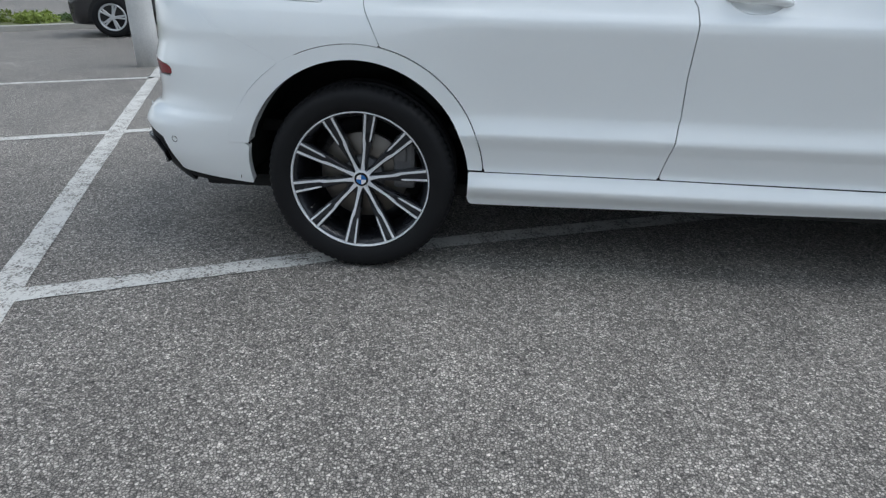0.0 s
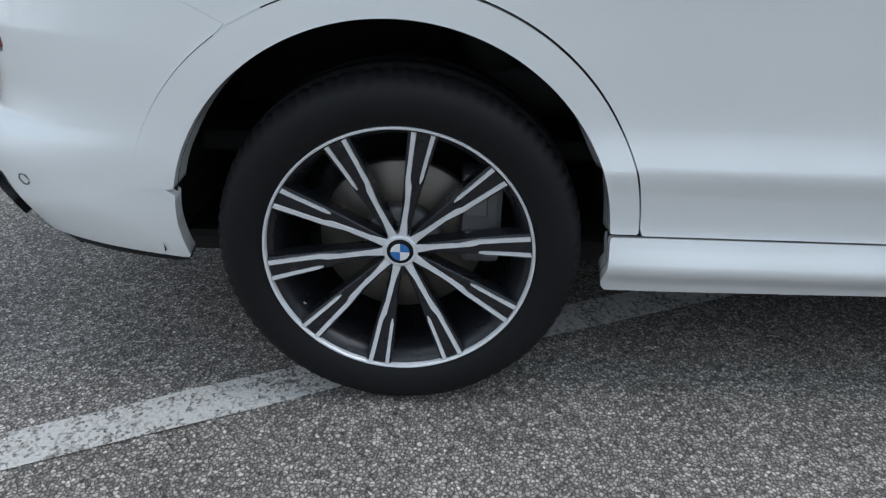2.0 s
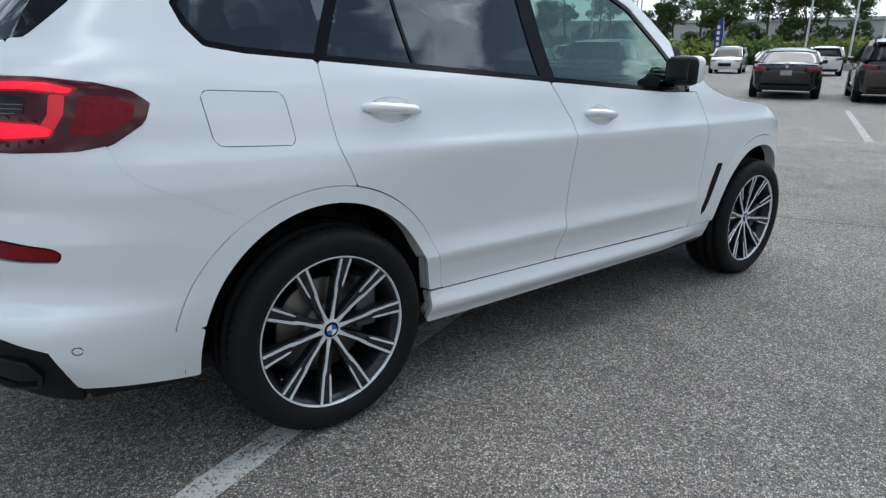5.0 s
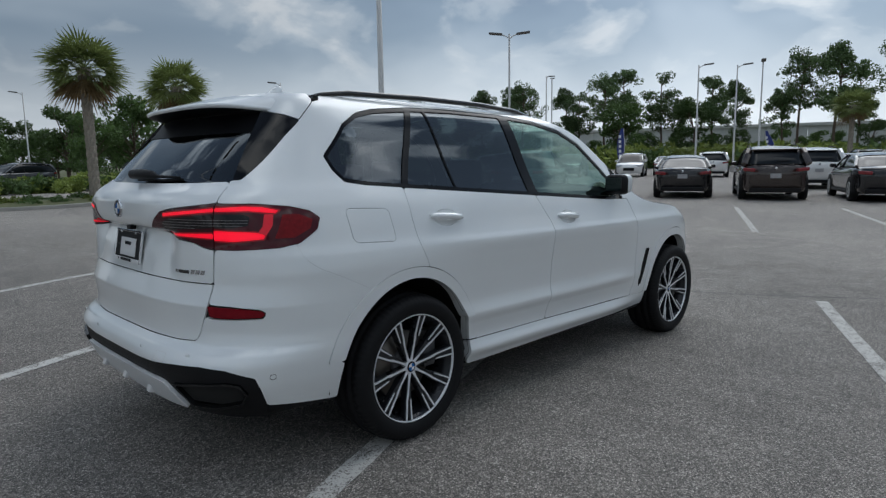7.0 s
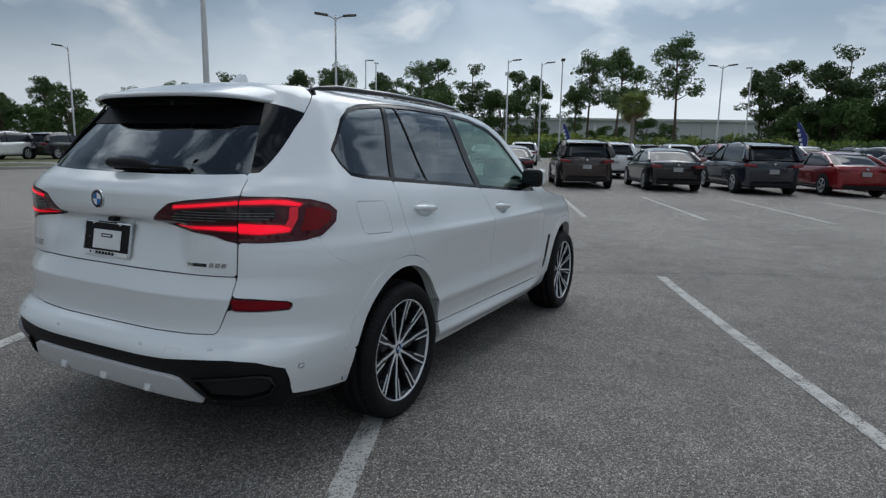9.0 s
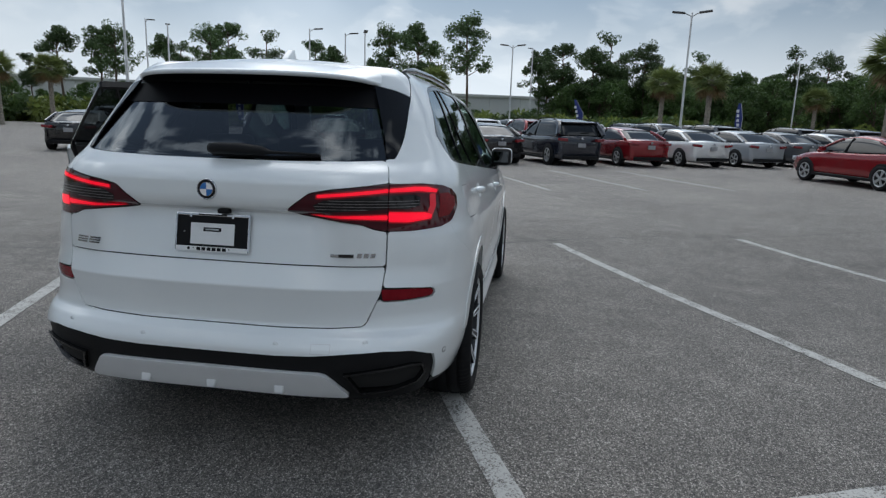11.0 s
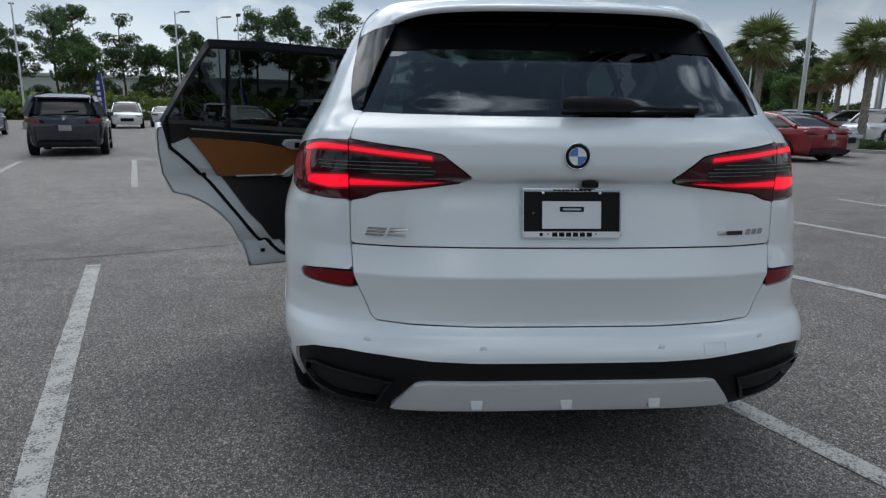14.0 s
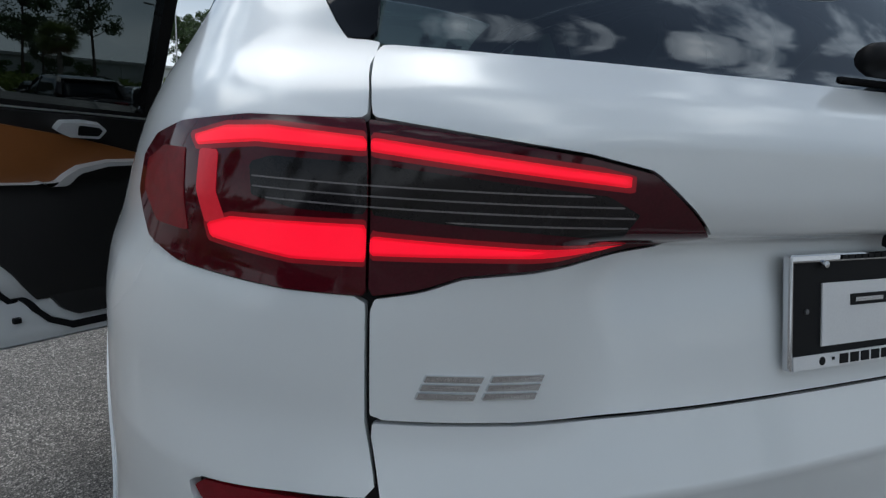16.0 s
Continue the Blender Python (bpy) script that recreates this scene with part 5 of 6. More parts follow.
def stripe(s0, o0, s1, o1, wide=0.115):
    """One painted line, a few millimetres proud of the asphalt, with broken edges."""
    a, b = spot(s0, o0), spot(s1, o1)
    n = max(2, int((b - a).length / 0.12))
    d = (b - a).normalized()
    q = Vector((-d.y, d.x, 0)) * wide / 2
    rnd = random.Random(int(s0 * 77 + o0 * 31 + s1))
    vs = []
    for i in range(n + 1):
        p = a.lerp(b, i / n)
        for k in (-1, 1):
            e = p + q * k * (1 + rnd.uniform(-0.05, 0.05))
            vs.append((e.x, e.y, float(fall(e.x)) + 0.004))
    fs = [(2 * i, 2 * i + 2, 2 * i + 3, 2 * i + 1) for i in range(n)]
    tagged(link("parking_line", vs, fs, LINE, None, "", False), "worn white parking line on asphalt", "line", "parking lines", "structure")


sheet()
stripe(-0.1, 7.4, -0.1, -21.0, 0.125)
for o in (5.82, 2.84, 0.0, -2.65, -5.50, -8.2, -10.9, -13.6, -16.3, -19.0):
    stripe(-0.04 if o < 5 else 0.3, o, 5.40 if o > 1 else 5.68, o)
for o in (5.0, 2.5, 0.0, -2.49, -4.96, -7.45, -9.9):
    stripe(11.3, o, 17.2, o)
stripe(-0.1, 5.82, -5.0, 5.82), stripe(-0.16, 2.84, -5.2, 2.84), stripe(-0.16, 0.0, -5.2, 0.0)

# a sealed joint across the low line of the paving
JOINT = mat("bitumen_joint", (0.035, 0.035, 0.036), 0.6, 0, 0.3, 10, 200)
vs = []
for i in range(60):
    p = LOT + RUN * (5.9 + 0.10 * math.sin(i * 0.7)) + ROW * (-14 + 0.5 * i)
    for k in (-0.012, 0.012):
        e = p + RUN * k
        vs.append((e.x, e.y, float(fall(e.x)) + 0.003))
tagged(link("paving_joint", vs, [(2 * i, 2 * i + 1, 2 * i + 3, 2 * i + 2) for i in range(59)], JOINT, None, "", False), "dark sealed joint across the asphalt", "joint", kind="structure")

car = white_car()
car.matrix_basis = Matrix.Translation((-0.0216, -0.0026, 0.0122)) @ Matrix.Rotation(radians(1.43), 4, "Y")

# ---- green things ----
BARK = mat("pine_bark", (0.13, 0.095, 0.07), 0.9, 0, 0.35, 3, 30, 0.6)
PALM_BARK = mat("palm_bark", (0.30, 0.265, 0.22), 0.9, 0, 0.35, 6, 40, 0.6)
NEEDLE = leafy("pine_needles", (0.090, 0.143, 0.055), 0.5, 0.5, 3, 0.25)
LEAF = leafy("broad_leaves", (0.084, 0.143, 0.041), 0.5, 0.7, 4, 0.3)
FROND = leafy("palm_fronds", (0.19, 0.235, 0.075), 0.45, 2, 9, 0.15)
DRY = mat("dry_fronds", (0.20, 0.13, 0.06), 0.8, 0, 0.4, 3, 9)
GRASS = mat("grass", (0.105, 0.115, 0.045), 0.85, 0, 0.4, 0.8, 40, 0.5)
KERB = mat("kerb_concrete", (0.36, 0.35, 0.32), 0.85, 0, 0.25, 2.0, 90, 0.4)
POLE = mat("pole_paint", (0.58, 0.58, 0.57), 0.5, 0.1, 0.15, 2, 60)
LAMP_HEAD = mat("lamp_housing", (0.12, 0.115, 0.11), 0.5, 0.3, 0.2, 4, 60)


def leaves(rng, blobs, count, size):
    """Many small leaf quads gathered in clumps; blobs are (centre, radii)."""
    vs, fs = [], []
    for (cx, cy, cz), (rx, ry, rz) in blobs:
        d = rng.normal(size=(count, 3))
        d /= np.linalg.norm(d, axis=1)[:, None]
        r = rng.uniform(0.35, 1.0, (count, 1)) ** 0.6
        c = d * r * (rx, ry, rz) + (cx, cy, cz)
        a = rng.normal(size=(count, 3))
        a /= np.linalg.norm(a, axis=1)[:, None]
        b = np.cross(a, rng.normal(size=(count, 3)))
        b /= np.linalg.norm(b, axis=1)[:, None]
        k = rng.uniform(0.6, 1.3, (count, 1)) * size
        n0 = len(vs)
        q = np.stack([c - a * k, c - b * k * 0.45, c + a * k, c + b * k * 0.45], 1).reshape(-1, 3)
        vs += list(q)
        fs += [(n0 + 4 * i, n0 + 4 * i + 1, n0 + 4 * i + 2, n0 + 4 * i + 3) for i in range(count)]
    return vs, fs


def pine(seed, high):
    """A tall bare pine: a clear trunk, rising limbs and rounded, open clumps of needles."""
    rng, rnd = np.random.default_rng(seed), random.Random(seed)
    t = new("pine_tree")
    lean = rnd.uniform(-0.6, 0.6)
    trunk = [(lean * (k / 6) ** 2, 0.2 * math.sin(k + seed), high * 0.93 * k / 6) for k in range(7)]
    b = tube(trunk, [0.24 * (1 - 0.12 * k) for k in range(7)], 8)
    blobs = []
    low = rnd.uniform(0.40, 0.54)
    for i in range(rnd.randint(22, 28)):
        u = rnd.random()
        z = high * (low + (0.97 - low) * u)
        a = 2.4 * i + rnd.uniform(-0.5, 0.5)
        r = high * 0.185 * math.sqrt(max(0.06, 1 - (1.55 * u - 0.62) ** 2)) * rnd.uniform(0.35, 1.0)
        c = (lean * (z / high) ** 2 + r * math.cos(a), r * math.sin(a), z)
        tube([(lean * (z / high) ** 2 * 0.8, 0, z - high * 0.07), (c[0] * 0.6, c[1] * 0.6, z - high * 0.025), c], [0.08, 0.05, 0.02], 5, bm=b)
        s = high * rnd.uniform(0.045, 0.080)
        blobs.append((c, (s * 1.05, s * 1.05, s * 0.92)))
        for _ in range(3):
            blobs.append(((c[0] + rnd.uniform(-s, s) * 1.1, c[1] + rnd.uniform(-s, s) * 1.1, c[2] + rnd.uniform(-0.5, 0.7) * s), (s * 0.72, s * 0.72, s * 0.60)))
    part("trunk", b, BARK, t)
    link("crown", *leaves(rng, blobs, 66, 0.20), NEEDLE, t, "", False)
    return tagged(t, "tall dark green pine with a bare trunk", "tree", "belt of trees round the lot")


def broadleaf(seed, high):
    rng, rnd = np.random.default_rng(seed + 50), random.Random(seed)
    t = new("broadleaf_tree")
    b = tube([(0, 0, 0), (0.1, 0, high * 0.3), (0, 0.1, high * 0.6)], [0.25, 0.18, 0.08], 8)
    blobs = []
    for i in range(22):
        a, z = rnd.uniform(0, 6.28), high * rnd.uniform(0.25, 0.92)
        r = high * 0.30 * math.sqrt(max(0.05, 1 - ((z / high - 0.52) / 0.48) ** 2)) * rnd.uniform(0.3, 1)
        c = (r * math.cos(a), r * math.sin(a), z)
        tube([(0, 0, z * 0.6), c], [0.06, 0.02], 5, bm=b)
        s = high * rnd.uniform(0.08, 0.14)
        blobs.append((c, (s * 1.2, s * 1.2, s * 0.85)))
    part("trunk", b, BARK, t)
    link("crown", *leaves(rng, blobs, 170, 0.24), LEAF, t, "", False)
    return tagged(t, "dense green broadleaf tree", "tree", "belt of trees round the lot")


def palm(seed, high):
    """A cabbage palm: rough trunk, fan fronds, some dead ones below."""
    rnd = random.Random(seed)
    t = new("palm_tree")
    prof = []
    for k in range(41):
        z = high * 0.80 * k / 40
        r = 0.145 + 0.05 * math.exp(-z * 2) + 0.02 * (k % 2)
        prof.append((r + (0.05 if k > 34 else 0), z))
    prof.append((0.0, high * 0.80))
    part("trunk", lathe(prof, 14, axis="z", wave=lambda i, j: 0.035 if (i + j // 2) % 2 else -0.015), PALM_BARK, t)
    for dead in (False, True):
        vs, fs = [], []
        for i in range(64 if not dead else 12):
            a = 2.4 * i + rnd.uniform(-0.2, 0.2)
            up = rnd.uniform(-0.95, -0.75) if dead else math.asin(max(-0.72, min(0.99, -0.55 + 1.45 * i / 63 + rnd.uniform(-0.08, 0.08))))
            lng = rnd.uniform(0.90, 1.18) * high / 6.0
            o = Vector((0, 0, high * 0.80))
            d = Vector((math.cos(a) * math.cos(up), math.sin(a) * math.cos(up), math.sin(up)))
            side = Vector((-math.sin(a), math.cos(a), 0))
            side = Matrix.Rotation(rnd.uniform(-0.7, 0.7), 3, d) @ side
            nrm = side.cross(d)
            hub = o + d * lng * 0.62 - Vector((0, 0, 0.04))
            n0 = len(vs)
            vs += [o + side * 0.02, o - side * 0.02, hub - side * 0.012, hub + side * 0.012]
            fs.append((n0, n0 + 1, n0 + 2, n0 + 3))
            for k in range(15):
                f = -1.25 + 2.5 * k / 14
                q = (d * math.cos(f) + side * math.sin(f)).normalized()
                ll = lng * (0.95 - 0.25 * abs(f) / 1.25) * rnd.uniform(0.85, 1.1)
                mid = hub + q * ll * 0.55 + nrm * 0.05
                tip = hub + q * ll - Vector((0, 0, ll * rnd.uniform(0.05, 0.28)))
                w = q.cross(nrm).normalized() * 0.036 * high / 6
                n0 = len(vs)
                vs += [hub, mid + w, tip, mid - w]
                fs.append((n0, n0 + 1, n0 + 2, n0 + 3))
        link("dead_fronds" if dead else "crown", vs, fs, DRY if dead else FROND, t, "dry brown hanging fronds" if dead else "", False)
    return tagged(t, "cabbage palm with a rough grey-brown trunk", "palm", "palms of the car park")


def shrub(seed, r, material):
    rng, rnd = np.random.default_rng(seed + 900), random.Random(seed)
    blobs = [((rnd.uniform(-r, r), rnd.uniform(-r, r), r * rnd.uniform(0.25, 0.7)), (r * 0.6, r * 0.6, r * 0.45)) for _ in range(9)]
    o = link("shrub", *leaves(rng, blobs, 110, 0.085 * r / 0.6), material, None, "", False)
    return tagged(o, "low leafy green shrub", "shrub", "shrubs round the lot")


def put(maker, places):
    """The first of a kind is moved, the rest are copies."""
    first = maker
    for i, (x, y, turn, k) in enumerate(places):
        m = pose(x, y, float(fall(x)), 0, 0, turn) @ Matrix.Scale(k, 4)
        if i == 0:
            first.matrix_basis = m
        else:
            c = copy_thing(first, Matrix())
            c.matrix_basis = m


def polar(az, d): return (-2.5 + d * math.cos(radians(az)), -1.5 + d * math.sin(radians(az)))


rnd = random.Random(4)
pines = [pine(i, 15.0 + 1.0 * (i % 3)) for i in range(5)]
broads = [broadleaf(i, 9.5) for i in range(4)]
belt_p, belt_b = [[] for _ in pines], [[] for _ in broads]
for i in range(86):
    az = -62 + 124 * (i + rnd.uniform(-0.4, 0.4)) / 85
    far = 88 + 16 * rnd.random() + (12 if az < -10 else 0) + (30 if az > 48 else 0)
    if 1.3 < az < 6.0 or (az > 8 and i % 3 == 0) or -52 < az < -34:
        continue
    x, y = polar(az, far)
    belt_p[i % 5].append((x, y, rnd.uniform(0, 360), rnd.uniform(0.74, 1.04) * (0.76 if az < -8 else 0.84 if az < 1.3 else 1.0 if az < 14 else 0.86) * (0.82 if az > 41 else 1)))
for i in range(96):
    az = -66 + 152 * (i + rnd.uniform(-0.4, 0.4)) / 95
    far = 92 + 14 * rnd.random() + (25 if az > 48 else 0)
    x, y = polar(az, far)
    belt_b[i % 4].append((x, y, rnd.uniform(0, 360), rnd.uniform(0.55, 1.0) * (0.34 if az < -33 else 0.40 if 0 < az < 7 else 0.62 if 7 <= az < 48 else 0.74 if az >= 48 else 1.0)))
for i in range(40):
    x, y = polar(-32 + 0.8 * i + rnd.uniform(-0.5, 0.5), rnd.uniform(84, 100))
    (belt_b[i % 4]).append((x, y, rnd.uniform(0, 360), rnd.uniform(0.6, 0.85)))
for i in range(30):
    x, y = polar(50 + 1.3 * i + rnd.uniform(-0.5, 0.5), rnd.uniform(72, 88))
    belt_b[i % 4].append((x, y, rnd.uniform(0, 360), rnd.uniform(0.42, 0.74)))
for i in range(26):
    x, y = polar(90 + 8.5 * i, rnd.uniform(60, 90))
    (belt_p[i % 5] if i % 2 else belt_b[i % 4]).append((x, y, rnd.uniform(0, 360), rnd.uniform(0.6, 1.0)))
for az, far, k in ((27.5, 86, 0.95), (21.5, 88, 0.9), (45, 70, 0.8), (69, 46, 0.62), (72, 43, 0.5), (74, 50, 0.6)):
    x, y = polar(az, far)
    belt_b[rnd.randrange(4)].append((x, y, rnd.uniform(0, 360), k))
for tree, places in zip(pines + broads, belt_p + belt_b):
    put(tree, places)
put(palm(1, 6.3), [(6.0, 23.6, 0, 1.02), (27.5, -16.5, 70, 0.95), (50.5, -10.9, 140, 1.0), (58.1, 9.0, 20, 1.05)])
put(palm(2, 6.0), [(11.0, 27.1, 0, 1.05), (22.0, -18.0, 50, 0.86), (46.8, -13.6, 200, 1.05), (38.0, 42.0, 10, 0.95), (62.0, -27.0, 90, 0.95)])
put(palm(3, 5.8), [(42.0, 41.5, 0, 1.0), (47.0, 41.0, 80, 1.05), (41.0, -30.0, 30, 1.0), (25.0, 62.0, 10, 1.0), (70.0, -45.0, 0, 1.0), (52.0, -36.0, 0, 1.0)])
yellow = leafy("yellow_green_leaves", (0.224, 0.282, 0.063), 0.45, 0.7, 5, 0.3)
hedge_places = [[], [], []]
for i in range(110):
    az = -50 + 100 * i / 109 + rnd.uniform(-0.3, 0.3)
    x, y = polar(az, rnd.uniform(76, 84) if az > -12 else rnd.uniform(86, 94))
    hedge_places[i % 3].append((x, y, rnd.uniform(0, 360), rnd.uniform(3.2, 4.8)))
for i in range(26):
    x, y = polar(64 + 1.1 * i, rnd.uniform(38, 40))
    hedge_places[i % 2].append((x, y, rnd.uniform(0, 360), rnd.uniform(1.2, 1.6)))
for i in range(14):
    hedge_places[i % 3].append((-12.8 + 0.50 * i + rnd.uniform(-0.2, 0.2), 9.3 + 0.44 * i + rnd.uniform(-0.3, 0.3), rnd.uniform(0, 360), rnd.uniform(0.45, 0.7)))


def island(points, high=0.13):
    """A kerbed island with a planted bed."""
    ring = [Vector((x, y, 0)) for x, y in points]
    mid = sum(ring, Vector()) / len(ring)
    n = len(ring)
    vs, fs = [], []
    for inset, z in ((0, -0.1), (0, high - 0.02), (0.02, high), (0.15, high), (0.16, high - 0.05)):
        for p in ring:
            q = p + (mid - p).normalized() * inset
            vs.append((q.x, q.y, z + float(fall(p.x))))
    for k in range(4):
        fs += [(k * n + i, k * n + (i + 1) % n, (k + 1) * n + (i + 1) % n, (k + 1) * n + i) for i in range(n)]
    tagged(link("kerb", vs, fs, KERB, None, "", False), "pale concrete kerb round a planted island", "kerb", kind="structure")
    bed = [(p + (mid - p).normalized() * 0.14) for p in ring]
    tagged(link("planting_bed", [(p.x, p.y, high - 0.03 + float(fall(p.x))) for p in bed] + [(mid.x, mid.y, high + 0.06)], [(i, (i + 1) % n, n) for i in range(n)], GRASS, None, "", False), "grassy planted bed inside the kerb", "bed", kind="structure")


def oblong(cx, cy, lx, ly, turn, n=28, power=4):
    out = []
    for i in range(n):
        a = 2 * math.pi * i / n
        c, s = math.cos(a), math.sin(a)
        r = (abs(c) ** power + abs(s) ** power) ** (-1 / power)
        x, y = lx * c * r, ly * s * r
        out.append((cx + x * math.cos(turn) - y * math.sin(turn), cy + x * math.sin(turn) + y * math.cos(turn)))
    return out


island(oblong(5.2, 23.6, 6.0, 1.5, radians(14))), island(oblong(19.2, -17.7, 4.2, 1.3, radians(24))), island(oblong(13.5, 28.0, 2.0, 2.0, 0))
island(oblong(-12.0, 11.7, 6.0, 2.4, radians(42)))
for cx, cy, lx, ly, turn, cnt in ((5.2, 23.6, 5.2, 0.9, 14, 26), (19.5, -17.6, 3.8, 0.7, 24, 22)):
    for i in range(cnt):
        u, w = rnd.uniform(-lx, lx), rnd.uniform(-ly, ly)
        a = radians(turn)
        hedge_places[i % 3].append((cx + u * math.cos(a) - w * math.sin(a), cy + u * math.sin(a) + w * math.cos(a), rnd.uniform(0, 360), rnd.uniform(0.45, 0.75)))
for k, (places, m) in enumerate(zip(hedge_places, (LEAF, yellow, yellow))):
    put(shrub(k, 0.6, m), places)
# far lawn beyond the lot
vs = [(*polar(a, d), 0.012 + (d > 60) * 0.02) for a in range(-70, 96, 4) for d in (84 if a > -12 else 92, 240)]
tagged(link("lawn", vs, [(2 * i, 2 * i + 1, 2 * i + 3, 2 * i + 2) for i in range(len(vs) // 2 - 1)], GRASS, None, "", False), "mown green lawn beyond the car park", "lawn", kind="structure")
vs = [(*polar(a, d), 0.010) for a in range(58, 96, 3) for d in (41, 80)]
tagged(link("lawn", vs, [(2 * i, 2 * i + 1, 2 * i + 3, 2 * i + 2) for i in range(len(vs) // 2 - 1)], GRASS, None, "", False), "mown green lawn beyond the car park", "lawn", kind="structure")

# ---- lamps and flags ----
def lamp_pole(high, heads, thick=0.085, foot=True):
    t = new("street_lamp")
    part("pole", tube([(0, 0, 0), (0, 0, 0.5), (0, 0, high)], [thick, thick, thick * 0.62], 10), POLE, t, smooth=True)
    foot and part("base", lathe([(0.0, 0.55), (0.22, 0.55), (0.25, 0.52), (0.25, 0.0)], 20, axis="z"), KERB, t, "round concrete base")
    for k in heads:
        part("arm", tube([(0, 0, high - 0.25), (0.25 * k, 0, high - 0.10), (0.45 * k, 0, high - 0.02)], 0.035, 6), POLE, t)
        b = block((0.78, 0.36, 0.10), (0.80 * k, 0, high + 0.03), 0.03, 2, Matrix.Rotation(radians(-6 * k), 4, "Y"))
        part("lamp_head", b, LAMP_HEAD, t, "dark flat lamp head")
    return tagged(t, "tall pale grey car park lamp post", "lamp post", "car park lamps")


put(lamp_pole(8.6, (1, -1)), [(27.8, 20.3, -52, 1.0), (38.4, -10.0, 75, 0.97), (57.1, 1.6, 90, 0.98)])
put(lamp_pole(9.0, (1,)), [(13.1, 65.1, 160, 0.9), (29.5, 48.0, 140, 0.95), (52.6, 16.2, -60, 0.97), (55.3, 20.5, -60, 1.05), (66.7, -26.8, 0, 0.92), (81.6, 0.2, 20, 1.22), (56.5, 15.5, 200, 1.03), (59.4, 39.8, 0, 1.2), (35.8, 22.8, 30, 0.78), (53.0, -30.0, 60, 0.95), (44.0, -33.0, 20, 0.9)])
put(lamp_pole(12.5, (1, -1), 0.13), [(14.8, 16.6, 20, 1.0), (29.1, -19.8, 60, 1.0)])
put(lamp_pole(9.0, (1, -1), 0.16, False), [(-4.12, 5.00, 0, 1.0)])
FLAG_BLUE = mat("flag_blue", (0.03, 0.05, 0.22), 0.7, 0, 0.2, 3, 60)
FLAG_WHITE = mat("flag_white", (0.75, 0.76, 0.78), 0.7, 0, 0.1, 3, 60)


def feather_flag(x, y, turn, lean):
    t = new("feather_flag")
    part("flag_pole", tube([(0, 0, 0), (0, 0, 2.6), (0.25 * lean, 0, 3.9)], 0.025, 6), POLE, t)
    vs, fs = [], []
    for i in range(13):
        z = 0.9 + 3.0 * i / 12
        c = 0.25 * lean * max(0, (z - 2.6) / 1.3)
        vs += [(c + 0.02, 0.02 * math.sin(i), z), (c + 0.02 + 0.62 * math.sin(math.pi * (0.18 + 0.72 * i / 12)), 0.05 * math.sin(i * 0.9), z)]
    for i in range(12):
        fs.append((2 * i, 2 * i + 1, 2 * i + 3, 2 * i + 2))
    part_ = link("banner", vs, fs, FLAG_BLUE, t)
    for k in range(5):
        part("letter_bar", block((0.22, 0.02, 0.26), (0.33 + 0.04 * k * lean, -0.04, 1.5 + 0.42 * k), 0.01), FLAG_WHITE, t)
        part("letter_bar", block((0.22, 0.02, 0.26), (0.33 + 0.04 * k * lean, 0.08, 1.5 + 0.42 * k), 0.01), FLAG_WHITE, t)
    t.matrix_basis = pose(x, y, 0, 0, 0, turn)
    tagged(t, "blue and white feather flag on a pole", "flag", "feather flags")


feather_flag(49.0, 24.2, 110, 0.4), feather_flag(69.3, 18.1, 110, 2.6), feather_flag(62.0, -5.5, 90, 3.0), feather_flag(60, -20, 90, 1.0)

# ---- parked cars ----
CAR_GLASS = mat("dark_car_glass", (0.012, 0.014, 0.016), 0.05, 0, 0.2, 2, 30, coat=0.0, spread=0.02, spec=0.35)
ALLOY = mat("alloy", (0.50, 0.51, 0.52), 0.35, 0.5, 0.1, 6, 60)
TAIL = mat("tail_lamp_red", (0.20, 0.006, 0.010), 0.15, 0, 0.2, 8, 60, coat=1.0)
PLATE = mat("plate_face", (0.34, 0.34, 0.35), 0.4, 0, 0.15, 10, 80)
HEAD = mat("head_lamp", (0.55, 0.57, 0.60), 0.1, 0.2, 0.2, 8, 60, coat=1.0)
def body_paint(name, c): return mat(name, c, 0.25, 0.25, 0.06, 1.5, 300, coat=1.0, spread=0.04)
BLACKP, GREYP, BROWNP, NAVY = body_paint("black_paint", (0.010, 0.010, 0.012)), body_paint("grey_paint", (0.10, 0.105, 0.115)), body_paint("brown_paint", (0.045, 0.032, 0.028)), body_paint("navy_paint", (0.018, 0.022, 0.035))
REDP, WHITEP, SILVERP, TANP = body_paint("red_paint", (0.27, 0.008, 0.014)), body_paint("white_paint", (0.84, 0.84, 0.84)), body_paint("silver_paint", (0.42, 0.44, 0.47)), body_paint("sand_paint", (0.35, 0.31, 0.25))
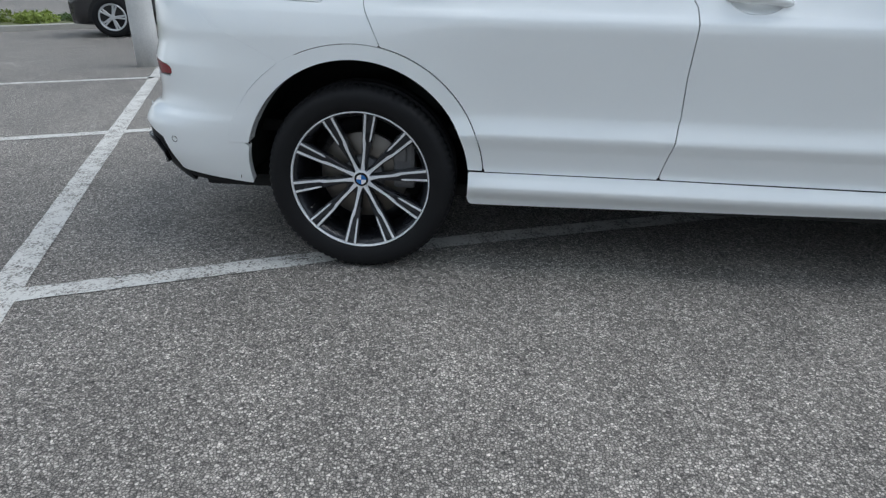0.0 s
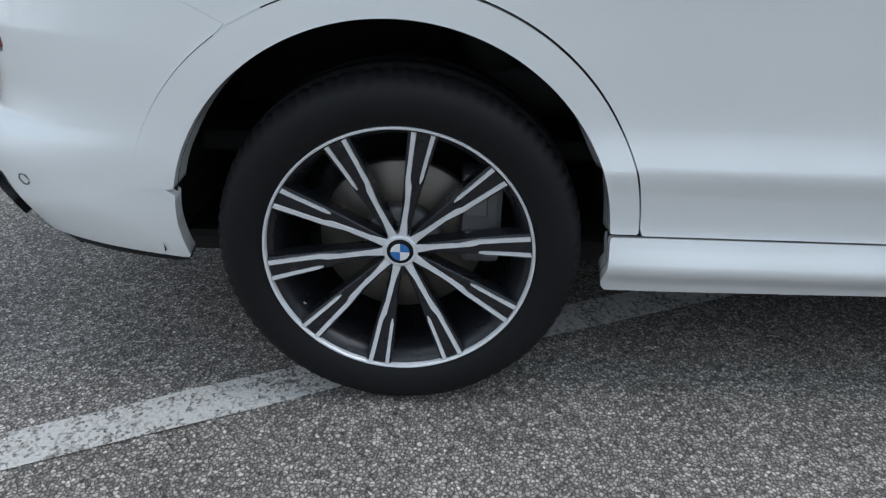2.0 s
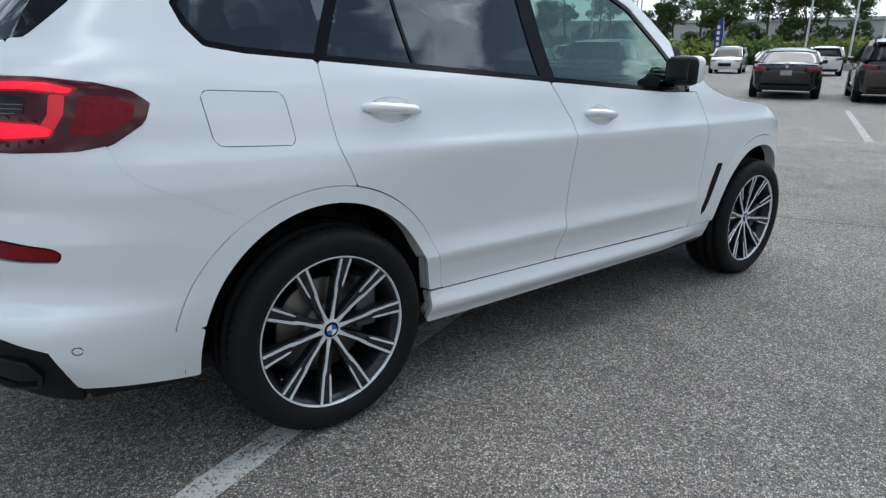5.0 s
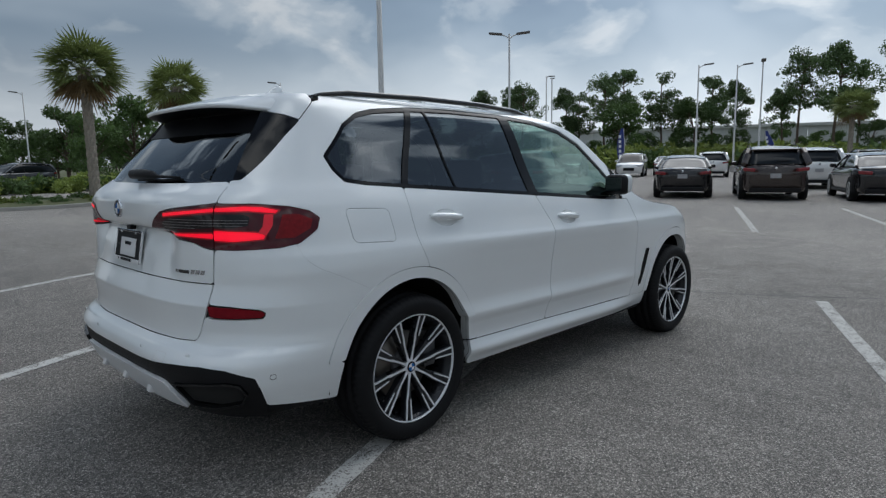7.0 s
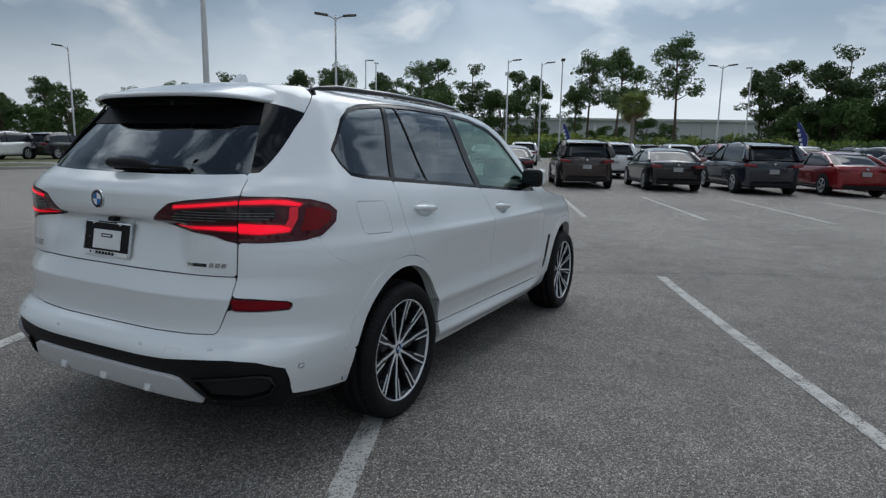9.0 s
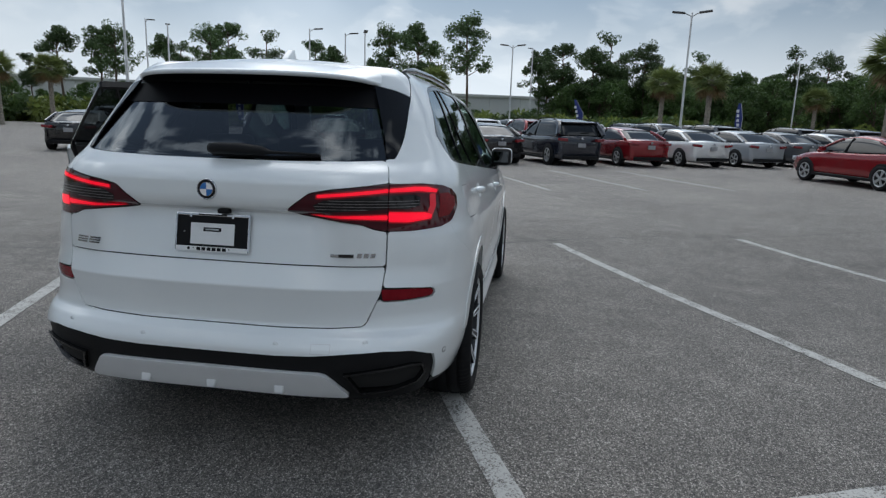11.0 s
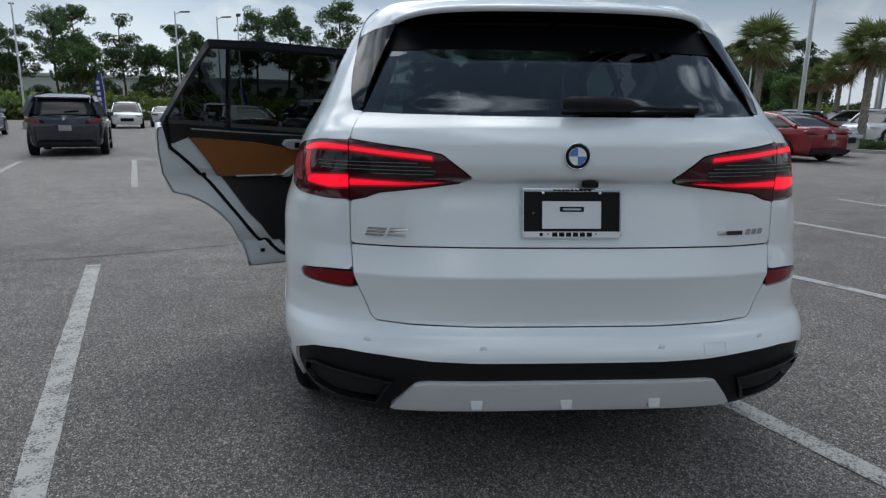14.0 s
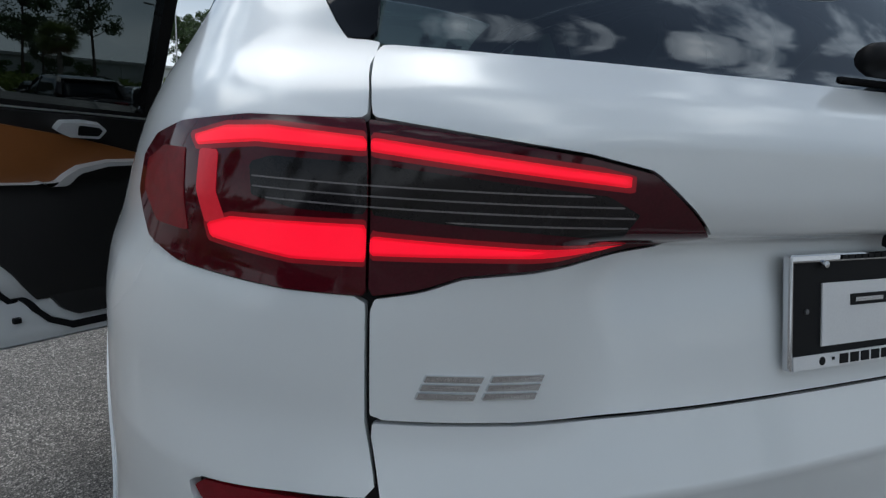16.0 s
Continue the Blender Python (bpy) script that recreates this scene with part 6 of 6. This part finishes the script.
SHAPES = {  # length, width, height, wheel radius; knots of deck line and of roof line as (share of length from the tail, height)
    "sedan": (4.66, 1.83, 1.43, 0.335, [(0, 0.98), (0.16, 1.03), (0.30, 1.0), (0.62, 0.97), (0.72, 0.95), (0.92, 0.80), (1, 0.66)], [(0.11, 1.02), (0.30, 1.36), (0.46, 1.43), (0.56, 1.38), (0.74, 0.96)]),
    "suv": (4.70, 1.90, 1.68, 0.37, [(0, 1.08), (0.14, 1.10), (0.30, 1.09), (0.62, 1.06), (0.74, 1.05), (0.93, 0.95), (1, 0.78)], [(0.035, 1.12), (0.10, 1.56), (0.30, 1.67), (0.48, 1.68), (0.58, 1.58), (0.76, 1.06)]),
    "hatch": (3.90, 1.73, 1.42, 0.32, [(0, 0.98), (0.2, 1.0), (0.5, 0.96), (0.72, 0.94), (0.94, 0.88), (1, 0.66)], [(0.03, 1.0), (0.10, 1.34), (0.3, 1.42), (0.54, 1.38), (0.74, 0.95)]),
}
ROAD = {}


def road_wheel(r):
    if r not in ROAD:
        w = new("wheel")
        part("tyre", lathe([(r * 0.68, -0.10), (r * 0.80, -0.115), (r * 0.95, -0.105), (r, -0.08), (r, 0.08), (r * 0.95, 0.10), (r * 0.68, 0.10)], 40), RUBBER, w, smooth=True)
        b = lathe([(r * 0.70, -0.10), (r * 0.66, -0.112), (r * 0.60, -0.10), (r * 0.60, 0.0)], 40)
        for k in range(5):
            for o in (-0.13, 0.13):
                a = 2 * math.pi * k / 5 + o
                block((r * 0.60, 0.03, 0.036), (r * 0.33 * math.cos(a), -0.088, r * 0.33 * math.sin(a)), 0.006, 1, Matrix.Rotation(-a, 4, "Y"), bm=b)
        lathe([(0, -0.105), (0.05, -0.105), (0.06, -0.08)], 16, bm=b)
        part("rim", b, ALLOY, w)
        part("brake", lathe([(0, -0.02), (r * 0.6, -0.02)], 24), INNER, w)
        ROAD[r] = w
        return w, True
    return ROAD[r], False


def parked_car(kind, paint, label, at, heading):
    """A parked car standing on its wheels; the tail is at -x of its own axes."""
    L, W, H, R, deck, roof = SHAPES[kind]
    car = new("parked_car")
    h = W / 2
    top, rf = curve(*zip(*deck)), curve(*zip(*roof))
    ts = np.concatenate([[0, 0.006, 0.02], np.linspace(0.05, 0.95, 24), [0.98, 0.994, 1.0]])
    vs, fs, n = [], [], 15
    for t in ts:
        w = h * (1 - 0.22 * abs(2 * t - 1) ** 7)
        zt = float(top(t))
        q = 0.02 + 0.12 * max(0, abs(2 * t - 1) - 0.75)
        half = [(0.80 * w, 0.20 + q), (0.95 * w, 0.28 + q), (0.99 * w, 0.42), (0.975 * w, 0.52), (w, zt - 0.26), (0.985 * w, zt - 0.10), (0.93 * w, zt - 0.02)]
        sec = [(-y, z) for y, z in half] + [(0, zt + 0.015)] + [(y, z) for y, z in reversed(half)]
        bow = 0.05 * (1 if t < 0.5 else -1) * (abs(2 * t - 1) > 0.98)
        for y, z in sec:
            vs.append((-L / 2 + L * t + bow * (abs(y) / h) ** 2 * 2 + bow * abs(z - 0.6) * 1.2, y, z))
    for i in range(len(ts) - 1):
        fs += [(i * n + j, (i + 1) * n + j, (i + 1) * n + j + 1, i * n + j + 1) for j in range(n - 1)]
    fs += [tuple(range(n)), tuple(range((len(ts) - 1) * n, len(ts) * n))[::-1]]
    link("body", vs, fs, paint, car)
    # glasshouse and roof
    g0, g1 = roof[0][0], roof[-1][0]
    gs = np.linspace(g0, g1, 20)
    vs, fs, rv = [], [], []
    for t in gs:
        zb, zr = float(top(t)) - 0.03, float(rf(t))
        up = (zr - zb) / (H - 0.95)
        wb, wt = h * 0.93, h * (0.93 - 0.23 * min(1, up))
        k = [(-wb, zb), (-(wb * 0.45 + wt * 0.55), zb + (zr - zb) * 0.6), (-wt, zr - 0.05 * up), (-wt * 0.6, zr - 0.008), (0, zr)]
        for y, z in k + [(-y, z) for y, z in reversed(k[:-1])]:
            vs.append((-L / 2 + L * t, y, z))
        rv.append((-L / 2 + L * t, wt, zr, up))
    for i in range(19):
        fs += [(i * 9 + j, (i + 1) * 9 + j, (i + 1) * 9 + j + 1, i * 9 + j + 1) for j in range(8)]
    link("glasshouse", vs, fs, CAR_GLASS, car, "dark car windows")
    flat = [v for v in rv if v[2] > H - (0.12 if kind == "sedan" else 0.15)]
    vs, fs = [], []
    for x, w, z, up in flat:
        vs += [(x, -w - 0.008, z - 0.075), (x, -w - 0.004, z - 0.035), (x, -w * 0.6, z + 0.006), (x, 0, z + 0.014), (x, w * 0.6, z + 0.006), (x, w + 0.004, z - 0.035), (x, w + 0.008, z - 0.075)]
    for i in range(len(flat) - 1):
        fs += [(i * 7 + j, (i + 1) * 7 + j, (i + 1) * 7 + j + 1, i * 7 + j + 1) for j in range(6)]
    link("roof", vs, fs, paint, car)
    for s in (-1, 1):
        edge = [(x, s * (w + 0.004), z - 0.05 * up) for x, w, z, up in rv]
        a = [e for e, v in zip(edge, rv) if v[0] <= flat[0][0] + 0.01]
        c = [e for e, v in zip(edge, rv) if v[0] >= flat[-1][0] - 0.01]
        part("rear_pillar", tube([(a[0][0], s * h * 0.925, a[0][2])] + a[1:], [0.10] * len(a) if kind != "sedan" else [0.05] * len(a), 6), paint, car)
        part("front_pillar", tube(c[:-1] + [(c[-1][0], s * h * 0.925, c[-1][2])], 0.035, 6), paint, car)
        # dark sill block: cladding on the tall cars, painted shadow on the sedans
        part("sill_trim", block((L * 0.50, 0.05, 0.09), (0.01 * L, s * (h - 0.02), 0.265), 0.015, 1), TRIM, car, "black sill trim")
        if kind == "suv":
            part("roof_rail", tube([(flat[2][0], s * (flat[2][1] - 0.04), flat[2][2] - 0.02), (flat[4][0], s * (flat[4][1] - 0.04), flat[4][2] + 0.03), (flat[-3][0], s * (flat[-3][1] - 0.04), flat[-3][2] + 0.03), (flat[-1][0], s * (flat[-1][1] - 0.04), flat[-1][2] - 0.02)], 0.018, 6), INK, car)
        xm = -L / 2 + L * 0.50
        part("middle_pillar", tube([(xm, s * h * 0.935, float(top(0.5)) - 0.02), (xm - 0.05, s * (h * 0.72), float(rf(0.5)) - 0.06)], 0.035, 6), INK, car)
        part("window_line", tube([(-L / 2 + L * (g0 + 0.04), s * h * 0.945, float(top(g0 + 0.04)) - 0.03), (-L / 2 + L * 0.45, s * h * 0.945, float(top(0.45)) - 0.03), (-L / 2 + L * (g1 - 0.06), s * h * 0.94, float(top(g1 - 0.06)) - 0.03)], 0.012, 5), INK, car)
        part("door_mirror", block((0.12, 0.18, 0.13), (-L / 2 + L * (g1 - 0.075), s * (h + 0.06), float(top(0.65)) + 0.06), 0.035, 2), paint, car)
        zt = float(top(0.0))
        part("tail_lamp", block((0.20, 0.36, 0.105), (-L / 2 + 0.115, s * (h - 0.24), zt - 0.13), 0.040, 3, Matrix.Rotation(radians(-20 * s), 4, "Z") @ Matrix.Rotation(radians(5 * s), 4, "X")), TAIL, car, "red tail lamp")
        part("head_lamp", block((0.30, 0.34, 0.13), (L / 2 - 0.16, s * (h - 0.27), float(top(1.0)) + 0.01), 0.04, 2, Matrix.Rotation(radians(24 * s * -1), 4, "Z")), HEAD, car)
        part("exhaust", tube([(-L / 2 + 0.02, s * 0.55, 0.30), (-L / 2 + 0.20, s * 0.55, 0.30)], 0.045, 8), DARK_CHROME, car)
        for x in (-L / 2 + 0.19 * L, L / 2 - 0.18 * L):
            b = bmesh.new()
            c = [b.verts.new((x + (R + 0.055) * math.cos(radians(-8 + 196 * i / 20)), s * (h - 0.002), R + (R + 0.055) * math.sin(radians(-8 + 196 * i / 20)))) for i in range(21)]
            d = [b.verts.new((v.co.x, s * (h - 0.25), v.co.z)) for v in c]
            b.faces.new(c), b.faces.new(d)
            for i in range(20):
                b.faces.new((c[i], c[i + 1], d[i + 1], d[i]))
            part("wheel_arch", b, INNER, car)
            w, first = road_wheel(R)
            o = w if first else copy_thing(w, Matrix())
            o.parent = car
            o.matrix_basis = pose(x, s * (h - 0.095), R, 0, 0, 0 if s < 0 else 180)
    if kind != "sedan":
        part("roof_spoiler", block((0.24, flat[0][1] * 1.75, 0.05), (flat[0][0] - 0.06, 0, flat[0][2] - 0.005), 0.02, 2, Matrix.Rotation(radians(-8), 4, "Y")), paint, car)
        part("rear_wiper", tube([(-L / 2 + L * g0 + 0.02, 0.0, float(top(g0)) + 0.10), (-L / 2 + L * g0 + 0.03, -0.35, float(top(g0)) + 0.13)], 0.014, 5), INK, car)
    part("lower_bumper", block((0.10, W * 0.74, 0.13), (-L / 2 + 0.06, 0, 0.325), 0.03, 2), TRIM, car, "black lower bumper")
    part("grille", block((0.06, 0.75, 0.20), (L / 2 - 0.02, 0, 0.55), 0.03, 2), INK, car, "black grille")
    part("plate", block((0.02, 0.30, 0.14), (-L / 2 + 0.014, 0, float(top(0.0)) - (0.24 if kind == "sedan" else 0.32)), 0.005), PLATE, car, "blank pale plate")
    part("rear_badge", block((0.02, 0.08, 0.08), (-L / 2 + 0.02, 0, float(top(0.0)) - 0.08), 0.03), CHROME, car)
    car.matrix_basis = pose(at[0], at[1], float(fall(at[0])), 0, 0, heading)
    return tagged(car, label, "car", "parked cars")


def row_car(kind, paint, label, s, o, turn=22.5):
    """A car whose tail stands at s, o of the lot."""
    p = spot(s, o)
    d = Vector((math.cos(radians(turn)), math.sin(radians(turn)), 0)) * SHAPES[kind][0] / 2
    return parked_car(kind, paint, label, (p.x + d.x, p.y + d.y), turn)


row_car("suv", NAVY, "dark blue sport utility vehicle", 18.8, 4.1), row_car("sedan", BLACKP, "black sedan on grey asphalt", 22.6, 8.2), row_car("suv", SILVERP, "silver sport utility vehicle", 31.0, 8.8), row_car("sedan", BLACKP, "black coupe with red tail lamps", 20.6, -1.05)
row_car("suv", BROWNP, "dark brown sport utility vehicle", 19.9, -3.7), row_car("sedan", BLACKP, "black sedan with a white plate", 19.4, -6.6), row_car("suv", NAVY, "dark blue sport utility vehicle", 18.8, -9.4)
row_car("sedan", REDP, "red sedan on dark asphalt", 18.8, -12.2), row_car("sedan", WHITEP, "white sedan on dark asphalt", 19.0, -15.0), row_car("sedan", SILVERP, "silver sedan on dark asphalt", 19.2, -17.7), row_car("sedan", GREYP, "dark grey coupe in the row", 20.0, -20.5)
parked_car("sedan", REDP, "red sedan with bright alloy wheels", (16.62, -10.85), 16), row_car("hatch", SILVERP, "small silver hatchback facing outwards", 15.8, -18.3, 204)
row_car("sedan", WHITEP, "white sedan on dark asphalt", 20.2, -23.2), row_car("suv", GREYP, "grey sport utility vehicle", 22.0, -26.0), row_car("suv", SILVERP, "silver sport utility vehicle", 26.0, -37.5, 110)
parked_car("suv", WHITEP, "white sport utility vehicle by the showroom", (27.4, -22.9), 121), parked_car("suv", TANP, "sand coloured car by the showroom", (36.0, -27.0), 80)
for i, (x, y, k, p, c) in enumerate(((40.5, 19.0, "suv", WHITEP, "white"), (43.8, 17.8, "sedan", WHITEP, "white"), (41.5, 13.6, "suv", WHITEP, "white"), (38.0, 22.5, "suv", GREYP, "grey"), (36.5, 26.0, "sedan", REDP, "red"), (45.0, 8.5, "suv", BLACKP, "black"),
                                     (18.2, 38.0, "suv", WHITEP, "white"), (22.4, 38.6, "suv", BLACKP, "black"), (13.8, 36.4, "suv", NAVY, "dark blue"), (8.0, 46.0, "suv", GREYP, "grey"))):
    parked_car(k, p, f"{c} car in a far row", (x, y), 22.5 + 180 * (i % 3 == 0))
far_paint = ((WHITEP, "white"), (SILVERP, "silver"), (WHITEP, "white"), (BLACKP, "black"), (GREYP, "grey"), (WHITEP, "white"), (REDP, "red"))
for r in range(3):
    for i in range(9):
        p, c = far_paint[(i * 3 + r * 2) % 7]
        q = spot(29.5 + 9.5 * r, -6.0 - 2.7 * i - 3 * r)
        parked_car(("suv", "sedan", "suv")[(i + r) % 3], p, f"{c} car in a far row", (q.x, q.y), 22.5 + 180 * ((i + r) % 2))
parked_car("suv", BLACKP, "black sport utility vehicle beside the grass", (-5.9, 10.5), 200)

# ---- buildings ----
CLAD = mat("white_cladding", (0.66, 0.66, 0.65), 0.5, 0, 0.08, 0.7, 30)
WALL = mat("warehouse_wall", (0.62, 0.63, 0.63), 0.8, 0, 0.12, 0.15, 5)
FACADE_GLASS = mat("facade_glass", (0.15, 0.24, 0.24), 0.06, 0.45, 0.2, 0.5, 5, coat=1.0, spread=0.02)
FRAME = mat("facade_frame", (0.42, 0.44, 0.45), 0.4, 0.5, 0.1, 2, 40)


def showroom():
    t = new("showroom")
    part("roof", block((26, 16, 0.55), (13, 0, 5.0), 0.04), CLAD, t, "flat white projecting roof")
    part("ceiling", block((25, 15, 0.04), (13, 0, 4.70), 0.0), CLAD, t)
    part("wall", block((20, 10, 4.4), (15.5, 0, 2.25), 0.02), FRAME, t, "grey back wall")
    for y in (-5.25, 5.25):
        for i in range(10):
            part("window_pane", block((1.9, 0.05, 3.7), (6.6 + 2.0 * i, y, 2.05), 0.004), FACADE_GLASS, t)
    for i in range(12):
        for z, tall in ((0.72, 1.30), (2.10, 1.30), (3.20, 0.78)):
            part("window_pane", block((0.05, 0.80, tall), (5.25, -4.73 + 0.86 * i, z), 0.004), FACADE_GLASS, t, "greenish glass pane")
        part("mullion", block((0.12, 0.06, 4.2), (5.22, -5.16 + 0.86 * i, 2.1), 0.01), FRAME, t)
    for z in (1.41, 2.79, 3.64):
        part("transom", block((0.10, 10.2, 0.07), (5.215, 0, z), 0.01), FRAME, t)
    part("sign_panel", block((0.10, 7.9, 0.78), (5.12, -0.60, 4.18), 0.01), CLAD, t, "white sign band")
    part("sign_tile", block((0.10, 0.95, 0.95), (5.12, 4.15, 4.12), 0.03), WHITE, t, "white sign tile with a round mark")
    part("sign_mark", lathe([(0, -0.01), (0.24, -0.01), (0.25, 0.02)], 28), INK, t).matrix_basis = pose(5.06, 4.15, 4.15, 0, 0, -90)
    font = bpy.data.curves.new("sign_text", "FONT")
    font.body, font.size, font.extrude = "Certified Pre-Owned", 0.74, 0.02
    words = new("sign_words", font)
    letters = bpy.data.meshes.new_from_object(words)
    bpy.data.objects.remove(words)
    letters.materials.append(INK)
    sign = new("sign_text", letters)
    sign.parent = t
    sign.matrix_basis = pose(5.05, 2.90, 3.95, 90, 0, -90)
    tagged(sign, "black words on the white sign band")
    for x, y in ((1.0, -6.8), (1.0, 0.0), (1.0, 6.8), (8, -7.4), (15, -7.4), (8, 7.4), (15, 7.4)):
        part("column", tube([(x, y, 0), (x, y, 4.75)], 0.14, 12), CLAD, t, smooth=True)
    t.matrix_basis = pose(27.0, -32.0, 0, 0, 0, -36)
    tagged(t, "glass showroom under a flat white roof", "building")


showroom()


def warehouse(az, d, long, high):
    t = new("warehouse")
    n = int(long / 6)
    for i in range(n):
        part("wall_panel", block((5.94, 0.4, high), ((i - n / 2) * 6, 0, high / 2), 0.03, 1), WALL, t)
    part("roof", block((long + 0.6, 24, 0.5), (-3, 11.5, high + 0.2), 0.05, 1), CLAD, t, "flat pale roof edge")
    x, y = polar(az, d)
    t.matrix_basis = pose(x, y, 0, 0, 0, az - 90 + 6)
    tagged(t, "long low grey warehouse behind the trees", "building", "warehouses")


warehouse(12, 116, 96, 5.9), warehouse(30, 118, 66, 5.9)


def fence():
    t = new("fence")
    bar = block((0.05, 0.05, 1.3), (0, 0, 0.65), 0.005, 1)
    post = part("post", bar, INK, t)
    for i in range(1, 46):
        x, y = polar(60 + 0.75 * i, 58)
        again(post, t, pose(x, y, 0))
    x, y = polar(60, 58)
    post.matrix_basis = pose(x, y, 0)
    for z in (0.25, 1.2):
        part("rail", tube([(*polar(60 + 1.5 * i, 58), z) for i in range(23)], 0.02, 5), INK, t)
    tagged(t, "low black metal fence along the lawn", "fence")


fence()
